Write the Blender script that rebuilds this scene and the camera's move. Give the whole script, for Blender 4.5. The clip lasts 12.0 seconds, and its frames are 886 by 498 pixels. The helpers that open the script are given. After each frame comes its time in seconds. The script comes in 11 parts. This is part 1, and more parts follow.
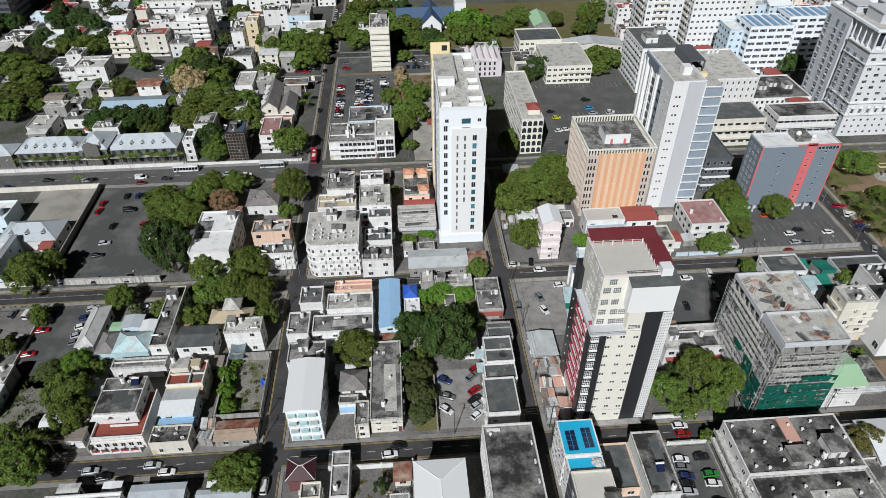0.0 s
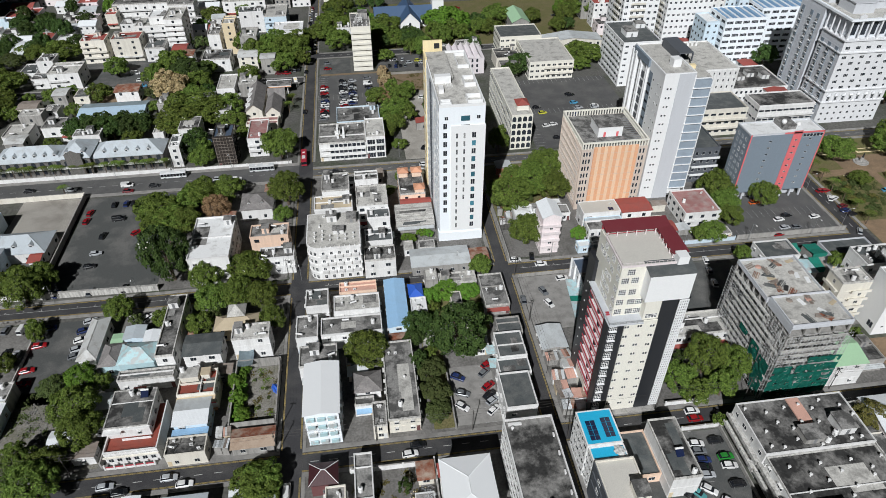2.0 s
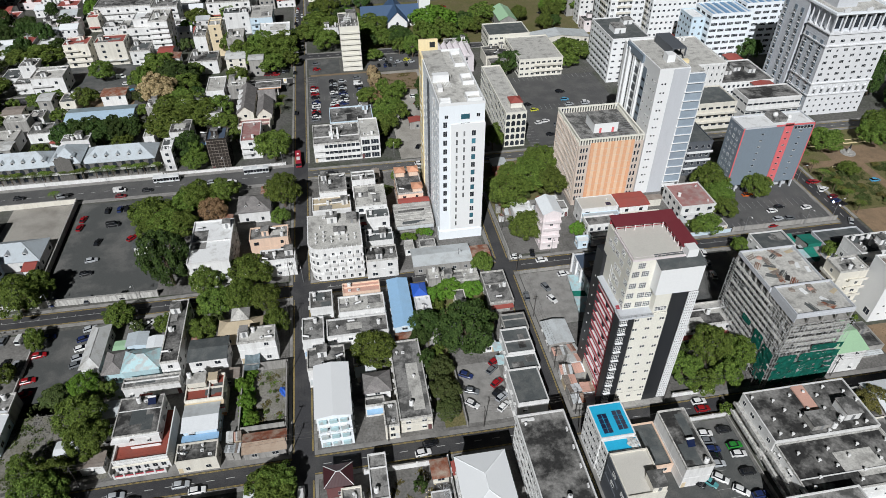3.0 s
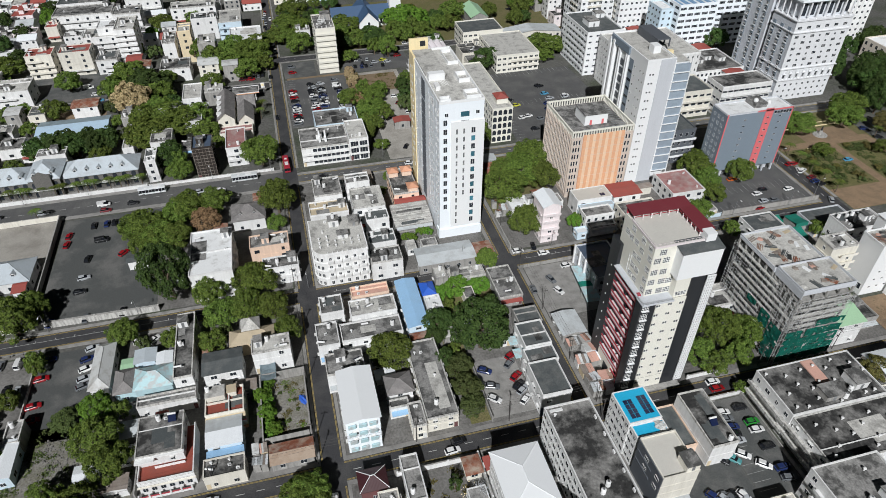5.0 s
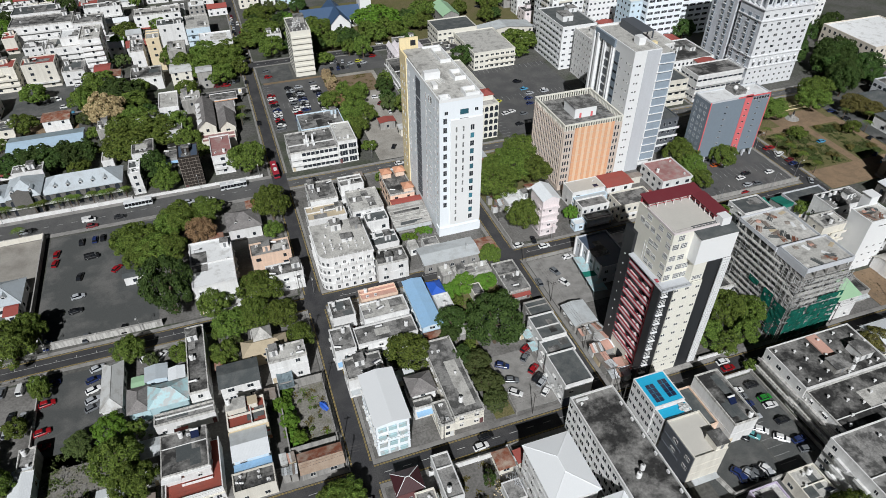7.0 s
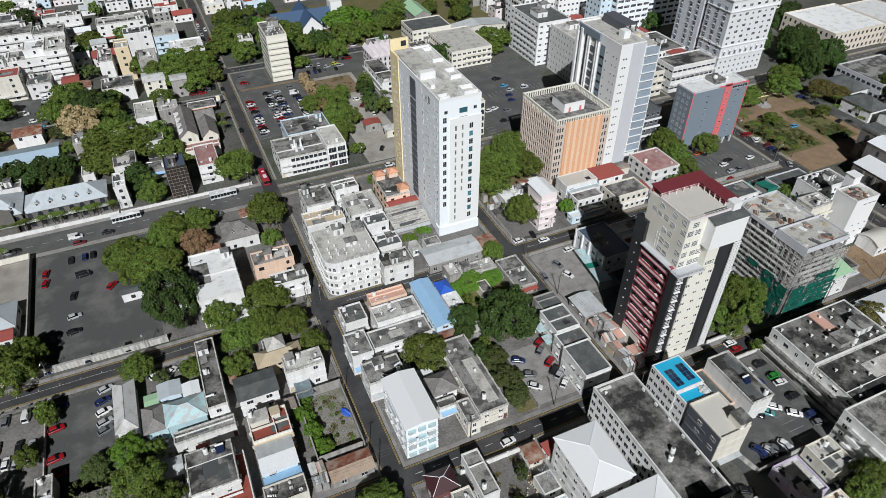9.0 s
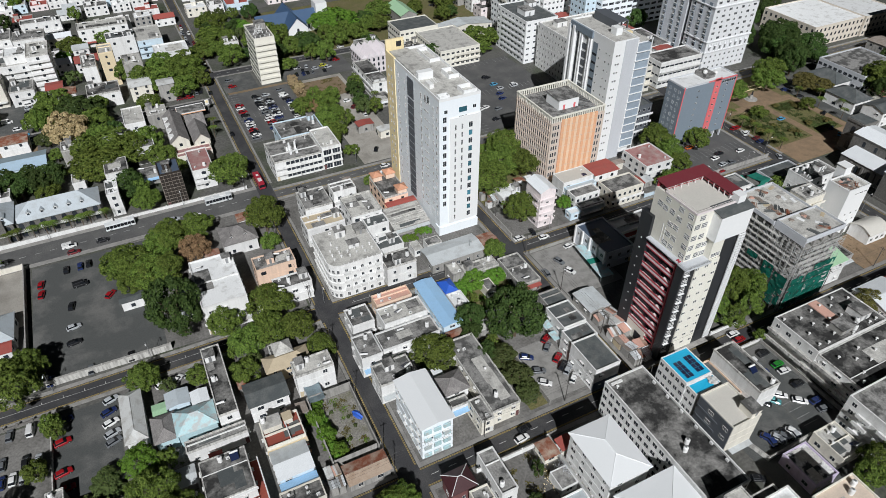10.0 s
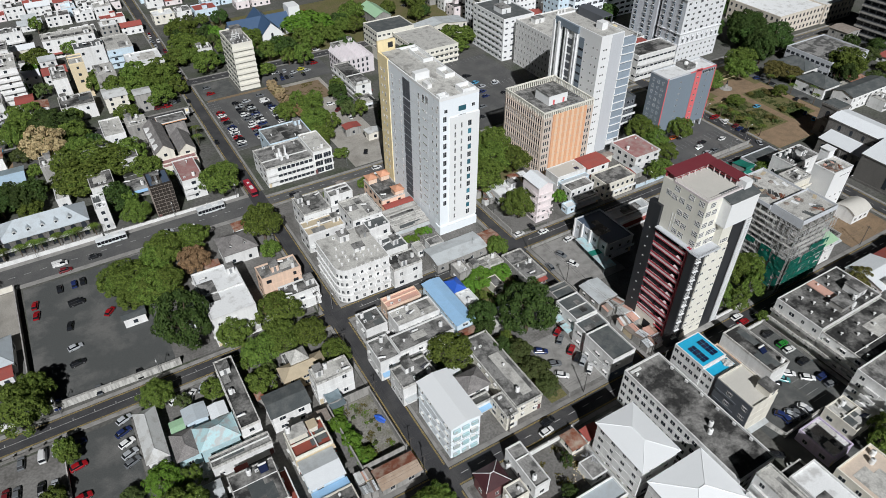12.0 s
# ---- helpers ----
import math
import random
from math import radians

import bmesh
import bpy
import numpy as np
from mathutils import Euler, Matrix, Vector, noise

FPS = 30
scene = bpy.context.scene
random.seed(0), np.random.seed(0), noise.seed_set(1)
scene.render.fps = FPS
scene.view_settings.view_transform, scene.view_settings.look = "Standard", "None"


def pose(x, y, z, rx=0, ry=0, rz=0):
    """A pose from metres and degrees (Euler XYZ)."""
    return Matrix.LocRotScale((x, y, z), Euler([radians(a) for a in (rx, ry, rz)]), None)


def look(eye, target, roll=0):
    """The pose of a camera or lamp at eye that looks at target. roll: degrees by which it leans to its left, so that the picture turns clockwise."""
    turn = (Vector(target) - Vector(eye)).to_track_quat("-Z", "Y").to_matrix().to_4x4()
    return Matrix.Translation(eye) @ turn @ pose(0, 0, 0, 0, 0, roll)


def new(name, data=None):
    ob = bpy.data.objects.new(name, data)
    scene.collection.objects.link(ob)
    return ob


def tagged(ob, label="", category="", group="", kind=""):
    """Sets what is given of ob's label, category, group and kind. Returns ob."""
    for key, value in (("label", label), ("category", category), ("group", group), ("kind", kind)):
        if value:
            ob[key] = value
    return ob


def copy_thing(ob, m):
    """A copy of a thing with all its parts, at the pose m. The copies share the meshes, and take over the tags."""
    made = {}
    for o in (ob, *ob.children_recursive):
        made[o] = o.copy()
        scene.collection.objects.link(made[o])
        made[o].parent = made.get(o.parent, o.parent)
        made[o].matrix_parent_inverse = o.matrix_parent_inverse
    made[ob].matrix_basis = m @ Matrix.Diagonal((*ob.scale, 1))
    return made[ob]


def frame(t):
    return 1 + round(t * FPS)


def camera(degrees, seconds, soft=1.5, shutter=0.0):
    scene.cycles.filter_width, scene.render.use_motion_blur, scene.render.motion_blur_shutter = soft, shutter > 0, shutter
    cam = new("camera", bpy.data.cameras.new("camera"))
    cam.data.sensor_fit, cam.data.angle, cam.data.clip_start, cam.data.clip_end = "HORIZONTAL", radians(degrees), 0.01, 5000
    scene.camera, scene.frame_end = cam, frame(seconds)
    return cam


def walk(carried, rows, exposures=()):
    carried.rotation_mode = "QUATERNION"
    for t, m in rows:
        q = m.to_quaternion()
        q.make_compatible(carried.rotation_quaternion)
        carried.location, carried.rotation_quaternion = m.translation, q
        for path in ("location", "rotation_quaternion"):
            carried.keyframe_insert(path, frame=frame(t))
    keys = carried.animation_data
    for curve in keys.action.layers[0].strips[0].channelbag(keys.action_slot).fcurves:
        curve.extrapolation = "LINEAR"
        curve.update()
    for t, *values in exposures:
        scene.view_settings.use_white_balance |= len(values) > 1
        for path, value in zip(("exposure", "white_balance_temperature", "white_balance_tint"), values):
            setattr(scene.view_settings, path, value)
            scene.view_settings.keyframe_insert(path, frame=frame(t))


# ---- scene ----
cam = camera(68.4, 12.0, soft=0.75)
METRES, EYE, TILT, LEAN, TURN = 89.0, 150.0, 0.0, 0.0, -3.9
ROWS = [
    (0.0, 0.0, 0.0, 0.0, -0.23, -38.94, 0.28),
    (0.5, -0.0277, -0.0002, 0.0001, -0.98, -38.98, 0.24),
    (1.0, -0.0599, -0.0006, -0.0006, -1.82, -39.0, 0.2),
    (1.5, -0.0957, 0.0007, 0.0001, -2.77, -39.06, 0.17),
    (2.0, -0.134, 0.0012, -0.0005, -3.79, -39.08, 0.13),
    (2.5, -0.1738, 0.0032, -0.0007, -4.84, -39.12, 0.11),
    (3.0, -0.2149, 0.005, -0.0008, -5.94, -39.16, 0.09),
    (5.0, -0.394, 0.027, -0.0005, -10.74, -39.27, 0.07),
    (5.5, -0.4381, 0.035, -0.0003, -11.94, -39.3, 0.08),
    (6.0, -0.4819, 0.0434, -0.0007, -13.14, -39.31, 0.07),
    (6.5, -0.5252, 0.053, -0.0014, -14.32, -39.32, 0.07),
    (7.0, -0.5685, 0.0631, -0.0015, -15.51, -39.34, 0.06),
    (9.0, -0.7353, 0.1137, -0.002, -20.17, -39.36, 0.03),
    (9.5, -0.7774, 0.1288, -0.0026, -21.35, -39.36, 0.02),
    (10.0, -0.8186, 0.1456, -0.0024, -22.55, -39.38, 0.03),
    (10.5, -0.8596, 0.1627, -0.0024, -23.75, -39.39, 0.02),
    (11.0, -0.9002, 0.1801, -0.0026, -24.95, -39.38, 0.02),
    (11.5, -0.9396, 0.1972, -0.0022, -26.06, -39.38, 0.07),
    (12.0, -0.9676, 0.2107, -0.0021, -26.9, -39.4, 0.09),
]
walk(cam, [(t, pose(0, 0, EYE, TILT, LEAN, TURN) @ pose(METRES * x, METRES * y, METRES * z, 90 + pitch, roll, yaw)) for t, x, y, z, yaw, pitch, roll in ROWS])

# ---- light: winter sun, high sky ----
SUN_EL, SHADOW = radians(40), Vector((0.3665, 0.9304))
world = bpy.data.worlds.new("sky")
scene.world = world
world.use_nodes = True
wn = world.node_tree.nodes
sky = wn.new("ShaderNodeTexSky")
sky.sky_type, sky.sun_disc, sky.sun_elevation = "NISHITA", False, SUN_EL
sky.sun_rotation = math.atan2(-SHADOW.x, -SHADOW.y)
world.node_tree.links.new(sky.outputs["Color"], wn["Background"].inputs["Color"])
wn["Background"].inputs["Strength"].default_value = 0.0033
sun = new("sun", bpy.data.lights.new("sun", "SUN"))
sun.data.energy, sun.data.angle, sun.data.color = 6.15, radians(0.53), (0.965, 0.98, 1.0)
sun.matrix_world = look((0, 0, 300), (300 * SHADOW.x / math.tan(SUN_EL), 300 * SHADOW.y / math.tan(SUN_EL), 0))
scene.view_settings.exposure = -0.49


# ---- materials ----
def material(name, color, rough=0.8, metal=0.0, grain=0.08, stain=0.25, big=0.35, fine=4.0, bump=0.06, dirt=(0.08, 0.075, 0.07), vary=0.12, spots=0.5, rib=None, edge=0.2):
    """A surface with fine grain, large stains of dirt, and slight change of tone from piece to piece."""
    m = bpy.data.materials.new(name)
    m.use_nodes = True
    nt = m.node_tree
    n, link = nt.nodes, nt.links.new
    bsdf = n["Principled BSDF"]
    bsdf.inputs["Roughness"].default_value, bsdf.inputs["Metallic"].default_value = rough, metal
    if rough > 0.75:
        bsdf.inputs["Specular IOR Level"].default_value = 0.2
    geo = n.new("ShaderNodeNewGeometry")
    small = n.new("ShaderNodeTexNoise")
    small.inputs["Scale"].default_value, small.inputs["Detail"].default_value = fine, 4
    link(geo.outputs["Position"], small.inputs["Vector"])
    large = n.new("ShaderNodeTexNoise")
    large.inputs["Scale"].default_value, large.inputs["Detail"].default_value, large.inputs["Roughness"].default_value = big, 7, 0.62
    stretch = n.new("ShaderNodeVectorMath")
    stretch.name, stretch.operation = "stretch", "MULTIPLY"
    stretch.inputs[1].default_value = (1, 1, 1)
    link(geo.outputs["Position"], stretch.inputs[0])
    link(stretch.outputs["Vector"], large.inputs["Vector"])
    ramp = n.new("ShaderNodeMapRange")
    ramp.inputs["From Min"].default_value, ramp.inputs["From Max"].default_value = spots - 0.3 * edge, spots + edge
    ramp.inputs["To Max"].default_value = stain
    link(large.outputs["Fac"], ramp.inputs["Value"])
    tone = n.new("ShaderNodeHueSaturation")
    tone.inputs["Color"].default_value = (*color, 1)
    info = n.new("ShaderNodeObjectInfo")
    span = n.new("ShaderNodeMapRange")
    span.inputs["To Min"].default_value, span.inputs["To Max"].default_value = 1 - vary, 1 + vary * 0.6
    link(info.outputs["Random"], span.inputs["Value"])
    link(span.outputs["Result"], tone.inputs["Value"])
    mix = n.new("ShaderNodeMix")
    mix.data_type = "RGBA"
    link(ramp.outputs["Result"], mix.inputs["Factor"])
    link(tone.outputs["Color"], mix.inputs["A"])
    mix.inputs["B"].default_value = (*dirt, 1)
    fleck = n.new("ShaderNodeMapRange")
    fleck.inputs["From Min"].default_value, fleck.inputs["From Max"].default_value = 0.3, 0.7
    fleck.inputs["To Min"].default_value, fleck.inputs["To Max"].default_value = 1 - grain, 1 + grain
    link(small.outputs["Fac"], fleck.inputs["Value"])
    last = n.new("ShaderNodeHueSaturation")
    link(mix.outputs["Result"], last.inputs["Color"])
    link(fleck.outputs["Result"], last.inputs["Value"])
    link(last.outputs["Color"], bsdf.inputs["Base Color"])
    b = n.new("ShaderNodeBump")
    b.inputs["Strength"].default_value, b.inputs["Distance"].default_value = bump, 0.05
    if rib:
        wave = n.new("ShaderNodeTexWave")
        wave.bands_direction = rib
        wave.inputs["Scale"].default_value = 0.9
        link(geo.outputs["Position"], wave.inputs["Vector"])
        b.inputs["Strength"].default_value, b.inputs["Distance"].default_value = 0.22, 0.04
        link(wave.outputs["Fac"], b.inputs["Height"])
    else:
        link(small.outputs["Fac"], b.inputs["Height"])
    link(b.outputs["Normal"], bsdf.inputs["Normal"])
    return m


WALL = {
    "white": material("white paint", (0.76, 0.76, 0.75), stain=0.3, dirt=(0.33, 0.32, 0.3), big=0.25),
    "cream": material("cream paint", (0.74, 0.71, 0.63), stain=0.3, dirt=(0.35, 0.31, 0.26), big=0.25),
    "peach": material("peach paint", (0.78, 0.58, 0.45), stain=0.3, dirt=(0.4, 0.3, 0.24)),
    "pink": material("pink paint", (0.79, 0.72, 0.72), stain=0.2, dirt=(0.4, 0.33, 0.33)),
    "lblue": material("pale blue paint", (0.6, 0.72, 0.8), stain=0.2, dirt=(0.35, 0.38, 0.4)),
    "conc": material("bare concrete wall", (0.36, 0.35, 0.33), stain=0.6, dirt=(0.13, 0.125, 0.12)),
    "navy": material("navy cladding", (0.1, 0.13, 0.18), rough=0.5, stain=0.1),
    "teal": material("turquoise boards", (0.45, 0.62, 0.66), stain=0.3, dirt=(0.3, 0.3, 0.3)),
    "tanw": material("tan paint", (0.66, 0.55, 0.38), stain=0.3, dirt=(0.4, 0.34, 0.26)),
    "maroonw": material("maroon paint", (0.16, 0.07, 0.07), stain=0.2),
    "yellow": material("yellow paint", (0.82, 0.69, 0.42), stain=0.15, dirt=(0.4, 0.33, 0.2)),
    "peachyellow": material("pale yellow paint", (0.76, 0.64, 0.44), stain=0.15, dirt=(0.5, 0.42, 0.3)),
    "mauve": material("pale mauve paint", (0.76, 0.71, 0.73), stain=0.25, dirt=(0.4, 0.37, 0.38)),
    "weathered": material("weathered render", (0.6, 0.59, 0.56), stain=0.9, big=0.5, spots=0.5, dirt=(0.17, 0.165, 0.155)),
    "stone": material("basalt masonry", (0.17, 0.163, 0.152), stain=0.5, dirt=(0.09, 0.09, 0.085), fine=2.5, grain=0.3, bump=0.4),
    "grey": material("grey paint", (0.2, 0.245, 0.29), stain=0.12, dirt=(0.2, 0.22, 0.24), vary=0.03),
    "dgrey": material("dark grey paint", (0.1, 0.11, 0.125), rough=0.6, stain=0.15, vary=0.03),
    "lgrey": material("light grey cladding", (0.55, 0.57, 0.6), stain=0.15, dirt=(0.35, 0.36, 0.37), vary=0.03),
    "black": material("black cladding", (0.022, 0.024, 0.028), rough=0.4, stain=0.1, vary=0.03),
    "sandstone": material("pale stone facing", (0.66, 0.6, 0.52), stain=0.3, dirt=(0.4, 0.36, 0.31), vary=0.03),
    "beige": material("beige precast", (0.6, 0.51, 0.44), stain=0.3, dirt=(0.3, 0.26, 0.22), vary=0.03),
    "orange": material("orange paint", (0.72, 0.4, 0.24), stain=0.15, dirt=(0.5, 0.3, 0.2), vary=0.03),
    "pale_orange": material("pale orange paint", (0.76, 0.55, 0.38), stain=0.15, dirt=(0.5, 0.35, 0.25), vary=0.03),
    "red": material("signal red paint", (0.72, 0.16, 0.17), rough=0.6, stain=0.1, vary=0.03),
    "brownglass": material("brown glass grid", (0.05, 0.042, 0.036), rough=0.2, stain=0.5, big=0.8, dirt=(0.02, 0.02, 0.022), vary=0.03),
    "darkred": material("dark red paint", (0.42, 0.05, 0.07), rough=0.6, stain=0.15, vary=0.05),
    "purewhite": material("clean white paint", (0.8, 0.81, 0.81), rough=0.6, grain=0.03, stain=0.04, dirt=(0.5, 0.5, 0.5), vary=0.02),
    "icewhite": material("bluish white paint", (0.84, 0.885, 0.92), rough=0.7, grain=0.03, stain=0.04, dirt=(0.45, 0.5, 0.54), vary=0.02),
    "ivory": material("ivory render", (0.76, 0.74, 0.66), rough=0.7, stain=0.1, dirt=(0.5, 0.48, 0.43), vary=0.02),
    "towergrey": material("grey tower render", (0.6, 0.625, 0.665), rough=0.7, stain=0.2, dirt=(0.36, 0.37, 0.4), vary=0.03),
    "towerpale": material("pale grey tower render", (0.72, 0.73, 0.745), rough=0.7, stain=0.2, dirt=(0.45, 0.46, 0.48), vary=0.03),
    "brick": material("red-brown old masonry", (0.33, 0.13, 0.09), stain=0.6, dirt=(0.2, 0.12, 0.1), grain=0.25, fine=2.5),
    "lilac": material("lilac paint", (0.55, 0.48, 0.62), stain=0.4, dirt=(0.25, 0.22, 0.25)),
}
# rain streaks run down the painted walls
for m in WALL.values():
    m.node_tree.nodes["stretch"].inputs[1].default_value = (2.6, 2.6, 0.35)
ROOF = {
    "grey": material("weathered concrete roof", (0.27, 0.265, 0.255), rough=0.9, stain=0.85, big=0.28, spots=0.475, dirt=(0.06, 0.06, 0.058), grain=0.25, fine=2.0, edge=0.1),
    "dark": material("mould-black concrete roof", (0.23, 0.225, 0.215), rough=0.9, stain=0.93, big=0.17, edge=0.14, spots=0.43, dirt=(0.022, 0.022, 0.022), grain=0.3, fine=1.4),
    "lgrey": material("pale concrete roof", (0.5, 0.49, 0.46), rough=0.9, stain=0.6, big=0.33, edge=0.12, spots=0.53, dirt=(0.17, 0.165, 0.155), grain=0.18, fine=2.0),
    "dgrey": material("roof membrane", (0.085, 0.095, 0.097), rough=0.8, stain=0.5, big=0.3, spots=0.5, dirt=(0.21, 0.21, 0.2), grain=0.12),
    "white": material("white roof paint", (0.76, 0.77, 0.77), rough=0.8, stain=0.6, big=0.3, edge=0.12, spots=0.55, dirt=(0.4, 0.39, 0.37)),
    "whitemetal": material("white sheet metal", (0.8, 0.83, 0.85), rough=0.5, stain=0.12, dirt=(0.45, 0.48, 0.5), rib="X"),
    "whitesheet": material("smooth white roof sheet", (0.83, 0.85, 0.86), rough=0.6, stain=0.05, grain=0.015, bump=0.0, dirt=(0.6, 0.62, 0.63)),
    "metal": material("galvanised sheet", (0.52, 0.55, 0.56), rough=0.5, stain=0.5, big=0.3, spots=0.52, dirt=(0.24, 0.23, 0.22), rib="X"),
    "greymetal": material("grey painted tin", (0.6, 0.61, 0.6), rough=0.6, stain=0.7, big=0.3, edge=0.12, spots=0.52, dirt=(0.3, 0.28, 0.25), rib="X"),
    "bluemetal": material("sky blue sheet metal", (0.3, 0.5, 0.72), rough=0.5, stain=0.2, dirt=(0.25, 0.35, 0.45), rib="X"),
    "paleblue": material("pale blue tin", (0.47, 0.52, 0.555), rough=0.6, stain=0.6, big=0.35, spots=0.52, dirt=(0.33, 0.34, 0.34), rib="X"),
    "greybluemetal": material("grey-blue tin", (0.3, 0.38, 0.42), rough=0.6, stain=0.5, dirt=(0.16, 0.18, 0.18), rib="X"),
    "bluegrey": material("slate blue roof", (0.07, 0.1, 0.15), rough=0.6, stain=0.4, dirt=(0.07, 0.08, 0.1)),
    "bluetarp": material("blue tarpaulin", (0.03, 0.12, 0.55), rough=0.5, stain=0.1),
    "cyan": material("cyan roof paint", (0.015, 0.42, 0.68), rough=0.55, stain=0.12, dirt=(0.05, 0.3, 0.45), vary=0.02),
    "pale": material("clean pale roof screed", (0.6, 0.58, 0.53), rough=0.85, stain=0.25, dirt=(0.45, 0.43, 0.4)),
    "pinkscreed": material("beige screed", (0.62, 0.52, 0.43), rough=0.85, stain=0.25, dirt=(0.45, 0.38, 0.32)),
    "tan": material("tan roof", (0.5, 0.42, 0.3), rough=0.85, stain=0.4, dirt=(0.3, 0.25, 0.18)),
    "cream": material("cream sheet metal", (0.62, 0.58, 0.46), rough=0.6, stain=0.3, dirt=(0.4, 0.36, 0.3), rib="X"),
    "pink": material("salmon roof paint", (0.6, 0.36, 0.29), rough=0.85, stain=0.3, dirt=(0.36, 0.24, 0.2)),
    "red": material("red oxide roof", (0.34, 0.085, 0.07), rough=0.8, stain=0.4, dirt=(0.2, 0.1, 0.09), rib="X"),
    "redstain": material("faded red roof", (0.34, 0.17, 0.16), rough=0.9, stain=0.8, big=0.3, spots=0.5, dirt=(0.4, 0.35, 0.33)),
    "rust": material("rusted tin", (0.24, 0.085, 0.05), rough=0.85, stain=1.0, big=0.4, spots=0.47, dirt=(0.38, 0.31, 0.25), rib="X"),
    "oldtin": material("brown old tin", (0.25, 0.21, 0.18), rough=0.85, stain=0.7, big=0.5, spots=0.5, dirt=(0.36, 0.33, 0.3), rib="Y"),
    "maroon": material("maroon sheet metal", (0.19, 0.035, 0.045), rough=0.5, stain=0.15, dirt=(0.2, 0.08, 0.08), rib="X"),
    "darkmaroon": material("dark maroon sheet", (0.06, 0.018, 0.022), rough=0.5, stain=0.15, dirt=(0.1, 0.05, 0.05), rib="X"),
    "slate": material("old grey shingles", (0.2, 0.19, 0.185), rough=0.9, stain=0.6, big=0.5, dirt=(0.33, 0.31, 0.3), grain=0.25),
    "mould": material("whitewashed roof gone black with mould", (0.6, 0.6, 0.59), rough=0.9, stain=0.97, big=0.3, spots=0.47, dirt=(0.05, 0.05, 0.05), grain=0.3, edge=0.06),
    "tealroof": material("turquoise tin", (0.42, 0.6, 0.63), rough=0.6, stain=0.85, big=0.5, edge=0.08, spots=0.5, dirt=(0.45, 0.455, 0.45), rib="X"),
    "greenmetal": material("pale green sheet metal", (0.36, 0.56, 0.36), rough=0.55, stain=0.2, dirt=(0.3, 0.42, 0.3), rib="X"),
    "churchblue": material("church blue roof", (0.05, 0.1, 0.19), rough=0.6, stain=0.2, dirt=(0.08, 0.12, 0.18)),
    "stripe": material("blue ribbed roof", (0.2, 0.36, 0.55), rough=0.5, stain=0.2, dirt=(0.5, 0.55, 0.6), rib="X"),
    "tantin": material("sun-bleached rusty tin", (0.46, 0.36, 0.28), rough=0.85, stain=0.6, big=0.4, spots=0.5, dirt=(0.26, 0.16, 0.1), rib="X"),
    "skyblue": material("pale sky blue tin", (0.42, 0.56, 0.68), rough=0.6, stain=0.3, dirt=(0.3, 0.36, 0.4), rib="X"),
    "terrace": material("red oxide terrace paint", (0.27, 0.07, 0.05), rough=0.85, stain=0.5, big=0.4, spots=0.5, dirt=(0.16, 0.08, 0.07)),
    "tile": material("orange clay tiles", (0.64, 0.33, 0.21), rough=0.85, stain=0.4, dirt=(0.4, 0.2, 0.12), rib="Y"),
}
GLASS = material("window glass", (0.03, 0.036, 0.045), rough=0.12, stain=0.3, dirt=(0.07, 0.075, 0.08), bump=0.0, vary=0.35)
BLUEGLASS = material("blue window glass", (0.06, 0.2, 0.26), rough=0.12, stain=0.3, dirt=(0.03, 0.06, 0.08), bump=0.0, vary=0.4)
PALEGLASS = material("pale balcony glass", (0.3, 0.36, 0.42), rough=0.2, stain=0.4, dirt=(0.2, 0.23, 0.27), bump=0.0)
GLASS.node_tree.nodes["Principled BSDF"].inputs["Specular IOR Level"].default_value = 0.25
FRAME = material("window frame", (0.7, 0.7, 0.68), rough=0.6, stain=0.1)
ASPHALT = material("asphalt", (0.05, 0.05, 0.053), rough=0.9, stain=0.6, big=0.12, spots=0.5, dirt=(0.105, 0.102, 0.098), grain=0.2, fine=3.0)
OLD_ASPHALT = material("worn asphalt", (0.086, 0.09, 0.088), rough=0.92, stain=0.8, big=0.1, edge=0.13, spots=0.51, dirt=(0.16, 0.157, 0.15), grain=0.2, fine=3.0)
GREY_ASPHALT = material("sun-bleached asphalt", (0.1, 0.1, 0.1), rough=0.92, stain=0.7, big=0.12, spots=0.5, dirt=(0.15, 0.148, 0.142), grain=0.2, fine=3.0)
PAVING = material("concrete paving", (0.28, 0.272, 0.258), rough=0.9, stain=0.6, big=0.3, spots=0.5, dirt=(0.12, 0.115, 0.11))
YARD = material("yard concrete", (0.19, 0.184, 0.174), rough=0.92, stain=0.75, big=0.16, spots=0.48, dirt=(0.09, 0.085, 0.078), grain=0.25, fine=1.5)
EARTH = material("bare brown earth", (0.24, 0.175, 0.115), rough=0.95, stain=0.6, big=0.2, dirt=(0.12, 0.11, 0.06), grain=0.3)
RED_EARTH = material("trodden red-brown earth", (0.27, 0.19, 0.122), rough=0.95, stain=0.6, big=0.25, dirt=(0.13, 0.1, 0.07), grain=0.25)
WEEDY = material("weedy waste ground", (0.22, 0.21, 0.19), rough=0.95, stain=0.85, big=0.22, spots=0.5, dirt=(0.1, 0.1, 0.045), grain=0.35, fine=2.0)
PALE_GRAVEL = material("pale gravel yard", (0.37, 0.35, 0.315), rough=0.95, stain=0.8, big=0.1, spots=0.5, dirt=(0.19, 0.175, 0.155), grain=0.25)
GRASS = material("dry grass", (0.14, 0.135, 0.055), rough=0.95, stain=0.7, big=0.15, spots=0.5, dirt=(0.18, 0.14, 0.085), grain=0.35, fine=2.0)
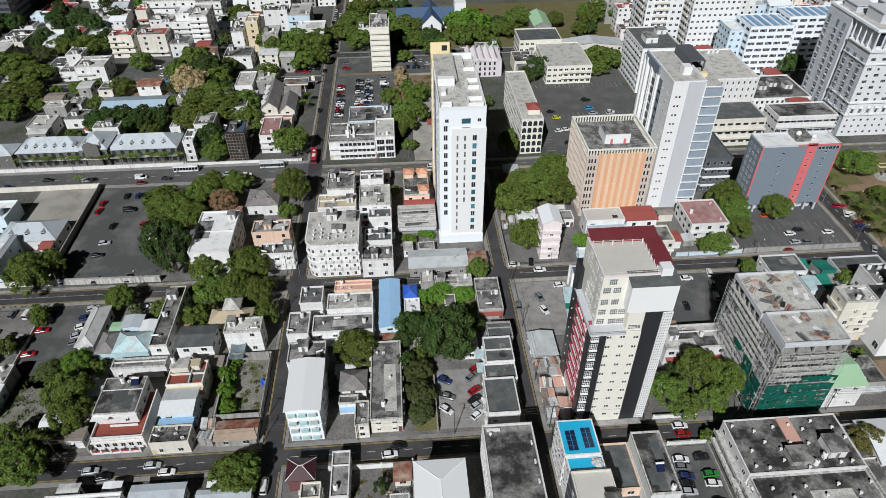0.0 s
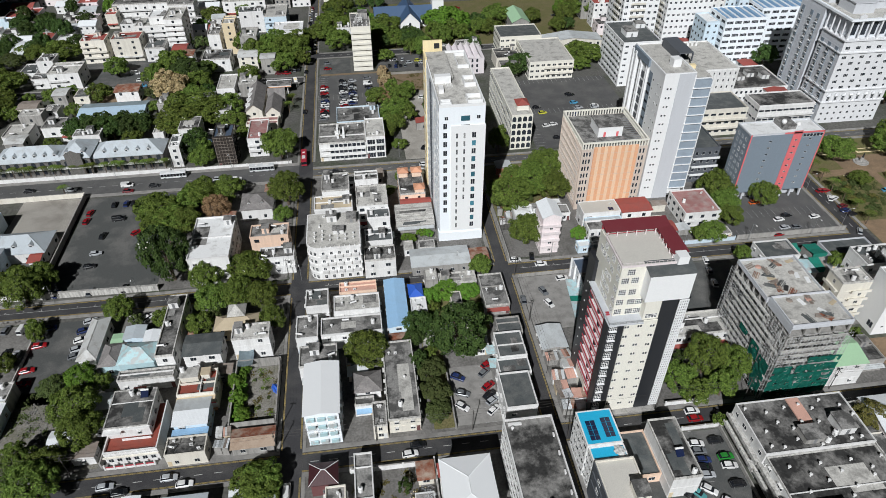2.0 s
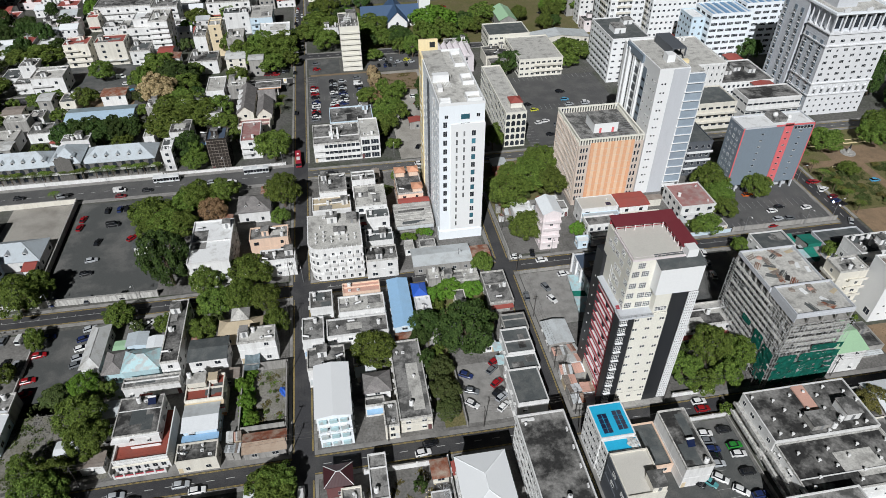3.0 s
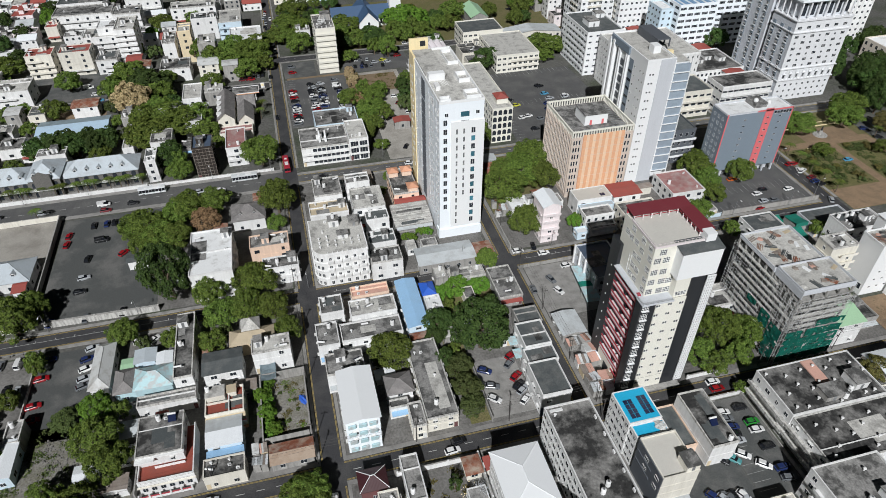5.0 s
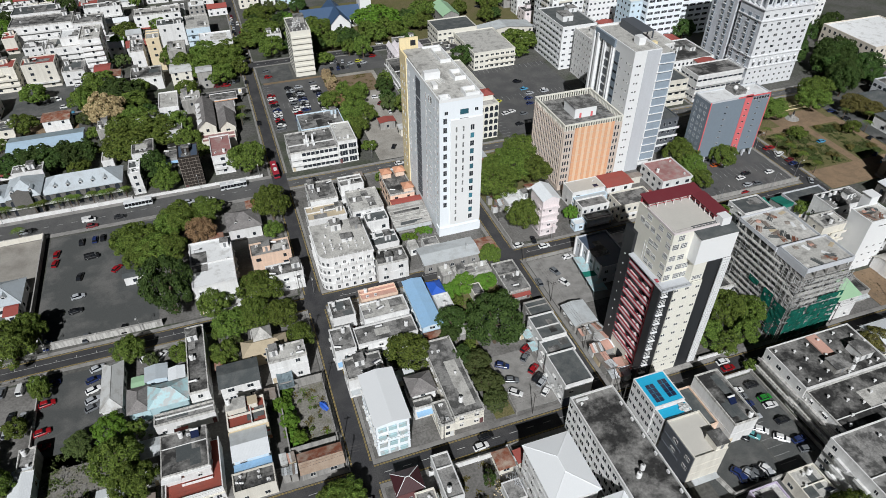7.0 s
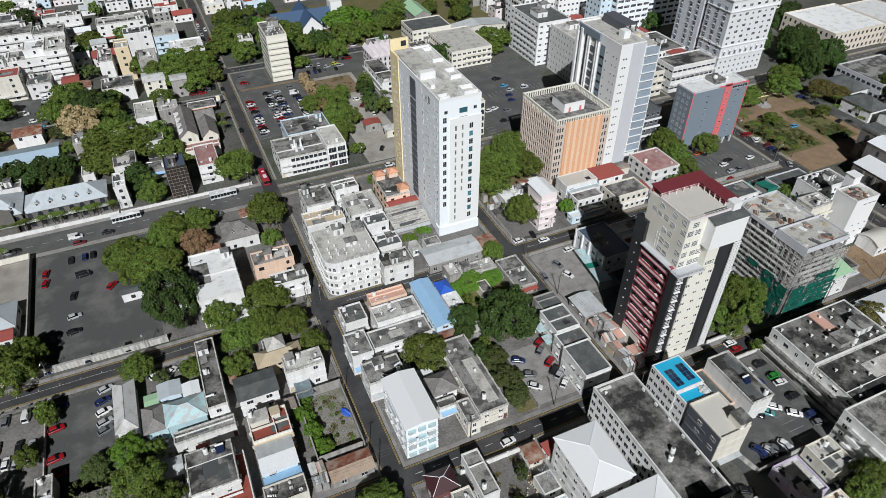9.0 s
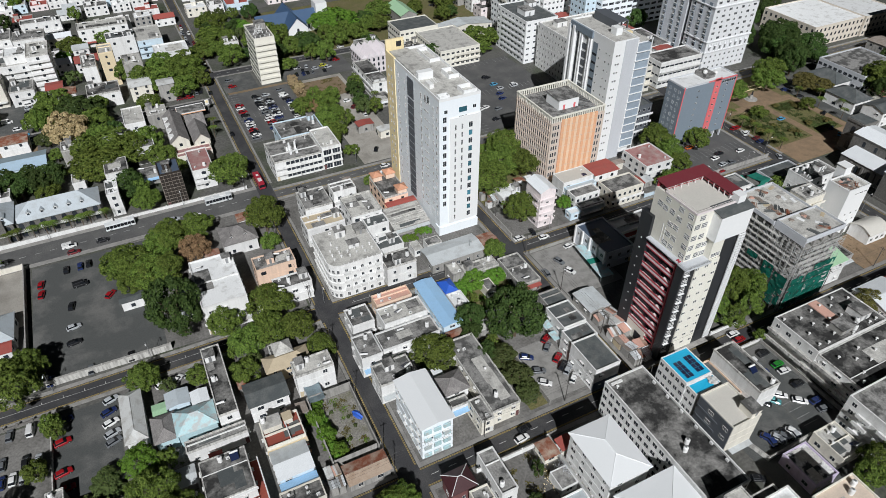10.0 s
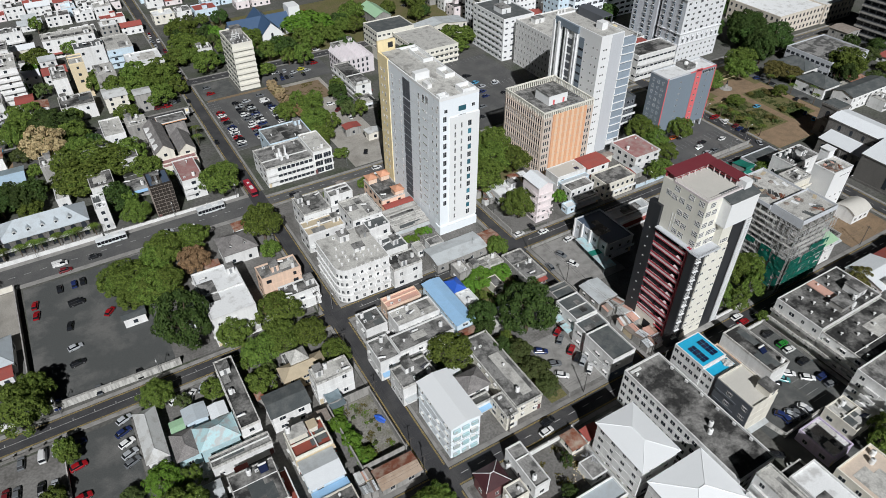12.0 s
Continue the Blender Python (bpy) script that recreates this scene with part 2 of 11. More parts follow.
GROUND = material("city ground", (0.11, 0.108, 0.1), rough=0.95, stain=0.85, big=0.05, spots=0.5, dirt=(0.04, 0.055, 0.025), grain=0.3, fine=1.0)
WHITELINE = material("white road paint", (0.5, 0.5, 0.48), rough=0.8, stain=0.8, big=1.0, dirt=(0.2, 0.2, 0.2))
BAYLINE = material("worn bay paint", (0.4, 0.4, 0.39), rough=0.85, stain=0.9, big=0.8, dirt=(0.1, 0.1, 0.1))
YELLOWLINE = material("yellow road paint", (0.36, 0.27, 0.09), rough=0.8, stain=0.9, big=1.0, dirt=(0.25, 0.2, 0.1))
BARK = material("bark", (0.12, 0.09, 0.065), rough=0.95, grain=0.3)
RUBBER = material("tyre rubber", (0.02, 0.02, 0.02), rough=0.9)
STEEL = material("grey steel", (0.35, 0.36, 0.37), rough=0.5, metal=0.6)
CABLE = material("dark pole", (0.09, 0.085, 0.08), rough=0.8)
PANEL = material("solar cells", (0.012, 0.02, 0.06), rough=0.15, stain=0.1, bump=0.0)
TUBE = material("galvanised scaffold tube", (0.55, 0.56, 0.56), rough=0.5, metal=0.2)
NET = material("green scaffold net", (0.015, 0.21, 0.155), rough=0.8, stain=0.5, big=0.6, dirt=(0.04, 0.12, 0.09))
PLASTIC = material("white plastic", (0.75, 0.75, 0.74), rough=0.5, stain=0.15, dirt=(0.4, 0.4, 0.4))


def foliage(name, a, b):
    m = bpy.data.materials.new(name)
    m.use_nodes = True
    n, link = m.node_tree.nodes, m.node_tree.links.new
    bsdf = n["Principled BSDF"]
    bsdf.inputs["Roughness"].default_value = 0.7
    bsdf.inputs["Specular IOR Level"].default_value = 0.2
    geo, info = n.new("ShaderNodeNewGeometry"), n.new("ShaderNodeObjectInfo")
    mix = n.new("ShaderNodeMix")
    mix.data_type = "RGBA"
    mix.inputs["A"].default_value, mix.inputs["B"].default_value = (*a, 1), (*b, 1)
    link(geo.outputs["Random Per Island"], mix.inputs["Factor"])
    hsv = n.new("ShaderNodeHueSaturation")
    span = n.new("ShaderNodeMapRange")
    span.inputs["To Min"].default_value, span.inputs["To Max"].default_value = 0.75, 1.25
    link(info.outputs["Random"], span.inputs["Value"])
    link(span.outputs["Result"], hsv.inputs["Value"])
    hue = n.new("ShaderNodeMapRange")
    hue.inputs["To Min"].default_value, hue.inputs["To Max"].default_value = 0.485, 0.515
    link(info.outputs["Random"], hue.inputs["Value"])
    link(hue.outputs["Result"], hsv.inputs["Hue"])
    link(mix.outputs["Result"], hsv.inputs["Color"])
    link(hsv.outputs["Color"], bsdf.inputs["Base Color"])
    return m


LEAF = {
    "mid": foliage("green leaves", (0.041, 0.071, 0.011), (0.148, 0.203, 0.038)),
    "dark": foliage("dark green leaves", (0.02, 0.042, 0.009), (0.066, 0.108, 0.026)),
    "bright": foliage("bright green leaves", (0.065, 0.14, 0.015), (0.13, 0.23, 0.03)),
    "shrub": foliage("shrub leaves", (0.05, 0.075, 0.022), (0.09, 0.115, 0.035)),
    "brown": foliage("dry brown leaves", (0.17, 0.11, 0.055), (0.34, 0.23, 0.12)),
    "tan": foliage("pale dry leaves", (0.26, 0.19, 0.1), (0.46, 0.36, 0.21)),
    "brownish": foliage("olive leaves", (0.09, 0.09, 0.025), (0.15, 0.13, 0.04)),
}


# ---- building blocks ----
def add_box(bm, x0, y0, z0, x1, y1, z1, mi=0):
    v = [bm.verts.new(p) for p in ((x0, y0, z0), (x1, y0, z0), (x1, y1, z0), (x0, y1, z0), (x0, y0, z1), (x1, y0, z1), (x1, y1, z1), (x0, y1, z1))]
    for q in ((3, 2, 1, 0), (4, 5, 6, 7), (0, 1, 5, 4), (1, 2, 6, 5), (2, 3, 7, 6), (3, 0, 4, 7)):
        f = bm.faces.new([v[i] for i in q])
        f.material_index = mi


def add_tube(bm, a, b, r0, r1=None, n=8, mi=0):
    """A tapered tube from a to b with closed ends."""
    a, b = Vector(a), Vector(b)
    r1 = r0 if r1 is None else r1
    q = (b - a).to_track_quat("Z", "Y").to_matrix()
    rings = []
    for c, r in ((a, r0), (b, r1)):
        rings.append([bm.verts.new(c + q @ Vector((r * math.cos(2 * math.pi * k / n), r * math.sin(2 * math.pi * k / n), 0))) for k in range(n)])
    for k in range(n):
        f = bm.faces.new((rings[0][k], rings[0][(k + 1) % n], rings[1][(k + 1) % n], rings[1][k]))
        f.material_index = mi
    bm.faces.new(rings[0][::-1]).material_index = mi
    bm.faces.new(rings[1]).material_index = mi


def add_poly(bm, pts, mi=0):
    f = bm.faces.new([bm.verts.new(p) for p in pts])
    f.material_index = mi
    return f


def mesh_of(name, bm, *mats):
    me = bpy.data.meshes.new(name)
    bm.normal_update()
    bm.to_mesh(me)
    bm.free()
    for m in mats:
        me.materials.append(m)
    return me


def part(name, bm, mats, parent, label=""):
    me = mesh_of(name, bm, *(mats if isinstance(mats, (list, tuple)) else (mats,)))
    ob = new(name, me)
    ob.parent = parent
    return tagged(ob, label)


def piece(name, me, parent, m):
    """An object of its own on shared mesh data, under a thing."""
    ob = new(name, me)
    ob.parent, ob.matrix_basis = parent, m
    return ob


def thing(name, x, y, z=0.0, rz=0.0, label="", category="", group="", kind=""):
    ob = new(name)
    ob.empty_display_size = 0.5
    ob.matrix_basis = pose(x, y, z, 0, 0, rz)
    return tagged(ob, label, category, group, kind)


def solid(name, mats, boxes, label="", category="", kind="", group=""):
    """A single-mesh thing or piece of the setting made of boxes."""
    bm = bmesh.new()
    for b in boxes:
        add_box(bm, *b)
    ob = new(name, mesh_of(name, bm, *(mats if isinstance(mats, (list, tuple)) else (mats,))))
    return tagged(ob, label, category, group, kind)


WINDOWS = {}


def window_mesh(w, h, kind="plain"):
    """Window in the x-z plane facing -y, centred on its foot: one casing with panes sunk into it."""
    key = (round(w, 1), round(h, 1), kind)
    if key not in WINDOWS:
        bm = bmesh.new()
        w, h = key[0], key[1]
        nx, nz = {"plain": (2, 1), "hood": (2, 1), "grid": (4, 3), "wide": (3, 1)}.get(kind, (1, 1))
        y = -0.07
        g = [[bm.verts.new((-w / 2 + w * i / nx, y, h * j / nz)) for j in range(nz + 1)] for i in range(nx + 1)]
        panes = [bm.faces.new((g[i][j], g[i + 1][j], g[i + 1][j + 1], g[i][j + 1])) for i in range(nx) for j in range(nz)]
        rim = [g[i][0] for i in range(nx + 1)] + [g[nx][j] for j in range(1, nz + 1)] + [g[i][nz] for i in range(nx - 1, -1, -1)] + [g[0][j] for j in range(nz - 1, 0, -1)]
        back = [bm.verts.new((v.co.x, 0.02, v.co.z)) for v in rim]
        for i in range(len(rim)):
            k = (i + 1) % len(rim)
            f = bm.faces.new((back[i], back[k], rim[k], rim[i]))
        bm.normal_update()
        bmesh.ops.inset_individual(bm, faces=panes, thickness=0.06 if kind != "grid" else 0.1, depth=-0.05)
        bm.normal_update()
        for f in bm.faces:
            c = f.calc_center_median()
            f.material_index = 1 if abs(c.y + 0.02) < 0.004 and abs(f.normal.y) > 0.9 else 0
        if kind == "hood":
            top = [f for f in bm.faces if f.calc_center_median().z > h - 0.001]
            ext = bmesh.ops.extrude_face_region(bm, geom=top)
            up = [v for v in ext["geom"] if isinstance(v, bmesh.types.BMVert)]
            for v in up:
                v.co.z += 0.12
                if v.co.y < 0:
                    v.co.y -= 0.5
        WINDOWS[key] = mesh_of("window", bm, FRAME, {"blue": BLUEGLASS, "pale": PALEGLASS}.get(kind, GLASS))
    return WINDOWS[key]


def wall_pose(face, x0, y0, x1, y1, u, z):
    """The local pose of a thing on one face of a box: u runs along the face from its left end, seen from outside."""
    if face == "S":
        return pose(x0 + u, y0, z)
    if face == "N":
        return pose(x1 - u, y1, z, 0, 0, 180)
    if face == "W":
        return pose(x0, y1 - u, z, 0, 0, -90)
    return pose(x1, y0 + u, z, 0, 0, 90)


def window_rows(parent, x0, y0, x1, y1, faces, floors, top, rng, w=1.3, h=1.3, step=3.9, kind="plain", first=1.0, drop=0.2):
    storey = top / max(floors, 1)
    far = bmesh.new() if parent.matrix_basis.translation.y > 190 else None
    for face in faces:
        span = (x1 - x0) if face in "SN" else (y1 - y0)
        n = max(1, int(span / step))
        for f in range(floors):
            for k in range(n):
                if rng.random() < drop:
                    continue
                hh = min(h, storey - 1.2)
                ww = w * rng.choice((0.8, 1.0, 1.0, 1.3))
                u, z, ww = span * (k + 0.5) / n, f * storey + first, min(ww, span / n - 0.4)
                if far:
                    strip(far, face, x0, y0, x1, y1, u - ww / 2, u + ww / 2, z, z + hh, 0.07)
                else:
                    piece("window", window_mesh(ww, hh, kind), parent, wall_pose(face, x0, y0, x1, y1, u, z))
    if far:
        tagged(part("far_window", far, GLASS, parent), kind="stuff")


def add_rings(bm, x0, y0, x1, y1, levels, mi=0):
    """One closed skin through rectangles at the heights given, each pushed out by its own amount."""
    rows = []
    for z, o in levels:
        rows.append([bm.verts.new(q) for q in ((x0 - o, y0 - o, z), (x1 + o, y0 - o, z), (x1 + o, y1 + o, z), (x0 - o, y1 + o, z))])
    for a, b in zip(rows, rows[1:]):
        for k in range(4):
            bm.faces.new((a[k], a[(k + 1) % 4], b[(k + 1) % 4], b[k])).material_index = mi
    bm.faces.new(rows[0][::-1]).material_index = mi
    bm.faces.new(rows[-1]).material_index = mi


def body_wall(bm, x0, y0, x1, y1, h, floors, inset=0.0):
    """Walls with a plinth and a proud slab edge at every floor."""
    st = h / max(floors, 1)
    levels = [(-0.1, 0.05), (0.35, 0.05), (0.35, 0.0)]
    for f in range(1, floors):
        levels += [(f * st - 0.1, 0.0), (f * st - 0.1, 0.07), (f * st + 0.08, 0.07), (f * st + 0.08, 0.0)]
    levels.append((h, 0.0))
    add_rings(bm, x0, y0, x1, y1, levels)


def add_parapet(bm, x0, y0, x1, y1, z0, z1, t=0.25, over=0.06):
    """An upstand right round, as one closed skin."""
    loops = []
    for z, o in ((z0, over), (z1, over), (z1, -t), (z0, -t)):
        loops.append([bm.verts.new(q) for q in ((x0 - o, y0 - o, z), (x1 + o, y0 - o, z), (x1 + o, y1 + o, z), (x0 - o, y1 + o, z))])
    for a, b in zip(loops, loops[1:] + loops[:1]):
        for k in range(4):
            bm.faces.new((a[k], a[(k + 1) % 4], b[(k + 1) % 4], b[k]))


RECTS = []


def loft_x(bm, x0, x1, prof):
    """A prism along x over a profile of (y, z)."""
    p = [bm.verts.new((x0, y, z)) for y, z in prof]
    q = [bm.verts.new((x1, y, z)) for y, z in prof]
    n = len(prof)
    for k in range(n):
        bm.faces.new((p[k], q[k], q[(k + 1) % n], p[(k + 1) % n]))
    bm.faces.new(p[::-1])
    bm.faces.new(q)


def house_rng(x, y):
    return random.Random(int(x * 31) * 7919 + int(y * 17))


def rel(ob, x0, y0, x1, y1):
    c = ob.matrix_basis.translation
    return x0 - c.x, y0 - c.y, x1 - c.x, y1 - c.y


def flat_house(name, x0, y0, x1, y1, h, wall, roof, floors, label, faces="SWE", par=0.65, clutter=True, kind="plain", step=3.4):
    """A flat-roofed building: walls, roof slab, parapet, windows, a door, and what stands on its roof."""
    RECTS.append((x0, y0, x1, y1))
    rng = house_rng(x0, y0)
    ob = thing(name, (x0 + x1) / 2, (y0 + y1) / 2, 0, 0, label, "building")
    a = rel(ob, x0, y0, x1, y1)
    bm = bmesh.new()
    body_wall(bm, *a, h - par, floors)
    part("wall", bm, WALL.get(wall, GLASS), ob)
    bm = bmesh.new()
    add_box(bm, a[0] + 0.25, a[1] + 0.25, h - par, a[2] - 0.25, a[3] - 0.25, h - par + 0.12)
    slab = part("roof", bm, ROOF[roof], ob, ROOF[roof].name)
    bm = bmesh.new()
    add_parapet(bm, *a, h - par, h)
    old = roof in ("grey", "dark", "lgrey") and rng.random() < 0.6
    part("parapet", bm, WALL["weathered"] if old else WALL[wall], ob, "weathered parapet" if old else "")
    if floors <= 3:
        kind = rng.choice((kind, "hood"))
    step = 5.2 if y0 > 250 else max(step, 3.8)
    if faces == "SWE":
        faces = "SW" if x0 > 5 else "SE" if x1 < -92 else "SWE"
    st = (h - par) / floors
    if wall != "brownglass" and floors >= 2 and x1 - x0 > 6 and rng.random() < 0.45:
        u0 = rng.choice((0.0, 0.0, 0.35)) * (a[2] - a[0])
        for f in range(1, floors):
            bm = bmesh.new()
            u1 = a[2] if u0 else a[0] + (a[2] - a[0]) * rng.choice((0.6, 1.0))
            v = [(a[1], 0), (a[1] - 1.15, 0), (a[1] - 1.15, 1.0), (a[1] - 1.02, 1.0), (a[1] - 1.02, 0.16), (a[1], 0.16)]
            loft_x(bm, a[0] + u0, u1, [(y, f * st + z) for y, z in v])
            part("balcony", bm, WALL.get(wall, WALL["lgrey"]), ob)
    elif x1 - x0 > 5 and rng.random() < 0.5:
        bm = bmesh.new()
        z = min(2.9, h - 1)
        loft_x(bm, a[0] + 0.3, a[2] - 0.3, [(a[1], z + 0.25), (a[1] - 1.5, z - 0.1), (a[1] - 1.5, z - 0.2), (a[1], z + 0.1)])
        part("awning", bm, ROOF[rng.choice(("metal", "red", "greymetal", "bluemetal", "whitemetal", "tan"))], ob)
    if (x1 - x0) * (y1 - y0) > 40 and roof != "pale":
        bm = bmesh.new()
        for k in range(rng.randint(1, 3)):
            pw, pd = rng.uniform(0.2, 0.45) * (x1 - x0), rng.uniform(0.2, 0.5) * (y1 - y0)
            px, py = rng.uniform(a[0] + 0.3, a[2] - pw - 0.3), rng.uniform(a[1] + 0.3, a[3] - pd - 0.3)
            add_box(bm, px, py, h - par + 0.12, px + pw, py + pd, h - par + 0.16 + 0.02 * k)
        tagged(part("roof_patch", bm, ROOF[rng.choice(("grey", "lgrey", "dark", "dgrey", roof))], slab), kind="stuff")
        if rng.random() < 0.4:
            bm = bmesh.new()
            m = a[1] + (a[3] - a[1]) * rng.uniform(0.3, 0.7)
            add_box(bm, a[0] + 0.25, m - 0.1, h - par + 0.12, a[2] - 0.25, m + 0.1, h - 0.05)
            part("dividing_wall", bm, WALL.get(wall, WALL["lgrey"]), slab)
    if wall == "brownglass":
        bm = bmesh.new()
        for face in "SW":
            span = (x1 - x0) if face == "S" else (y1 - y0)
            for k in range(int(span / 1.3) + 1):
                strip(bm, face, *a, 1.3 * k, 1.3 * k + 0.08, 0.4, h - par, 0.1)
            for k in range(int(h / 1.5)):
                strip(bm, face, *a, 0, span, 0.6 + 1.5 * k, 0.7 + 1.5 * k, 0.12)
        part("mullion", bm, ROOF["oldtin"], ob, "brown facade grid")
    else:
        window_rows(ob, *a, faces, floors, h - par, rng, kind=kind, step=step)
    if y0 < 262:
        bm = bmesh.new()
        add_box(bm, -0.5, -0.06, 0, 0.5, 0.02, 2.1)
        door = part("door", bm, rng.choice((WALL["maroonw"], FRAME, STEEL, WALL["tanw"])), ob)
        door.matrix_basis = pose(a[0] + (a[2] - a[0]) * rng.choice((0.02, 0.98)) + 0.0, a[1], 0.02)
        door.location.x = max(a[0] + 0.7, min(a[2] - 0.7, door.location.x))
    if clutter:
        roof_things(x0 + 0.6, y0 + 0.6, x1 - 0.6, y1 - 0.6, h - par + 0.12, rng, WALL.get(wall, WALL["lgrey"]))
    return ob


def add_hip(bm, x0, y0, x1, y1, z0, z1, over=0.5, mi=0):
    x0, y0, x1, y1 = x0 - over, y0 - over, x1 + over, y1 + over
    w, d = x1 - x0, y1 - y0
    r = min(w, d) / 2
    cx, cy = (x0 + x1) / 2, (y0 + y1) / 2
    if w >= d:
        a, b = (x0 + r, cy, z1), (x1 - r + 0.01, cy, z1)
    else:
        a, b = (cx, y0 + r, z1), (cx, y1 - r + 0.01, z1)
    p = [bm.verts.new(q) for q in ((x0, y0, z0), (x1, y0, z0), (x1, y1, z0), (x0, y1, z0), (x0, y0, z0 - 0.18), (x1, y0, z0 - 0.18), (x1, y1, z0 - 0.18), (x0, y1, z0 - 0.18))]
    va, vb = bm.verts.new(a), bm.verts.new(b)
    quads = ((0, 1, vb, va), (1, 2, vb), (2, 3, va, vb), (3, 0, va)) if w >= d else ((0, 1, va), (1, 2, vb, va), (2, 3, vb), (3, 0, va, vb))
    for q in quads:
        bm.faces.new([p[i] if isinstance(i, int) else i for i in q]).material_index = mi
    for i in range(4):
        bm.faces.new((p[i + 4], p[(i + 1) % 4 + 4], p[(i + 1) % 4], p[i])).material_index = mi
    bm.faces.new((p[7], p[6], p[5], p[4])).material_index = mi
    return a, b


def hip_house(name, x0, y0, x1, y1, h, wall, roof, floors, label, ridge=True, pitch=0.28):
    """h is the eaves' height; the hipped roof rises over it."""
    RECTS.append((x0, y0, x1, y1))
    rng = house_rng(x0, y0)
    ob = thing(name, (x0 + x1) / 2, (y0 + y1) / 2, 0, 0, label, "building")
    a = rel(ob, x0 + 0.5, y0 + 0.5, x1 - 0.5, y1 - 0.5)
    eaves = h - 0.8
    bm = bmesh.new()
    body_wall(bm, *a, eaves, floors)
    part("wall", bm, WALL[wall], ob)
    bm = bmesh.new()
    rise = min(x1 - x0, y1 - y0) * pitch
    p, q = add_hip(bm, *a, eaves, eaves + rise)
    cover = part("roof", bm, ROOF[roof], ob, ROOF[roof].name)
    if ridge:
        bm = bmesh.new()
        add_tube(bm, p, (Vector(q) + Vector((0.02, 0.02, 0))), 0.12, n=6)
        for cx, cy, e in ((a[0] - 0.5, a[1] - 0.5, p), (a[2] + 0.5, a[1] - 0.5, q if a[2] - a[0] > a[3] - a[1] else p), (a[2] + 0.5, a[3] + 0.5, q), (a[0] - 0.5, a[3] + 0.5, p if a[2] - a[0] > a[3] - a[1] else q)):
            add_tube(bm, (cx, cy, eaves + 0.02), e, 0.09, n=5)
        part("ridge_cap", bm, WALL["purewhite"] if roof.endswith("maroon") else ROOF[roof], cover)
    window_rows(ob, *a, "SW" if x0 > 5 else "SE" if x1 < -92 else "SWE", floors, eaves, rng, kind="plain")
    return ob


def gable_house(name, x0, y0, x1, y1, h, wall, roof, floors, label, axis="x", pitch=0.16):
    """A low-pitched sheet roof; the ridge runs along the axis; roof: one cover, or two joined by a plus for the two slopes."""
    RECTS.append((x0, y0, x1, y1))
    rng = house_rng(x0, y0)
    ob = thing(name, (x0 + x1) / 2, (y0 + y1) / 2, 0, 0, label, "building")
    a = rel(ob, x0 + 0.25, y0 + 0.25, x1 - 0.25, y1 - 0.25)
    span = (y1 - y0) if axis == "x" else (x1 - x0)
    eaves = h - span * pitch * 0.5
    bm = bmesh.new()
    body_wall(bm, *a, eaves - 0.1, floors)
    if axis == "x":
        for x in (a[0], a[2]):
            add_poly(bm, [(x, a[1], eaves - 0.1), (x, a[3], eaves - 0.1), (x, (a[1] + a[3]) / 2, h - 0.12)])
    else:
        for y in (a[1], a[3]):
            add_poly(bm, [(a[0], y, eaves - 0.1), (a[2], y, eaves - 0.1), ((a[0] + a[2]) / 2, y, h - 0.12)])
    part("wall", bm, WALL[wall], ob)
    o = 0.45
    for side in (-1, 1):
        bm = bmesh.new()
        if axis == "x":
            ye, ym = (a[1] - o if side < 0 else a[3] + o), (a[1] + a[3]) / 2
            q = [(a[0] - o, ye, eaves - 0.05), (a[2] + o, ye, eaves - 0.05), (a[2] + o, ym, h), (a[0] - o, ym, h)]
        else:
            xe, xm = (a[0] - o if side < 0 else a[2] + o), (a[0] + a[2]) / 2
            q = [(xe, a[3] + o, eaves - 0.05), (xe, a[1] - o, eaves - 0.05), (xm, a[1] - o, h), (xm, a[3] + o, h)]
        if side > 0:
            q = q[::-1]
        top = [bm.verts.new(p) for p in q]
        low = [bm.verts.new((p[0], p[1], p[2] - 0.12)) for p in q]
        bm.faces.new(top)
        bm.faces.new(low[::-1])
        for i in range(4):
            bm.faces.new((low[i], low[(i + 1) % 4], top[(i + 1) % 4], top[i]))
        cover = ROOF[roof.split("+")[0 if side < 0 else -1]]
        part("roof_slope", bm, cover, ob, cover.name)
    window_rows(ob, *a, "SW" if x0 > 5 else "SE" if x1 < -92 else "SWE", floors, eaves - 0.1, rng, kind=rng.choice(("plain", "hood")))
    return ob


# ---- things that stand on roofs ----
def make_tank():
    ob = thing("water_tank", 0, 0, 0, 0, "white plastic water tank standing on a flat roof", "water tank", "roof tanks")
    bm = bmesh.new()
    prof = [(0.62, 0.0)]
    for k in range(4):
        prof += [(0.62, 0.14 + 0.35 * k), (0.57, 0.17 + 0.35 * k), (0.62, 0.2 + 0.35 * k)]
    prof += [(0.62, 1.5), (0.25, 1.72)]
    rings = [[bm.verts.new((r * math.cos(math.tau * q / 14), r * math.sin(math.tau * q / 14), z)) for q in range(14)] for r, z in prof]
    for ra, rb in zip(rings, rings[1:]):
        for q in range(14):
            bm.faces.new((ra[q], ra[(q + 1) % 14], rb[(q + 1) % 14], rb[q]))
    bm.faces.new(rings[0][::-1])
    bm.faces.new(rings[-1])
    tank = part("tank", bm, PLASTIC, ob)
    bm = bmesh.new()
    add_tube(bm, (0, 0, 1.72), (0, 0, 1.8), 0.26, 0.24, 12)
    part("lid", bm, STEEL, tank, "grey lid")
    return ob


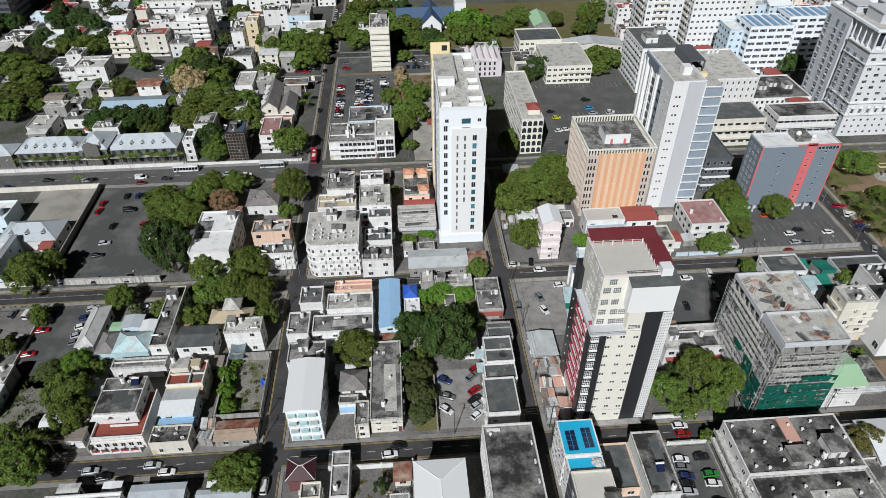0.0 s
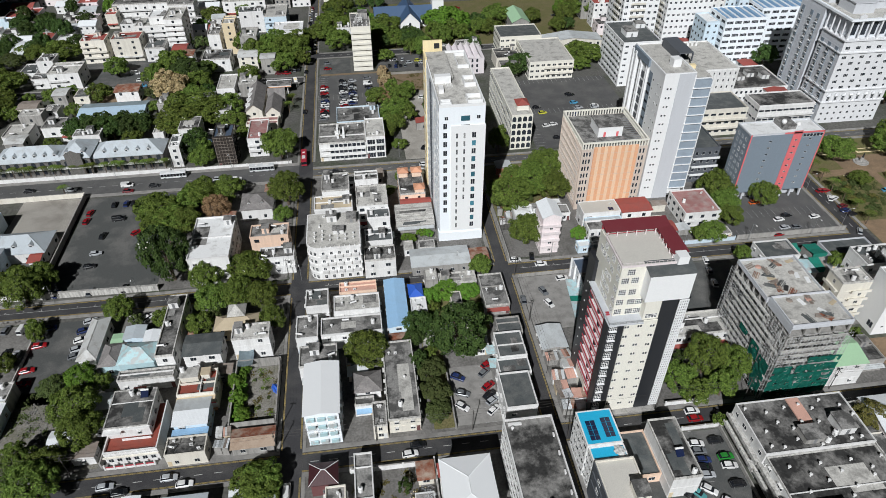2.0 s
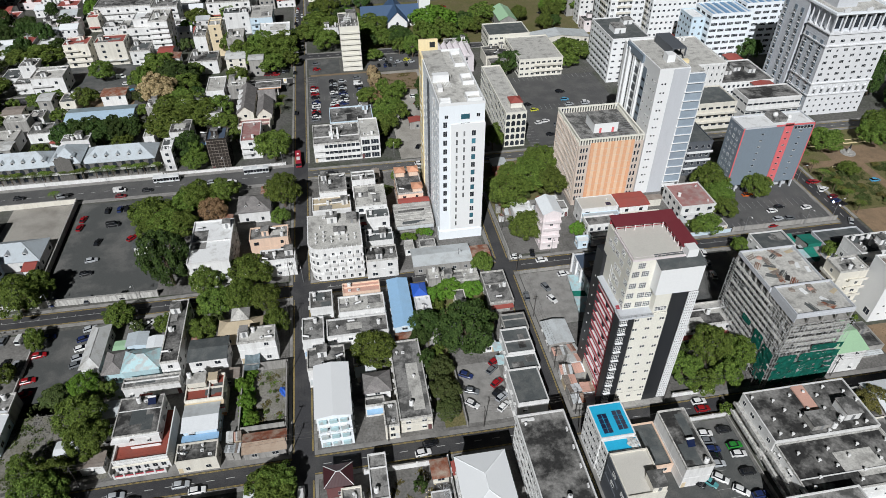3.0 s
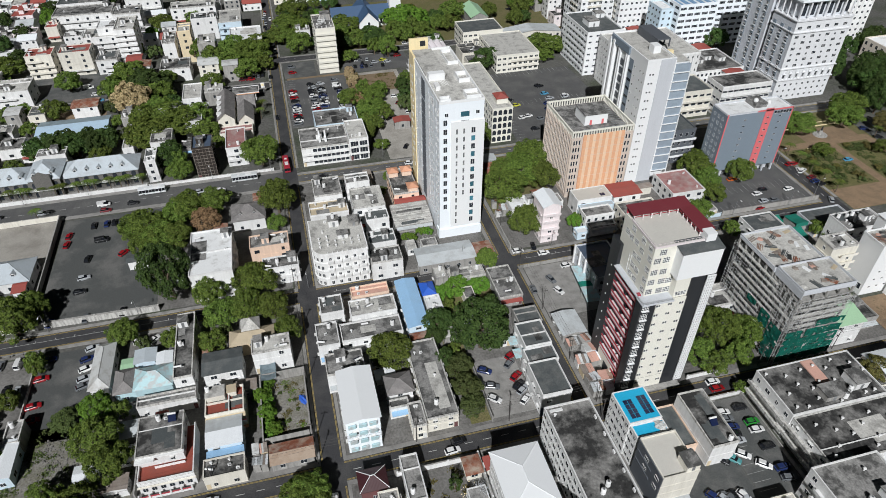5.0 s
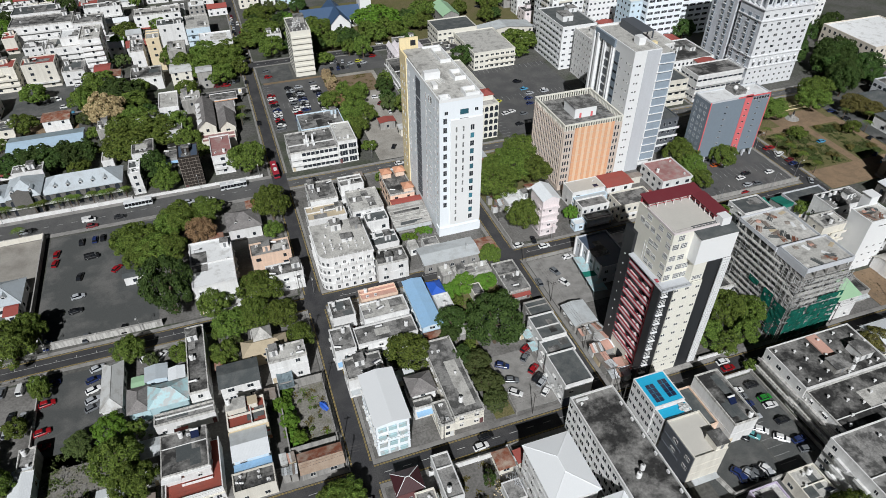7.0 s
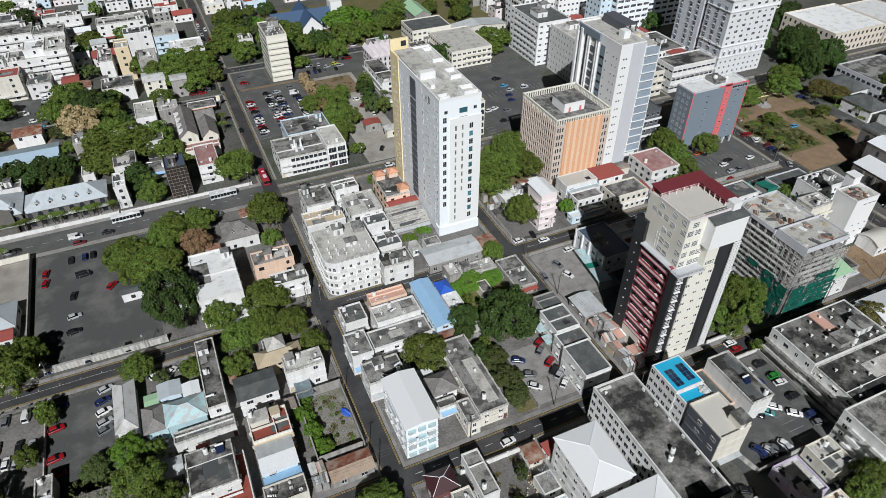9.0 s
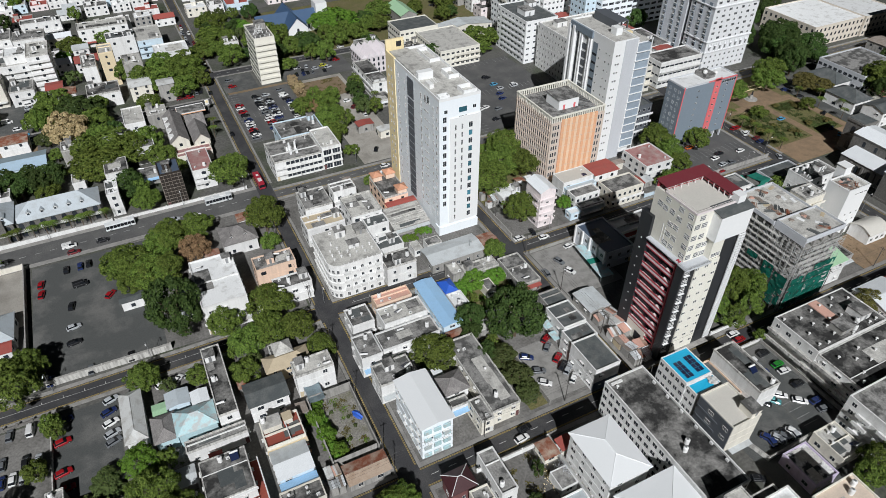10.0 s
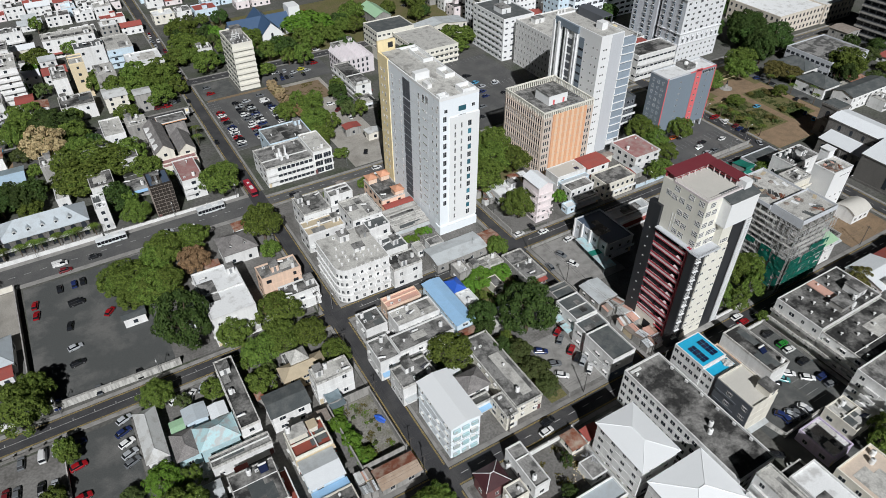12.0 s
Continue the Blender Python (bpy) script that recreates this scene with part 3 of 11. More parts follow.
def make_heater():
    ob = thing("solar_water_heater", 0, 0, 0, 0, "solar water heater with dark panel and white drum", "solar heater", "solar heaters")
    bm = bmesh.new()
    q = [(-1.0, -0.9, 0.2), (1.0, -0.9, 0.2), (1.0, 0.7, 1.15), (-1.0, 0.7, 1.15)]
    add_poly(bm, q)
    add_poly(bm, [(p[0], p[1] + 0.05, p[2] - 0.1) for p in q[::-1]])
    for i in range(4):
        a, b = q[i], q[(i + 1) % 4]
        add_poly(bm, [(a[0], a[1] + 0.05, a[2] - 0.1), (b[0], b[1] + 0.05, b[2] - 0.1), b, a])
    part("panel", bm, PANEL, ob)
    bm = bmesh.new()
    add_tube(bm, (-1.05, 0.85, 1.3), (1.05, 0.85, 1.3), 0.28, n=12)
    part("drum", bm, PLASTIC, ob)
    for x in (-0.9, 0.9):
        bm = bmesh.new()
        add_box(bm, x - 0.03, -0.85, 0, x + 0.03, 0.95, 0.08)
        part("side_frame", bm, STEEL, ob)
    return ob


def make_ac():
    ob = thing("air_conditioner", 0, 0, 0, 0, "grey-white air conditioner unit on a roof", "air conditioner", "roof coolers")
    bm = bmesh.new()
    add_box(bm, -0.45, -0.2, 0.0, 0.45, 0.2, 0.75)
    add_tube(bm, (0.08, -0.19, 0.42), (0.08, -0.23, 0.42), 0.27, n=14, mi=1)
    part("casing", bm, [PLASTIC, STEEL], ob)
    return ob


def make_vent():
    ob = thing("roof_vent", 0, 0, 0, 0, "short white vent pipe with a cap on a roof", "vent", "roof vents")
    bm = bmesh.new()
    rings = [[bm.verts.new((r * math.cos(math.tau * q / 10), r * math.sin(math.tau * q / 10), z)) for q in range(10)] for r, z in ((0.2, 0), (0.2, 0.75), (0.42, 0.8), (0.38, 0.95), (0.15, 1.02))]
    for ra, rb in zip(rings, rings[1:]):
        for q in range(10):
            bm.faces.new((ra[q], ra[(q + 1) % 10], rb[(q + 1) % 10], rb[q]))
    bm.faces.new(rings[0][::-1])
    bm.faces.new(rings[-1])
    part("pipe", bm, PLASTIC, ob)
    return ob


TANK, HEATER, AC, VENT = make_tank(), make_heater(), make_ac(), make_vent()
FIRST_USE = set()


def put(proto, x, y, z, rz=0.0, s=1.0):
    """The prototype itself at its first place, a copy at each later one."""
    m = pose(x, y, z, 0, 0, rz)
    if proto.name not in FIRST_USE:
        FIRST_USE.add(proto.name)
        proto.matrix_basis = m
        return proto
    return copy_thing(proto, m)


def stair_head(x, y, z, w, d, h, wallmat):
    ob = thing("stair_hut", x, y, z, 0, "small rendered stair hut on a flat roof", "hut", "stair huts")
    bm = bmesh.new()
    add_box(bm, -w / 2, -d / 2, 0, w / 2, d / 2, h)
    part("wall", bm, wallmat, ob)
    bm = bmesh.new()
    add_box(bm, -w / 2 - 0.2, -d / 2 - 0.2, h, w / 2 + 0.2, d / 2 + 0.2, h + 0.18)
    part("roof", bm, ROOF["grey"], ob)
    bm = bmesh.new()
    add_box(bm, -0.4, -d / 2 - 0.05, 0, 0.4, -d / 2 + 0.02, 1.95)
    part("door", bm, STEEL, ob)
    return ob


def roof_things(x0, y0, x1, y1, z, rng, wallmat):
    w, d = x1 - x0, y1 - y0
    if w < 2.5 or d < 2.5:
        return
    spots = [(u, v) for u in (0.15, 0.4, 0.65, 0.88) for v in (0.15, 0.5, 0.85)]
    rng.shuffle(spots)

    def place():
        u, v = spots.pop()
        return x0 + u * w, y0 + v * d

    if w * d > 45 and rng.random() < 0.75:
        x, y = place()
        x, y = min(max(x, x0 + 1.4), x1 - 1.4), min(max(y, y0 + 1.6), y1 - 1.6)
        stair_head(x, y, z, rng.uniform(2.0, 2.8), rng.uniform(2.4, 3.0), 2.3, wallmat)
        spots[:] = [s for s in spots if abs(x0 + s[0] * w - x) > 2.4 or abs(y0 + s[1] * d - y) > 2.6]
    for proto, odds in ((TANK, 0.75), (HEATER, 0.5), (VENT, 0.5), (AC, 0.6), (VENT, 0.3), (AC, 0.3)):
        if len(spots) > 1 and rng.random() < odds:
            x, y = place()
            if proto is HEATER and (w < 4 or d < 4):
                continue
            put(proto, min(max(x, x0 + 0.75), x1 - 0.75), min(max(y, y0 + 0.75), y1 - 0.75), z, rng.choice((0, 0, 90, 20)) if proto is not HEATER else rng.choice((180, 160, 200)))


# ---- ground, roads, pavements ----
def sheet(name, mat, x0, y0, x1, y1, z, t=0.05, label=""):
    return solid(name, mat, [(x0, y0, z - t, x1, y1, z)], label, kind="structure")


sheet("ground", GROUND, -3000, -3000, 3000, 4500, -0.012, 0.5)


def road(name, x0, y0, x1, y1, z=0.0, gaps=(), walk=1.3, yellow=True, dashes=True, side=True, mat=ASPHALT):
    """A carriageway with kerbed pavements, edge lines and a broken centre line; gaps: where other roads cross it."""
    RECTS.append((x0 - 2, y0 - 2, x1 + 2, y1 + 2))
    r = solid(name, mat, [(x0, y0, -0.3, x1, y1, z)], kind="structure")
    along_x = (x1 - x0) > (y1 - y0)
    lo, hi = (x0, x1) if along_x else (y0, y1)
    stops = [lo]
    for a, b in sorted(gaps):
        stops += [a, b]
    stops.append(hi)
    runs = [(stops[i], stops[i + 1]) for i in range(0, len(stops), 2) if stops[i + 1] - stops[i] > 3]
    kerbs = []
    for a, b in runs:
        for s in (-1, 1):
            if along_x:
                e = y0 if s < 0 else y1
                kerbs.append((a, min(e, e + s * walk), -0.3, b, max(e, e + s * walk), 0.14))
            else:
                e = x0 if s < 0 else x1
                kerbs.append((min(e, e + s * walk), a, -0.3, max(e, e + s * walk), b, 0.14))
    if side:
        solid("pavement", PAVING, kerbs, kind="structure")
    bm = bmesh.new()
    if yellow:
        for a, b in runs:
            for off in (0.25, 0.5):
                if along_x:
                    add_box(bm, a, y0 + off, z, b, y0 + off + 0.12, z + 0.012)
                    add_box(bm, a, y1 - off - 0.12, z, b, y1 - off, z + 0.012)
                else:
                    add_box(bm, x0 + off, a, z, x0 + off + 0.12, b, z + 0.012)
                    add_box(bm, x1 - off - 0.12, a, z, x1 - off, b, z + 0.012)
        part("edge_line", bm, YELLOWLINE, r)
        bm = bmesh.new()
    if dashes:
        for a, b in runs:
            c = a + 2
            while c < b - 3:
                if along_x:
                    add_box(bm, c, (y0 + y1) / 2 - 0.08, z, c + 2.2, (y0 + y1) / 2 + 0.08, z + 0.012)
                else:
                    add_box(bm, (x0 + x1) / 2 - 0.08, c, z, (x0 + x1) / 2 + 0.08, c + 2.2, z + 0.012)
                c += 5
        part("centre_line", bm, WHITELINE, r)
    else:
        bm.free()
    return r


road("road_main", -420, 238.2, -35.6, 249.5, 0.0, gaps=[(-41.5, -35.6)], walk=2.0, yellow=False, mat=GREY_ASPHALT)
road("road_main_east", -35.6, 239.6, 330, 245.6, 0.0, gaps=[(29.3, 34.3), (165, 172)], walk=1.4, mat=GREY_ASPHALT)
ob = road("road_middle", -420, 166.4, 172, 172.8, 0.004, gaps=[(-41.5, -35.6), (29.3, 34.3), (165, 172)], dashes=False)
bm = bmesh.new()
for a, b in ((-420, -46), (-30, 26), (38, 160)):
    add_box(bm, a, 169.72, 0.004, b, 169.84, 0.016)
    for k in range(int((b - a) / 5.6)):
        add_box(bm, a + 1 + 5.6 * k, 169.84, 0.004, a + 1.14 + 5.6 * k, 170.7, 0.016)
part("parking_line", bm, WHITELINE, ob)
road("road_front", -420, 98.6, 330, 104.6, 0.004, gaps=[(-41.5, -35.6), (29.3, 34.3), (165, 172)])
road("road_west_street", -41.5, -40, -35.6, 900, 0.008, gaps=[(97.3, 105.9), (165.1, 174.1), (236.2, 251.5), (364, 371)], dashes=False, walk=0.9)
road("road_east_street", 29.3, -40, 34.3, 239.6, 0.008, gaps=[(97.3, 105.9), (165.1, 174.1), (238, 246)], dashes=False)
road("road_park_side", 165, -40, 172, 330, 0.008, gaps=[(97.3, 105.9), (165.1, 174.1), (238, 247)])
road("road_church", -35.6, 365, 330, 371, 0.004, yellow=False)
road("road_north_west", -420, 334, -41.5, 340, 0.004, yellow=False)


def lot(x0, y0, x1, y1, mat=OLD_ASPHALT, name="car_park_surface", z=0.02, bays=None, bay=2.5, depth=5.0):
    """A car park or yard surface; bays: sides along which bay lines are painted."""
    r = sheet(name, mat, x0, y0, x1, y1, z, 0.3)
    if name.startswith(("car_park", "empty", "park", "bare", "church")):
        RECTS.append((x0, y0, x1, y1))
    for side in bays or "":
        bm = bmesh.new()
        n = int(((x1 - x0) if side in "SNM" else (y1 - y0)) / bay)
        for k in range(n + 1):
            if side in "SNM":
                x = x0 + k * bay
                y = {"S": y0, "N": y1 - depth, "M": (y0 + y1) / 2 - depth / 2}[side]
                add_box(bm, x, y, z, x + 0.1, y + depth, z + 0.012)
            else:
                y = y0 + k * bay
                x = x0 if side == "W" else x1 - depth
                add_box(bm, x, y, z, x + depth, y + 0.1, z + 0.012)
        part("bay_line", bm, BAYLINE, r)
    return r


lot(-124, 177, -87, 235)
lot(-119.7, 130, -103, 163.5)
lot(-140, 130, -119.7, 163.5, mat=YARD)
RECTS.append((-140, 108, -121.6, 137))
solid("car_park_wall", WALL["weathered"], [(-119.95, 136.2, -0.1, -119.65, 164.2, 1.15)], "low weathered wall between two car parks", "wall")
solid("street_wall", WALL["stone"], [(-139.0, 164.25, -0.1, -120.6, 164.55, 1.0)] + [(-138.9 + 3.6 * k, 164.15, -0.1, -138.3 + 3.6 * k, 164.65, 1.5) for k in range(6)], "reddish stone wall with posts along the street", "wall")
lot(5.8, 107.3, 19.0, 128, mat=PAVING, bays="E")
lot(36, 139.5, 58, 164.8, mat=PAVING)
lot(84, 140, 113, 164.5)
lot(121, 175, 163.6, 202.5, bays="SM", depth=4.6, mat=GREY_ASPHALT)
lot(63.5, 67, 76.4, 97.0, bays="W")
lot(43, 50.5, 63.3, 97.0)
lot(-34.2, 287, -3.5, 340, bays="WM", mat=GREY_ASPHALT)
lot(-34, 342.5, -17, 363)
lot(-2.5, 341.2, 35, 363, mat=GREY_ASPHALT)
lot(3.0, 316, 24, 337, mat=EARTH, name="bare_plot", z=0.028)
lot(4.8, 248, 26, 340, mat=PALE_GRAVEL, name="yard")
lot(64, 249, 118, 320, bays="NMW", mat=GREY_ASPHALT)
lot(-168, 343, -121, 386, bays="N")
lot(-144, 318, -121, 333, mat=EARTH, name="yard")
lot(-54.5, 115.5, -42.9, 136, mat=WEEDY, name="empty_plot")
lot(-122, 107, -88, 135, mat=WEEDY, name="waste_ground")
lot(-86, 105.9, -43, 107.9, mat=PAVING, name="forecourt")
lot(-0.2, 107, 5.6, 150, mat=GRASS, name="overgrown_plot")
lot(-3, 142, 22, 161, mat=GRASS, name="overgrown_plot", z=0.03)
lot(-13, 181, 27, 196, mat=YARD, name="yard")
lot(173.4, 165, 223, 238, mat=GRASS, name="park_lawn")
lot(173.6, 165.2, 222, 179, mat=RED_EARTH, name="park_square", z=0.05)
lot(198.2, 179, 202.2, 209.8, mat=RED_EARTH, name="park_path", z=0.05)
lot(174.6, 209.8, 222, 214.2, mat=RED_EARTH, name="park_path", z=0.054)
lot(190, 214.2, 218, 224, mat=RED_EARTH, name="park_square", z=0.058)
lot(218.4, 179, 222.4, 209.8, mat=RED_EARTH, name="park_path", z=0.058)
lot(223.2, 165, 234, 238, name="car_park_surface", z=0.03)
lot(112, 105.8, 136, 128, mat=YARD, name="yard")
lot(136.2, 105.8, 162, 122, mat=RED_EARTH, name="bare_plot", z=0.06)
lot(36, 175.5, 50, 192, mat=YARD)
lot(36, 196, 63, 238, mat=GRASS, name="garden")
lot(-190, 252, -96, 256, mat=PAVING, name="forecourt")
lot(-95, 175, -43, 236, mat=YARD, name="yard", z=0.015)
lot(-24, 72, -2.5, 97, mat=YARD, name="yard")
lot(-150, 206, -126, 236, mat=PALE_GRAVEL, name="school_yard")
lot(-150, 176.4, -126, 206, name="school_drive")
lot(-2, 372, 250, 450, mat=GRASS, name="church_lawn")
for x0, y0, x1, y1 in ((-102.8, 105.9, -42.6, 165.0), (-34.6, 105.9, 28.0, 165.0), (-34.6, 174.2, 11.8, 238.0), (35.7, 105.9, 91.5, 139.3), (58.2, 139.5, 83.8, 165.0), (50.2, 174.2, 120.8, 238.0), (-34.6, 60.0, 28.0, 97.2), (80.0, 60.0, 163.6, 97.2), (112.0, 128.2, 163.6, 165.0)):
    lot(x0, y0, x1, y1, mat=YARD, name="yard", z=0.008)
lot(-33.0, 340.2, -2.0, 342.3, mat=EARTH, name="verge", z=0.024)
lot(-2.6, 316.0, 4.6, 341.0, mat=EARTH, name="verge", z=0.024)


def wall_run(x0, y0, x1, y1, h=2.2, mat="white", t=0.22, label="white rendered boundary wall with a coping"):
    """A boundary wall with coping and piers."""
    ob = thing("boundary_wall", (x0 + x1) / 2, (y0 + y1) / 2, 0, 0, label, "wall")
    L = math.hypot(x1 - x0, y1 - y0)
    ob.matrix_basis = pose((x0 + x1) / 2, (y0 + y1) / 2, 0, 0, 0, math.degrees(math.atan2(y1 - y0, x1 - x0)))
    bm = bmesh.new()
    add_box(bm, -L / 2, -t / 2, -0.1, L / 2, t / 2, h)
    n = max(1, int(L / 6))
    for k in range(n + 1):
        x = -L / 2 + L * k / n
        add_box(bm, x - 0.2, -t / 2 - 0.08, -0.1, x + 0.2, t / 2 + 0.08, h + 0.1)
    part("wall", bm, WALL[mat], ob)
    bm = bmesh.new()
    add_box(bm, -L / 2, -t / 2 - 0.06, h, L / 2, t / 2 + 0.06, h + 0.08)
    part("coping", bm, WALL["conc"], ob)
    return ob


wall_run(-124.5, 176, -86, 175.2, 2.4, "weathered", 0.6, "weathered boundary wall with a broad coping")
wall_run(-150, 175.6, -126, 176, 2.4)
wall_run(-125, 177, -126, 236.0, 2.5, "conc", label="stained concrete boundary wall beside the car park")
wall_run(-190, 236.0, -126.5, 236.4, 2.4, "cream", label="cream boundary wall along the main road")
wall_run(-190, 251.9, -96, 251.7, 1.8)
wall_run(-95, 251.7, -45, 251.7, 1.4)
fence = thing("garden_fence", -79.5, 106.2, 0, 0, "low white fence with tall posts and red panels", "fence")
for k in range(6):
    bm = bmesh.new()
    add_box(bm, -6.4 + 2.5 * k, -0.2, -0.1, -6.0 + 2.5 * k, 0.2, 1.9)
    part("post", bm, WALL["white"], fence)
    if k < 5:
        bm = bmesh.new()
        add_box(bm, -6.0 + 2.5 * k, -0.1, -0.1, -3.9 + 2.5 * k, 0.1, 0.8)
        part("panel", bm, WALL["white"], fence)
        bm = bmesh.new()
        add_box(bm, -6.0 + 2.5 * k, -0.06, 0.8, -3.9 + 2.5 * k, 0.06, 1.2)
        part("rail", bm, WALL["darkred"], fence)
wall_run(-86.8, 107, -86.8, 126, 2.2, "conc", label="old concrete boundary wall")
wall_run(-55.2, 136.3, -42.7, 136.3, 3.2, "conc", label="tall crumbling wall round the empty plot")
wall_run(-55.2, 114.0, -55.2, 136, 3.0, "conc", label="tall crumbling wall round the empty plot")
wall_run(-42.8, 114.0, -42.8, 136, 3.0, "conc", label="tall crumbling wall round the empty plot")
wall_run(-54.6, 114.2, -43.4, 114.2, 3.0, "conc", label="tall crumbling wall round the empty plot")
wall_run(5.6, 106.6, 5.6, 128, 1.8, "conc", label="low concrete wall with fence by the car park")
wall_run(121, 174.6, 164, 174.6, 2.0, "conc", label="concrete boundary wall along the road")
wall_run(65, 106.2, 77, 106.2, 1.6)
wall_run(66, 97.6, 79, 97.6, 1.6)
wall_run(96, 174.5, 120, 174.5, 1.8, "lblue", label="pale boundary wall with blue gates")
wall_run(36, 165.1, 58, 165.3, 1.2, "conc", label="low concrete wall round the car park")
wall_run(34.9, 176, 34.9, 195, 2.0, "conc", label="concrete yard wall")
wall_run(-23, 96.6, -3, 96.6, 2.0)
wall_run(-1.6, 71, -1.6, 97, 2.4)
wall_run(76.6, 67.4, 76.6, 97, 1.2, "conc", label="concrete wall beside parked cars")
wall_run(46.4, 66.2, 61.6, 66.6, 1.7, "weathered", label="weathered wall behind the parked cars")
wall_run(45.2, 71.4, 46.3, 66.3, 1.7, "weathered", label="weathered wall behind the parked cars")


# ---- white tower with the yellow spine ----
def strip(bm, face, x0, y0, x1, y1, u0, u1, z0, z1, proud=0.06, mi=0):
    """A panel that stands proud of one face of a box."""
    if face == "S":
        add_box(bm, x0 + u0, y0 - proud, z0, x0 + u1, y0 + 0.02, z1, mi)
    elif face == "W":
        add_box(bm, x0 - proud, y1 - u1, z0, x0 + 0.02, y1 - u0, z1, mi)
    elif face == "E":
        add_box(bm, x1 - 0.02, y0 + u0, z0, x1 + proud, y0 + u1, z1, mi)


def column(parent, box, face, u, zs, w, h, kind="plain", proud=0.0):
    me = window_mesh(w, h, kind)
    for z in zs:
        m = wall_pose(face, *box, u, z)
        if proud:
            m = m @ pose(0, -proud, 0)
        piece("window", me, parent, m)


def spread(a, b, n):
    return [a + (b - a) * k / (n - 1) for k in range(n)]


def white_tower():
    x0, y0, x1, y1, h = 12.0, 189.2, 27.2, 233.0, 54.6
    ob = thing("white_tower", (x0 + x1) / 2, (y0 + y1) / 2, 0, 0, "tall slim white and pale blue tower with a yellow spine", "tower")
    a = rel(ob, x0, y0, x1, y1)
    bm = bmesh.new()
    add_box(bm, a[0], a[1], 0, a[2], a[3] - 5.5, h - 0.9)
    part("wall", bm, WALL["icewhite"], ob, "bluish white rendered walls")
    bm = bmesh.new()
    add_box(bm, a[0] + 3.9, a[1] - 0.35, 4.5, a[2] + 0.25, a[1] + 0.5, h - 7.5)
    part("front_panel", bm, WALL["purewhite"], ob, "clean white front panel")
    bm = bmesh.new()
    add_box(bm, a[0], a[3] - 5.5, 0, a[2], a[3], h - 0.9)
    part("rear_wall", bm, WALL["icewhite"], ob)
    bm = bmesh.new()
    add_box(bm, a[0] - 0.3, a[3] - 7.6, 0, a[0] + 0.5, a[3] + 0.3, h)
    add_box(bm, a[0] - 0.3, a[3] - 0.5, h, a[0] + 6.8, a[3] + 0.3, h + 4.2)
    add_box(bm, a[0] - 0.3, a[3] - 7.6, h, a[0] + 0.5, a[3] + 0.3, h + 0.4)
    part("yellow_spine", bm, WALL["yellow"], ob, "yellow painted spine wall")
    bm = bmesh.new()
    add_box(bm, a[0] + 3.8, a[3] - 0.56, h + 1.2, a[0] + 5.8, a[3] - 0.48, h + 3.2)
    part("spine_opening", bm, WALL["black"], ob)
    bm = bmesh.new()
    add_parapet(bm, *a, h - 0.9, h, 0.35, 0.03)
    part("parapet", bm, WALL["purewhite"], ob)
    bm = bmesh.new()
    add_box(bm, a[0] + 0.35, a[1] + 0.35, h - 0.9, a[2] - 0.35, a[3] - 0.5, h - 0.75)
    part("roof", bm, ROOF["lgrey"], ob, "stained pale concrete roof")
    bm = bmesh.new()
    add_box(bm, a[0] + 0.4, a[1] + 20, h - 0.75, a[0] + 7.6, a[3] - 2, h + 0.6)
    part("roof_deck", bm, ROOF["lgrey"], ob)
    for q in ((9.5, 1.2, 14.5, 6.0, 0.7), (10.5, 14, 14.5, 20.0, 0.7), (10.5, 29, 14.5, 40, 0.6), (0.6, 0.8, 4.2, 3.2, 0.5)):
        bm = bmesh.new()
        add_parapet(bm, a[0] + q[0], a[1] + q[1], a[0] + q[2], a[1] + q[3], h - 0.75, h + q[4], 0.25, 0)
        part("roof_kerb", bm, WALL["purewhite"], ob)
    bm = bmesh.new()
    add_box(bm, a[0] + 0.8, a[1] + 17.5, h - 0.75, a[0] + 6.4, a[1] + 19.8, h + 1.8)
    part("plant_screen", bm, WALL["purewhite"], ob)
    bm = bmesh.new()
    for k in range(5):
        add_tube(bm, (a[0] + 4.5 + 0.5 * k, a[1] + 13, h - 0.5), (a[0] + 4.5 + 0.5 * k, a[1] + 17, h - 0.5), 0.09, n=6)
    add_box(bm, a[0] + 1.4, a[1] + 10, h - 0.75, a[0] + 3.0, a[1] + 13.5, h + 0.7)
    part("roof_plant", bm, PLASTIC, ob)
    rows = spread(12.5, 46.0, 11)
    column(ob, a, "S", 2.0, rows, 1.3, 2.0)
    rows = spread(5.8, 42.5, 13)
    column(ob, a, "S", 5.9, rows, 0.55, 1.9, proud=0.35)
    column(ob, a, "S", 8.4, rows[4:], 0.55, 1.9, proud=0.35)
    column(ob, a, "S", 11.6, rows[0::2], 1.35, 2.0, proud=0.35)
    column(ob, a, "S", 11.6, rows[1::2], 1.35, 2.0, "blue", proud=0.35)
    column(ob, a, "S", 8.7, [46.4], 3.0, 0.9)
    column(ob, a, "S", 8.7, [48.6], 3.0, 1.9, "blue")
    column(ob, a, "S", 2.4, [49.2], 1.2, 1.2)
    column(ob, a, "S", 13.0, [49.2], 1.2, 1.2)
    column(ob, a, "S", 5.9, [1.2], 0.7, 1.8)
    rows = spread(8, 49, 14)
    for u, w, hh in ((41.9, 1.0, 1.4), (39.2, 0.8, 1.2), (34.6, 1.3, 0.6), (33.0, 1.3, 0.6), (29.8, 1.0, 2.2), (16.0, 0.6, 1.4), (10.4, 0.9, 1.6)):
        column(ob, a, "W", u, rows, w, hh)
    column(ob, a, "W", 4.8, rows, 0.9, 1.4, proud=0.3)
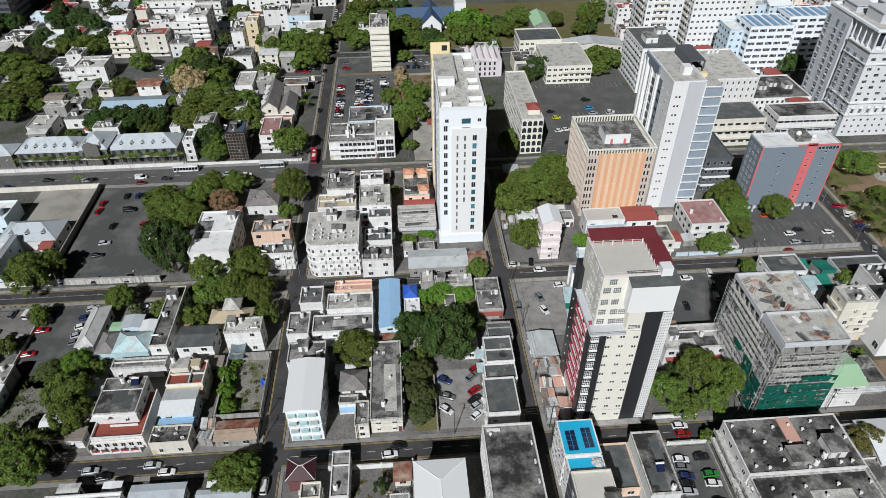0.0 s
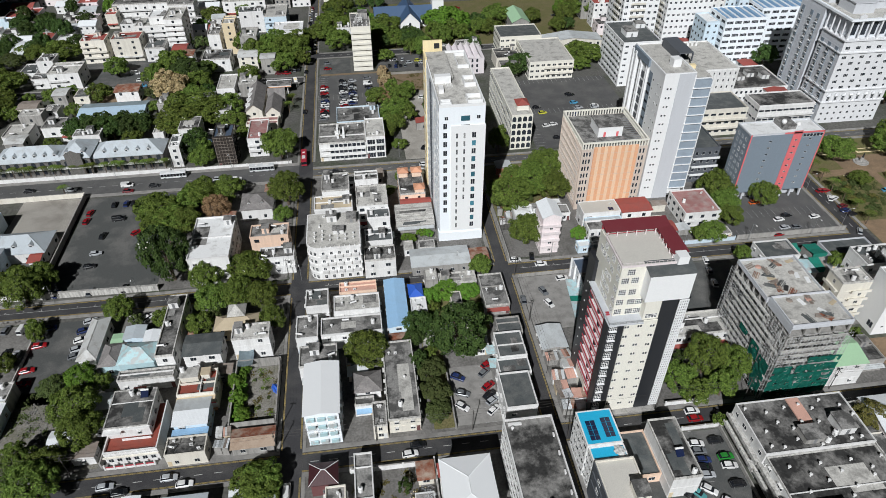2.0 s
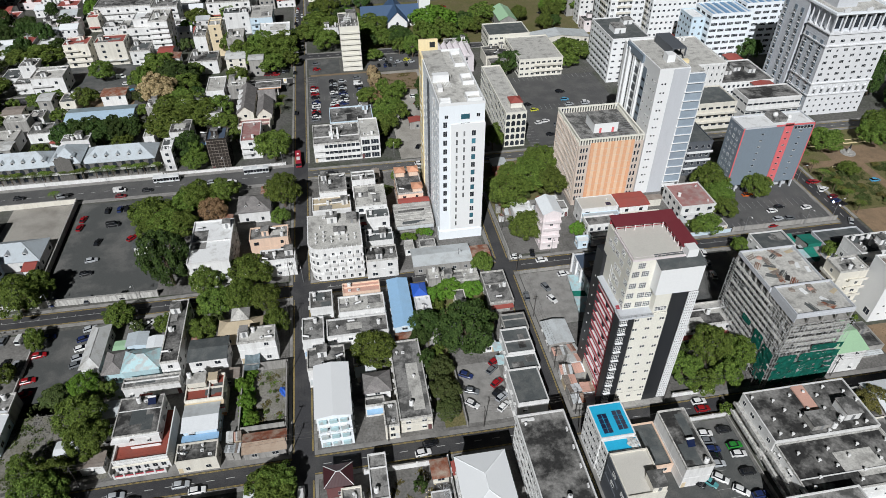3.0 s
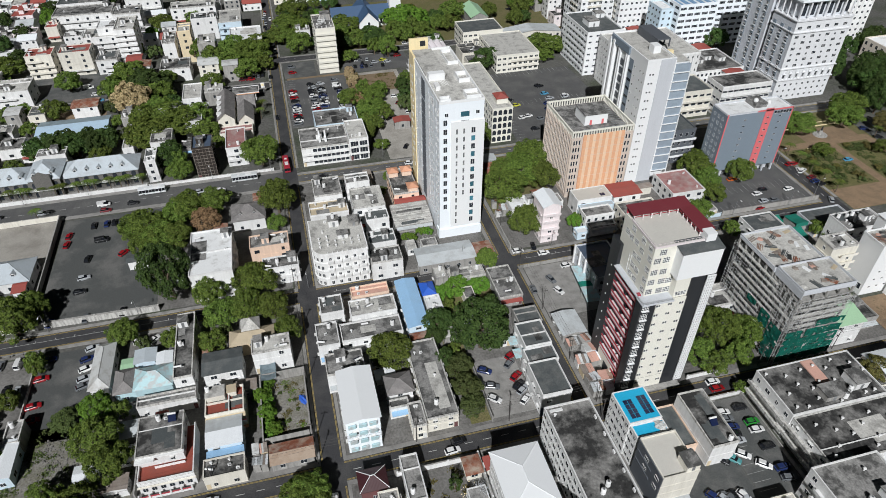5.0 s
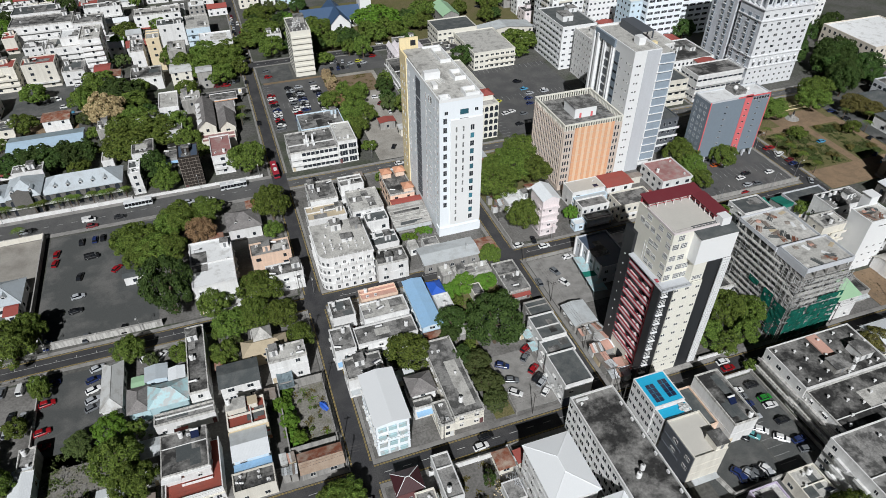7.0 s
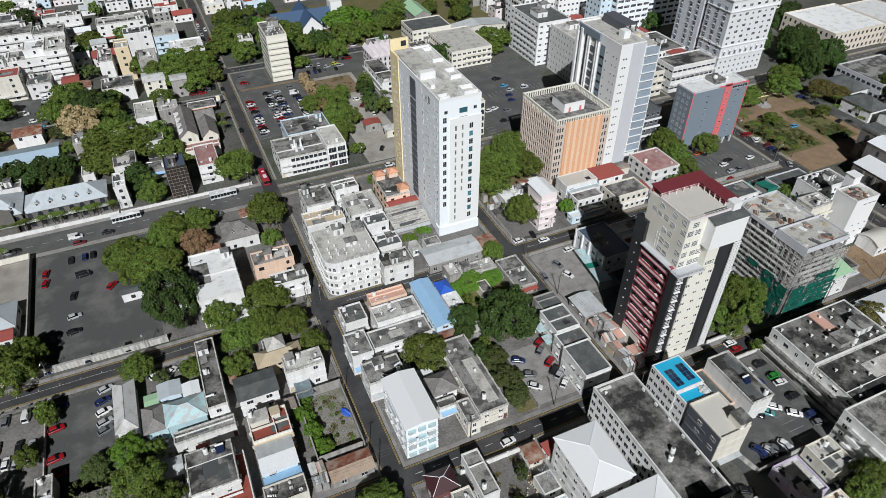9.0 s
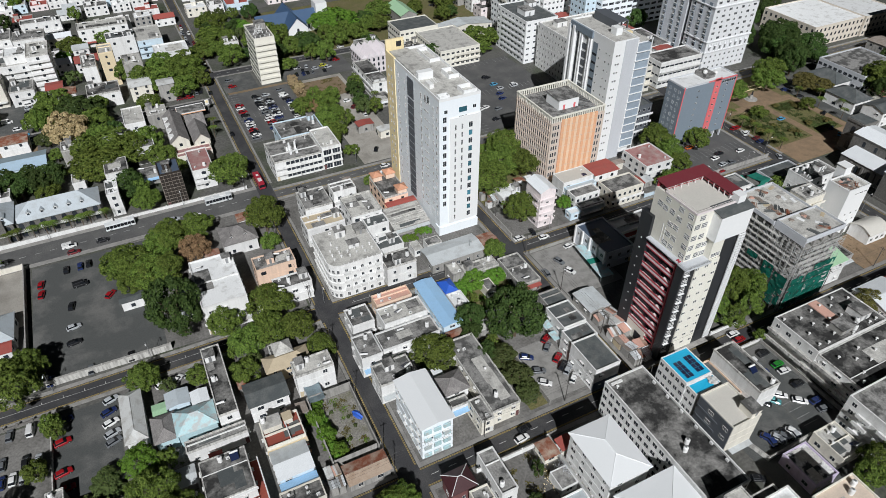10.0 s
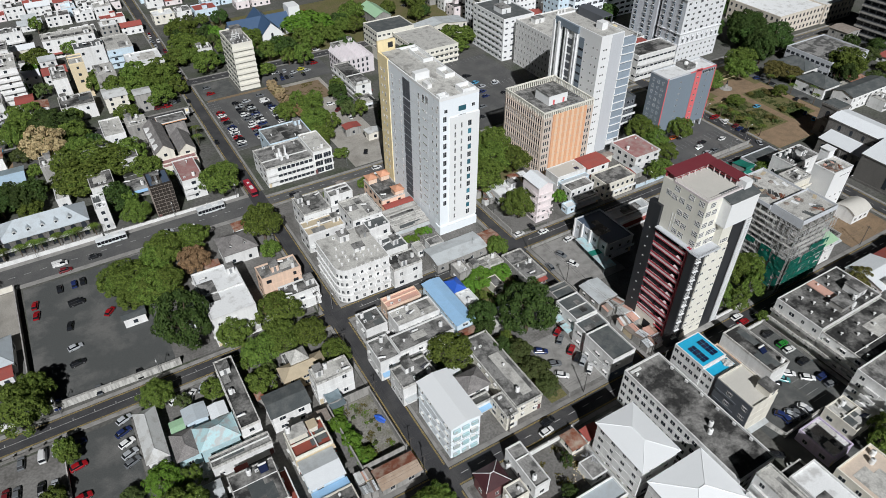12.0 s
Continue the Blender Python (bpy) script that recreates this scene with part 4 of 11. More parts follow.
    column(ob, a, "W", 2.2, rows, 0.7, 1.0, proud=0.3)
    column(ob, a, "W", 35.5, [49.6], 1.8, 2.6)
    column(ob, a, "W", 33.0, [49.6], 1.4, 2.2)
    column(ob, a, "W", 42.6, [49.2], 1.0, 2.6)
    for k, z in enumerate(spread(4.6, 42.4, 14)):
        bm = bmesh.new()
        add_box(bm, a[0] - 0.05, a[3] - 23.6, z, a[0] + 0.02, a[3] - 18.4, z + 2.55)
        for j in range(7):
            add_box(bm, a[0] - 0.12, a[3] - 23.6, z + 0.36 * j, a[0] - 0.02, a[3] - 18.4, z + 0.36 * j + 0.1)
        part("louvre", bm, WALL["dgrey"], ob, "dark louvred opening")
    bm = bmesh.new()
    add_box(bm, a[0] - 0.05, a[3] - 23.6, 45.6, a[0] + 0.02, a[3] - 18.4, 52.6)
    for j in range(20):
        add_box(bm, a[0] - 0.12, a[3] - 23.6, 45.6 + 0.35 * j, a[0] - 0.02, a[3] - 18.4, 45.7 + 0.35 * j)
    part("louvre", bm, WALL["dgrey"], ob)
    bm = bmesh.new()
    for u in (9.0, 18.0, 23.0, 29.0, 36.0, 40.0):
        strip(bm, "W", *a, u, u + 0.12, 4, h - 1, 0.05)
    for z in spread(6.8, 50, 14):
        strip(bm, "W", *a, 9, 43.6, z - 0.6, z - 0.52, 0.03)
    part("facade_joint", bm, WALL["lgrey"], ob)
    bm = bmesh.new()
    add_box(bm, a[0] - 0.4, a[1] - 0.6, 0, a[2] + 0.4, a[1] + 3, 3.6)
    part("podium", bm, WALL["icewhite"], ob)
    return ob


white_tower()
RECTS.append((12, 186, 28, 233))


# ---- black, white and red tower ----
def banded_tower():
    ox, oy = 51.0, 114.0
    ob = thing("banded_tower", ox, oy, 0, 0, "black and ivory banded tower with white top and maroon roof", "tower")
    low, top = 37.2, 53.2

    def box(bm, x0, y0, z0, x1, y1, z1):
        add_box(bm, x0 - ox, y0 - oy, z0, x1 - ox, y1 - oy, z1)

    def one(name, mat, label, *boxes):
        bm = bmesh.new()
        for b in boxes:
            box(bm, *b)
        return part(name, bm, mat, ob, label)

    one("core_wall", WALL["black"], "black clad lower walls", (44.2, 104.9, 0, 60.2, 124.0, low), (42.0, 104.9, 1.0, 44.2, 107.4, low))
    one("ivory_panel", WALL["ivory"], "ivory front panel with small paired windows", (46.2, 104.6, 3.2, 54.3, 104.95, low))
    one("black_panel", WALL["black"], "black front strip", (54.3, 104.75, 3.0, 58.2, 104.95, 44.0))
    one("rear_fin_wall", WALL["black"], "black fin wall with round lamps", (42.6, 120.0, 0, 44.3, 124.4, 44.2))
    one("red_pier", WALL["darkred"], "dark red corner pier", (42.3, 107.4, 1.0, 43.1, 107.8, low + 0.5), (42.4, 108.1, 1.0, 43.2, 108.5, low + 0.5))
    one("pier_core", WALL["maroonw"], "", (42.6, 107.8, 1.0, 44.2, 108.1, low))
    one("base_wall", WALL["ivory"], "ivory base wall with a dark opening", (42.75, 112.2, 0, 44.2, 120.0, 6.4))
    one("base_opening", WALL["black"], "", (42.68, 113.4, 0.3, 42.76, 116.2, 3.6))
    one("base_wall", WALL["darkred"], "red edged base kerb", (42.6, 108.5, 1.2, 42.9, 112.2, 1.9), (42.6, 108.5, 4.4, 42.9, 112.2, 4.7))
    for k in range(9):
        z = 6.6 + 3.5 * k
        one("balcony_slab", WALL["pink"], "pale balcony slab", (42.85, 108.5, z - 0.35, 44.3, 120.0, z))
        one("balcony_panel", WALL["pink"], "pale pinkish balcony panel", (42.75, 108.7, z - 0.2, 42.95, 119.9, z + 0.75), (42.8, 109.2 + 0.5 * (k % 3), z + 0.75, 43.5, 111.4, z + 1.25))
        one("red_rail", WALL["darkred"], "dark red balcony rail", (42.6, 108.5, z + 0.75, 42.9, 120.0, z + 1.0))
        one("red_rail", WALL["darkred"], "dark red balcony rail", (42.7, 108.5, z - 0.6, 42.95, 120.0, z - 0.36))
        one("cooler_unit", WALL["black"], "", (43.4, 113.0 + 1.3 * (k % 2), z + 0.02, 43.9, 113.8 + 1.3 * (k % 2), z + 1.6))
        bm = bmesh.new()
        add_tube(bm, (42.5 - ox, 122.2 - oy, z + 1.0), (42.62 - ox, 122.2 - oy, z + 1.0), 0.24, n=10)
        part("lamp", bm, PLASTIC, ob, "round white wall lamp")
    one("recessed_glazing", GLASS, "", (44.12, 108.5, 0, 44.22, 120.0, low))
    grid = window_mesh(1.9, 2.0, "grid")
    for k in range(10):
        piece("window", grid, ob, pose(43.4 - ox, 104.82 - oy, 5.0 + 3.29 * k))
        one("window_hood", WALL["purewhite"], "", (42.4, 104.3, 4.85 + 3.29 * k, 44.4, 104.9, 4.97 + 3.29 * k))
    me = window_mesh(0.45, 0.8, "small")
    for k in range(10):
        for x in (46.75, 50.0, 53.25):
            for dx in (-0.32, 0.32):
                piece("window", me, ob, pose(x + dx - ox, 104.6 - oy, 5.6 + 3.29 * k - (0.3 if x > 53 else 0)))
    bm = bmesh.new()
    z = 4.4
    while z < 43.6:
        box(bm, 58.1, 103.95, z, 60.5, 104.2, z + 0.26)
        z += 0.93
    for k in range(5):
        x = 58.1 + 2.17 * k / 4
        box(bm, x, 103.93, 4.4, x + 0.23, 104.22, 43.7)
    part("lattice_screen", bm, WALL["purewhite"], ob, "white lattice screen over the stairs")
    one("upper_wall", WALL["ivory"], "ivory white upper walls", (43.5, 107.1, low, 59.4, 122.2, top - 0.5))
    one("link_wall", WALL["ivory"], "", (50.4, 105.0, low, 57.9, 107.2, 44.0))
    wide = window_mesh(3.0, 1.3, "grid")
    piece("window", wide, ob, pose(52.4 - ox, 105.0 - oy, 37.8))
    one("link_wall", WALL["black"], "", (57.9, 104.9, low, 60.2, 107.2, 44.0))
    one("ledge", WALL["lgrey"], "pale ledge round the tower", (41.7, 103.8, low - 0.1, 50.4, 107.1, low + 0.25), (41.9, 107.1, low - 0.1, 43.5, 120.0, low + 0.25))
    bm = bmesh.new()
    for a, b in (((41.8, 103.9), (50.3, 103.9)), ((41.8, 103.9), (41.8, 107.0))):
        for z in (low + 0.6, low + 1.0):
            add_tube(bm, (a[0] - ox, a[1] - oy, z), (b[0] - ox, b[1] - oy, z), 0.035, n=5)
    for k in range(7):
        add_tube(bm, (41.8 + 1.4 * k - ox, 103.9 - oy, low), (41.8 + 1.4 * k - ox, 103.9 - oy, low + 1.0), 0.035, n=5)
    part("ledge_rail", bm, STEEL, ob, "thin steel ledge rail")
    one("roof_terrace", ROOF["pale"], "pale concrete roof terrace", (43.7, 107.3, top - 0.5, 59.2, 122.0, top - 0.35))
    one("red_kerb", WALL["pink"], "faded pink terrace kerb", (43.4, 107.0, top - 0.5, 56.4, 107.3, top), (43.4, 107.3, top - 0.5, 43.7, 118.6, top))
    bm = bmesh.new()
    for k in range(14):
        p = (43.6 + 0.95 * k - ox, 107.15 - oy, top)
        add_tube(bm, p, (p[0], p[1], top + 0.75), 0.03, n=5)
        if k < 12:
            p = (43.55 - ox, 107.15 + 0.95 * k - oy, top)
            add_tube(bm, p, (p[0], p[1], top + 0.75), 0.03, n=5)
    add_tube(bm, (43.55 - ox, 107.15 - oy, top + 0.75), (56.2 - ox, 107.15 - oy, top + 0.75), 0.04, n=5)
    add_tube(bm, (43.55 - ox, 107.15 - oy, top + 0.75), (43.55 - ox, 118.4 - oy, top + 0.75), 0.04, n=5)
    part("railing", bm, WALL["pink"], ob, "thin faded red railing")
    # white front box with a dark sloping top
    for name, mat, lab, y0, z0, z1, z2, x0, x1 in (("front_box", WALL["purewhite"], "plain white projecting front box", 104.1, 44.0, 51.9, 52.8, 49.4, 60.3), ("front_box_roof", ROOF["dgrey"], "dark sloping metal top", 103.95, 51.92, 52.1, 53.0, 49.2, 60.5)):
        bm = bmesh.new()
        zb = z0 if name == "front_box" else 52.82
        v = [bm.verts.new((x - ox, y - oy, z)) for x, y, z in ((x0, y0, z0), (x1, y0, z0), (x1, 108.6, zb), (x0, 108.6, zb), (x0, y0, z1), (x1, y0, z1), (x1, 108.6, z2), (x0, 108.6, z2))]
        for q in ((3, 2, 1, 0), (0, 1, 5, 4), (1, 2, 6, 5), (2, 3, 7, 6), (3, 0, 4, 7), (4, 5, 6, 7)):
            bm.faces.new([v[i] for i in q])
        part(name, bm, mat, ob, lab)
    one("down_pipe", WALL["purewhite"], "", *[(49.5 + 0.35 * k, 106.9, 44.0, 49.6 + 0.35 * k, 107.1, 51.8) for k in range(2)])
    one("lift_head", WALL["purewhite"], "white lift head", (56.4, 106.4, top - 0.4, 59.0, 108.9, 55.0))
    # maroon lean-to roofs round two sides of the terrace
    for q in ((43.3, 118.4, 59.7, 122.6, "y"), (56.0, 108.4, 59.7, 118.38, "x")):
        bm = bmesh.new()
        hs = (54.5, 54.5, 54.9, 54.9) if q[4] == "y" else (54.5, 54.9, 54.9, 54.5)
        up = [bm.verts.new((x - ox, y - oy, z)) for (x, y), z in zip(((q[0], q[1]), (q[2], q[1]), (q[2], q[3]), (q[0], q[3])), hs)]
        dn = [bm.verts.new((p.co.x, p.co.y, p.co.z - 0.15)) for p in up]
        bm.faces.new(up)
        bm.faces.new(dn[::-1])
        for i in range(4):
            bm.faces.new((dn[i], dn[(i + 1) % 4], up[(i + 1) % 4], up[i]))
        part("maroon_roof", bm, ROOF["maroon"], ob, "maroon ribbed lean-to roof")
    for x, y in [(43.8 + 2.4 * k, 118.6) for k in range(6)] + [(56.2, 109.0 + 1.9 * k) for k in range(5)]:
        one("terrace_post", WALL["pink"], "", (x - 0.12, y - 0.12, top - 0.36, x + 0.12, y + 0.12, 54.4))
    one("terrace_rail", WALL["darkred"], "red terrace rail", (43.9, 118.5, top + 0.5, 56.1, 118.6, top + 0.65), (56.15, 109.0, top + 0.5, 56.25, 118.5, top + 0.65))
    one("terrace_back_wall", WALL["darkred"], "dark red wall under the lean-to roof", (43.6, 121.7, top - 0.36, 59.2, 122.1, 54.4), (58.9, 108.9, top - 0.36, 59.3, 121.7, 54.4))
    me = window_mesh(1.8, 1.7, "grid")
    for x, z in ((46.0, 51.2), (44.9, 48.6), (47.3, 48.6), (44.8, 45.0), (47.3, 44.9), (44.7, 41.8), (47.5, 41.7), (49.5, 41.6), (44.7, 38.7), (47.5, 38.6), (49.5, 38.6)):
        piece("window", me, ob, pose(x - ox, 107.1 - oy, z - 0.85))
    for y, z in ((117.0, 51.4), (119.4, 48.9), (117.3, 48.7), (114.8, 48.9), (112.1, 48.3), (112.1, 51.4), (108.7, 51.4), (108.2, 48.6), (108.3, 45.2), (114.5, 45.1), (112.4, 45.3), (114.4, 41.9), (112.3, 41.8), (114.7, 38.8), (112.5, 38.8), (108.3, 41.9), (108.3, 38.8)):
        piece("window", me, ob, pose(43.5 - ox, y - oy, z - 0.85, 0, 0, -90))
    one("shutter_frame", WALL["purewhite"], "", *[(43.42, 115.6 + 0.9 * (k % 2), 38.2 + 3.2 * (k // 2), 43.52, 115.75 + 0.9 * (k % 2), 40.8 + 3.2 * (k // 2)) for k in range(4)])
    one("entrance_canopy", WALL["conc"], "", (46.0, 103.2, 2.6, 60.2, 104.95, 2.85))
    return ob


banded_tower()
RECTS.append((41.5, 103, 61, 125))


# ---- white slab tower with glazed balconies ----
def slab_tower():
    x0, y0, x1, y1, h = 94.4, 204.9, 112.2, 233.5, 53.2
    ob = thing("slab_tower", (x0 + x1) / 2, (y0 + y1) / 2, 0, 0, "tall white slab tower with glazed corner balconies and grey west face", "tower")
    a = rel(ob, x0, y0, x1, y1)
    bm = bmesh.new()
    add_box(bm, a[0], a[1], 0, a[2] - 6.2, a[3], h - 0.8)
    add_box(bm, a[2] - 6.2, a[1] + 1.2, 0, a[2], a[3], h - 2.5)
    part("wall", bm, WALL["purewhite"], ob)
    bm = bmesh.new()
    add_box(bm, a[0] + 5.4, a[1] - 0.15, 0, a[2] - 6.2, a[1] + 0.1, h - 0.3)
    part("grey_front_panel", bm, WALL["lgrey"], ob, "pale grey front panel")
    for k in range(13):
        z = 4.4 + 3.55 * k
        bm = bmesh.new()
        add_box(bm, a[2] - 6.6, a[1] - 0.7, z, a[2] + 0.5, a[1] + 1.3, z + 0.28)
        add_box(bm, a[2] - 0.1, a[1] + 1.3, z, a[2] + 0.5, a[1] + 7, z + 0.28)
        part("balcony_slab", bm, WALL["purewhite"], ob)
        bm = bmesh.new()
        add_box(bm, a[2] - 6.1, a[1] - 0.35, z + 0.28, a[2] + 0.25, a[1] + 1.0, z + 3.1)
        part("balcony_glass", bm, PALEGLASS, ob, "pale reflective balcony glazing")
    bm = bmesh.new()
    add_box(bm, a[2] + 0.2, a[1] - 0.7, 3, a[2] + 0.5, a[1] - 0.4, h - 1)
    add_box(bm, a[2] - 6.5, a[1] - 0.3, 3, a[2] - 6.1, a[1] + 0.1, h - 1)
    part("balcony_post", bm, WALL["purewhite"], ob)
    me = window_mesh(0.7, 0.7, "small")
    for z in spread(5, 47, 13):
        for u in (1.9, 3.1):
            piece("window", me, ob, wall_pose("S", *a, u, z))
        for u in (24.5, 26.8, 20.4):
            piece("window", me, ob, wall_pose("W", *a, u, z))
    for u0, u1, m in ((16.0, 19.0, "dgrey"), (9.2, 12.0, "dgrey")):
        bm = bmesh.new()
        if u0 > 12:
            strip(bm, "W", *a, u0, u1, 4, h - 4, 0.06)
            part("window_band", bm, WALL["grey"], ob, "grey vertical window band")
        else:
            bm.free()
        for z in spread(6, 44, 12):
            bm = bmesh.new()
            strip(bm, "W", *a, u0 + 0.15, u1 - 0.15, z, z + (0.9 if u0 > 12 else 2.5), 0.12)
            part("window", bm, GLASS if u0 > 12 else WALL["dgrey"], ob)
    for u, wd, pr in ((7.4, 0.5, 0.7), (8.6, 0.5, 0.7), (13.4, 0.5, 0.7), (14.6, 0.5, 0.7), (0.2, 1.2, 1.2), (3.2, 1.2, 1.2)):
        bm = bmesh.new()
        strip(bm, "W", *a, u, u + wd, 0, h - 1.5, pr)
        part("vertical_fin", bm, WALL["purewhite"], ob)
    bm = bmesh.new()
    strip(bm, "W", *a, 5.2, 6.4, 2, h - 3, 0.05)
    strip(bm, "W", *a, 1.7, 2.8, 2, h - 3, 0.05)
    part("recess_glazing", bm, GLASS, ob)
    bm = bmesh.new()
    add_parapet(bm, a[0], a[1], a[2] - 6.2, a[3], h - 0.8, h, 0.35, 0.05)
    part("parapet", bm, WALL["purewhite"], ob)
    bm = bmesh.new()
    add_box(bm, a[0] + 0.35, a[1] + 0.35, h - 0.8, a[2] - 6.5, a[3] - 0.35, h - 0.65)
    add_box(bm, a[2] - 6.2, a[1] + 0.9, h - 2.5, a[2] + 0.3, a[3] + 0.1, h - 2.3)
    part("roof", bm, ROOF["lgrey"], ob)
    bm = bmesh.new()
    add_box(bm, a[0] + 5.5, a[1] + 6.5, h - 0.65, a[0] + 8.5, a[1] + 10, h + 2.2)
    part("lift_head", bm, WALL["purewhite"], ob)
    bm = bmesh.new()
    add_box(bm, a[2] - 8.5, a[1] + 11, h + 2.2, a[2] - 3.0, a[1] + 26, h + 2.6)
    add_box(bm, a[2] - 8.5, a[1] + 11, h - 0.65, a[2] - 8.1, a[1] + 26, h + 2.2)
    for k in range(5):
        add_box(bm, a[2] - 3.4, a[1] + 11 + 3.5 * k, h - 0.65, a[2] - 3.0, a[1] + 11.5 + 3.5 * k, h + 2.2)
    part("roof_pergola", bm, WALL["dgrey"], ob, "dark roof pergola")
    bm = bmesh.new()
    add_box(bm, a[0] - 0.8, a[1] + 13, h - 3.0, a[0] + 0.1, a[3] - 1, h - 0.2)
    part("roof_sign_band", bm, WALL["grey"], ob)
    bm = bmesh.new()
    add_box(bm, a[2] - 5.6, a[1] + 8.0, h - 2.3, a[2] - 2.6, a[1] + 9.6, h - 1.0)
    part("window_cradle", bm, WALL["yellow"], ob, "yellow window cleaning cradle")
    return ob


slab_tower()
RECTS.append((93, 204, 114, 234))


# ---- orange and beige office ----
def orange_office():
    x0, y0, x1, y1, h = 66.6, 201.5, 92.0, 227.6, 29.0
    ob = thing("orange_office", (x0 + x1) / 2, (y0 + y1) / 2, 0, 0, "beige precast office block with an orange striped front", "office")
    a = rel(ob, x0, y0, x1, y1)
    bm = bmesh.new()
    add_box(bm, a[0], a[1], 0, a[2], a[3], h - 2.2)
    part("wall", bm, WALL["beige"], ob)
    for k in range(13):
        bm = bmesh.new()
        u = 4.6 + 1.315 * k
        strip(bm, "S", *a, u, u + 1.315, 1.0, h - 1.4, 0.35 if k % 2 == 0 else 0.28)
        part("front_stripe", bm, WALL["orange" if k % 2 == 0 else "pale_orange"], ob)
    bm = bmesh.new()
    for f in range(8):
        strip(bm, "S", *a, 4.6, 21.7, 3.2 + 3.1 * f, 3.27 + 3.1 * f, 0.38)
    part("front_joint", bm, WALL["beige"], ob)
    n = 17
    for f in range(8):
        z = 2.4 + 3.05 * f
        for k in range(n):
            u = 1.0 + (a[3] - a[1] - 2.0) * (k + 0.5) / n
            piece("window", window_mesh(0.7, 1.9, "small"), ob, wall_pose("W", *a, u, z))
        for u in (1.1, 2.1, 3.3, 22.7, 24.0):
            piece("window", window_mesh(0.7, 1.9, "small"), ob, wall_pose("S", *a, u, z))
    bm = bmesh.new()
    for k in range(n + 1):
        u = 1.0 + (a[3] - a[1] - 2.0) * k / n
        strip(bm, "W", *a, u - 0.12, u + 0.12, 1.5, h - 1.0, 0.3)
    for f in range(9):
        strip(bm, "W", *a, 0.2, a[3] - a[1] - 0.2, 1.6 + 3.05 * f, 2.0 + 3.05 * f, 0.2)
    part("precast_rib", bm, WALL["beige"], ob)
    bm = bmesh.new()
    add_box(bm, a[0] + 0.5, a[1] + 0.5, h - 2.2, a[2] - 0.5, a[3] - 0.5, h - 2.05)
    part("roof", bm, ROOF["grey"], ob)
    bm = bmesh.new()
    for k in range(24):
        x = a[0] + (a[2] - a[0] - 0.5) * k / 23
        add_box(bm, x, a[1], h - 2.2, x + 0.45, a[1] + 0.4, h)
        add_box(bm, x, a[3] - 0.4, h - 2.2, x + 0.45, a[3], h)
        y = a[1] + 0.4 + (a[3] - a[1] - 1.3) * k / 23
        add_box(bm, a[0], y, h - 2.2, a[0] + 0.4, y + 0.45, h)
        add_box(bm, a[2] - 0.4, y, h - 2.2, a[2], y + 0.45, h)
    add_parapet(bm, *a, h, h + 0.5, 0.5, 0.1)
    part("arcade_parapet", bm, WALL["ivory"], ob, "pale open parapet of small piers")
    bm = bmesh.new()
    add_box(bm, a[0] + 8.5, a[1] + 8, h - 2.05, a[0] + 18, a[1] + 17, h + 2.2)
    part("penthouse", bm, WALL["purewhite"], ob, "white rooftop plant room")
    bm = bmesh.new()
    add_box(bm, a[0] + 8.2, a[1] + 7.7, h + 2.2, a[0] + 18.3, a[1] + 17.3, h + 2.45)
    part("penthouse_roof", bm, ROOF["grey"], ob)
    for u in (10.6, 15.6):
        bm = bmesh.new()
        add_box(bm, a[0] + u, a[1] + 7.93, h - 2.05, a[0] + u + 0.9, a[1] + 8.02, h)
        part("door", bm, WALL["red"], ob, "red plant room door")
    for k in range(6):
        bm = bmesh.new()
        add_tube(bm, (a[0] + 7.2 + 0.6 * k, a[1] + 1.4, h - 1.6), (a[0] + 6.2 + 0.6 * k, a[1] + 3.4, h - 1.2), 0.3, n=8)
        part("duct", bm, STEEL, ob)
        bm = bmesh.new()
        add_box(bm, a[0] + 13 + 1.6 * k, a[1] + 2.2, h - 2.05, a[0] + 14.2 + 1.6 * k, a[1] + 3.4, h - 0.9)
        part("condenser", bm, STEEL, ob)
    for k in range(10):
        bm = bmesh.new()
        add_tube(bm, (a[0] + 18.6, a[1] + 6 + 1.6 * k, h - 1.7), (a[2] - 0.7, a[1] + 6 + 1.6 * k, h - 1.7), 0.1, n=5)
        part("pipe", bm, STEEL, ob)
    return ob


orange_office()
RECTS.append((66, 201, 92.5, 228))


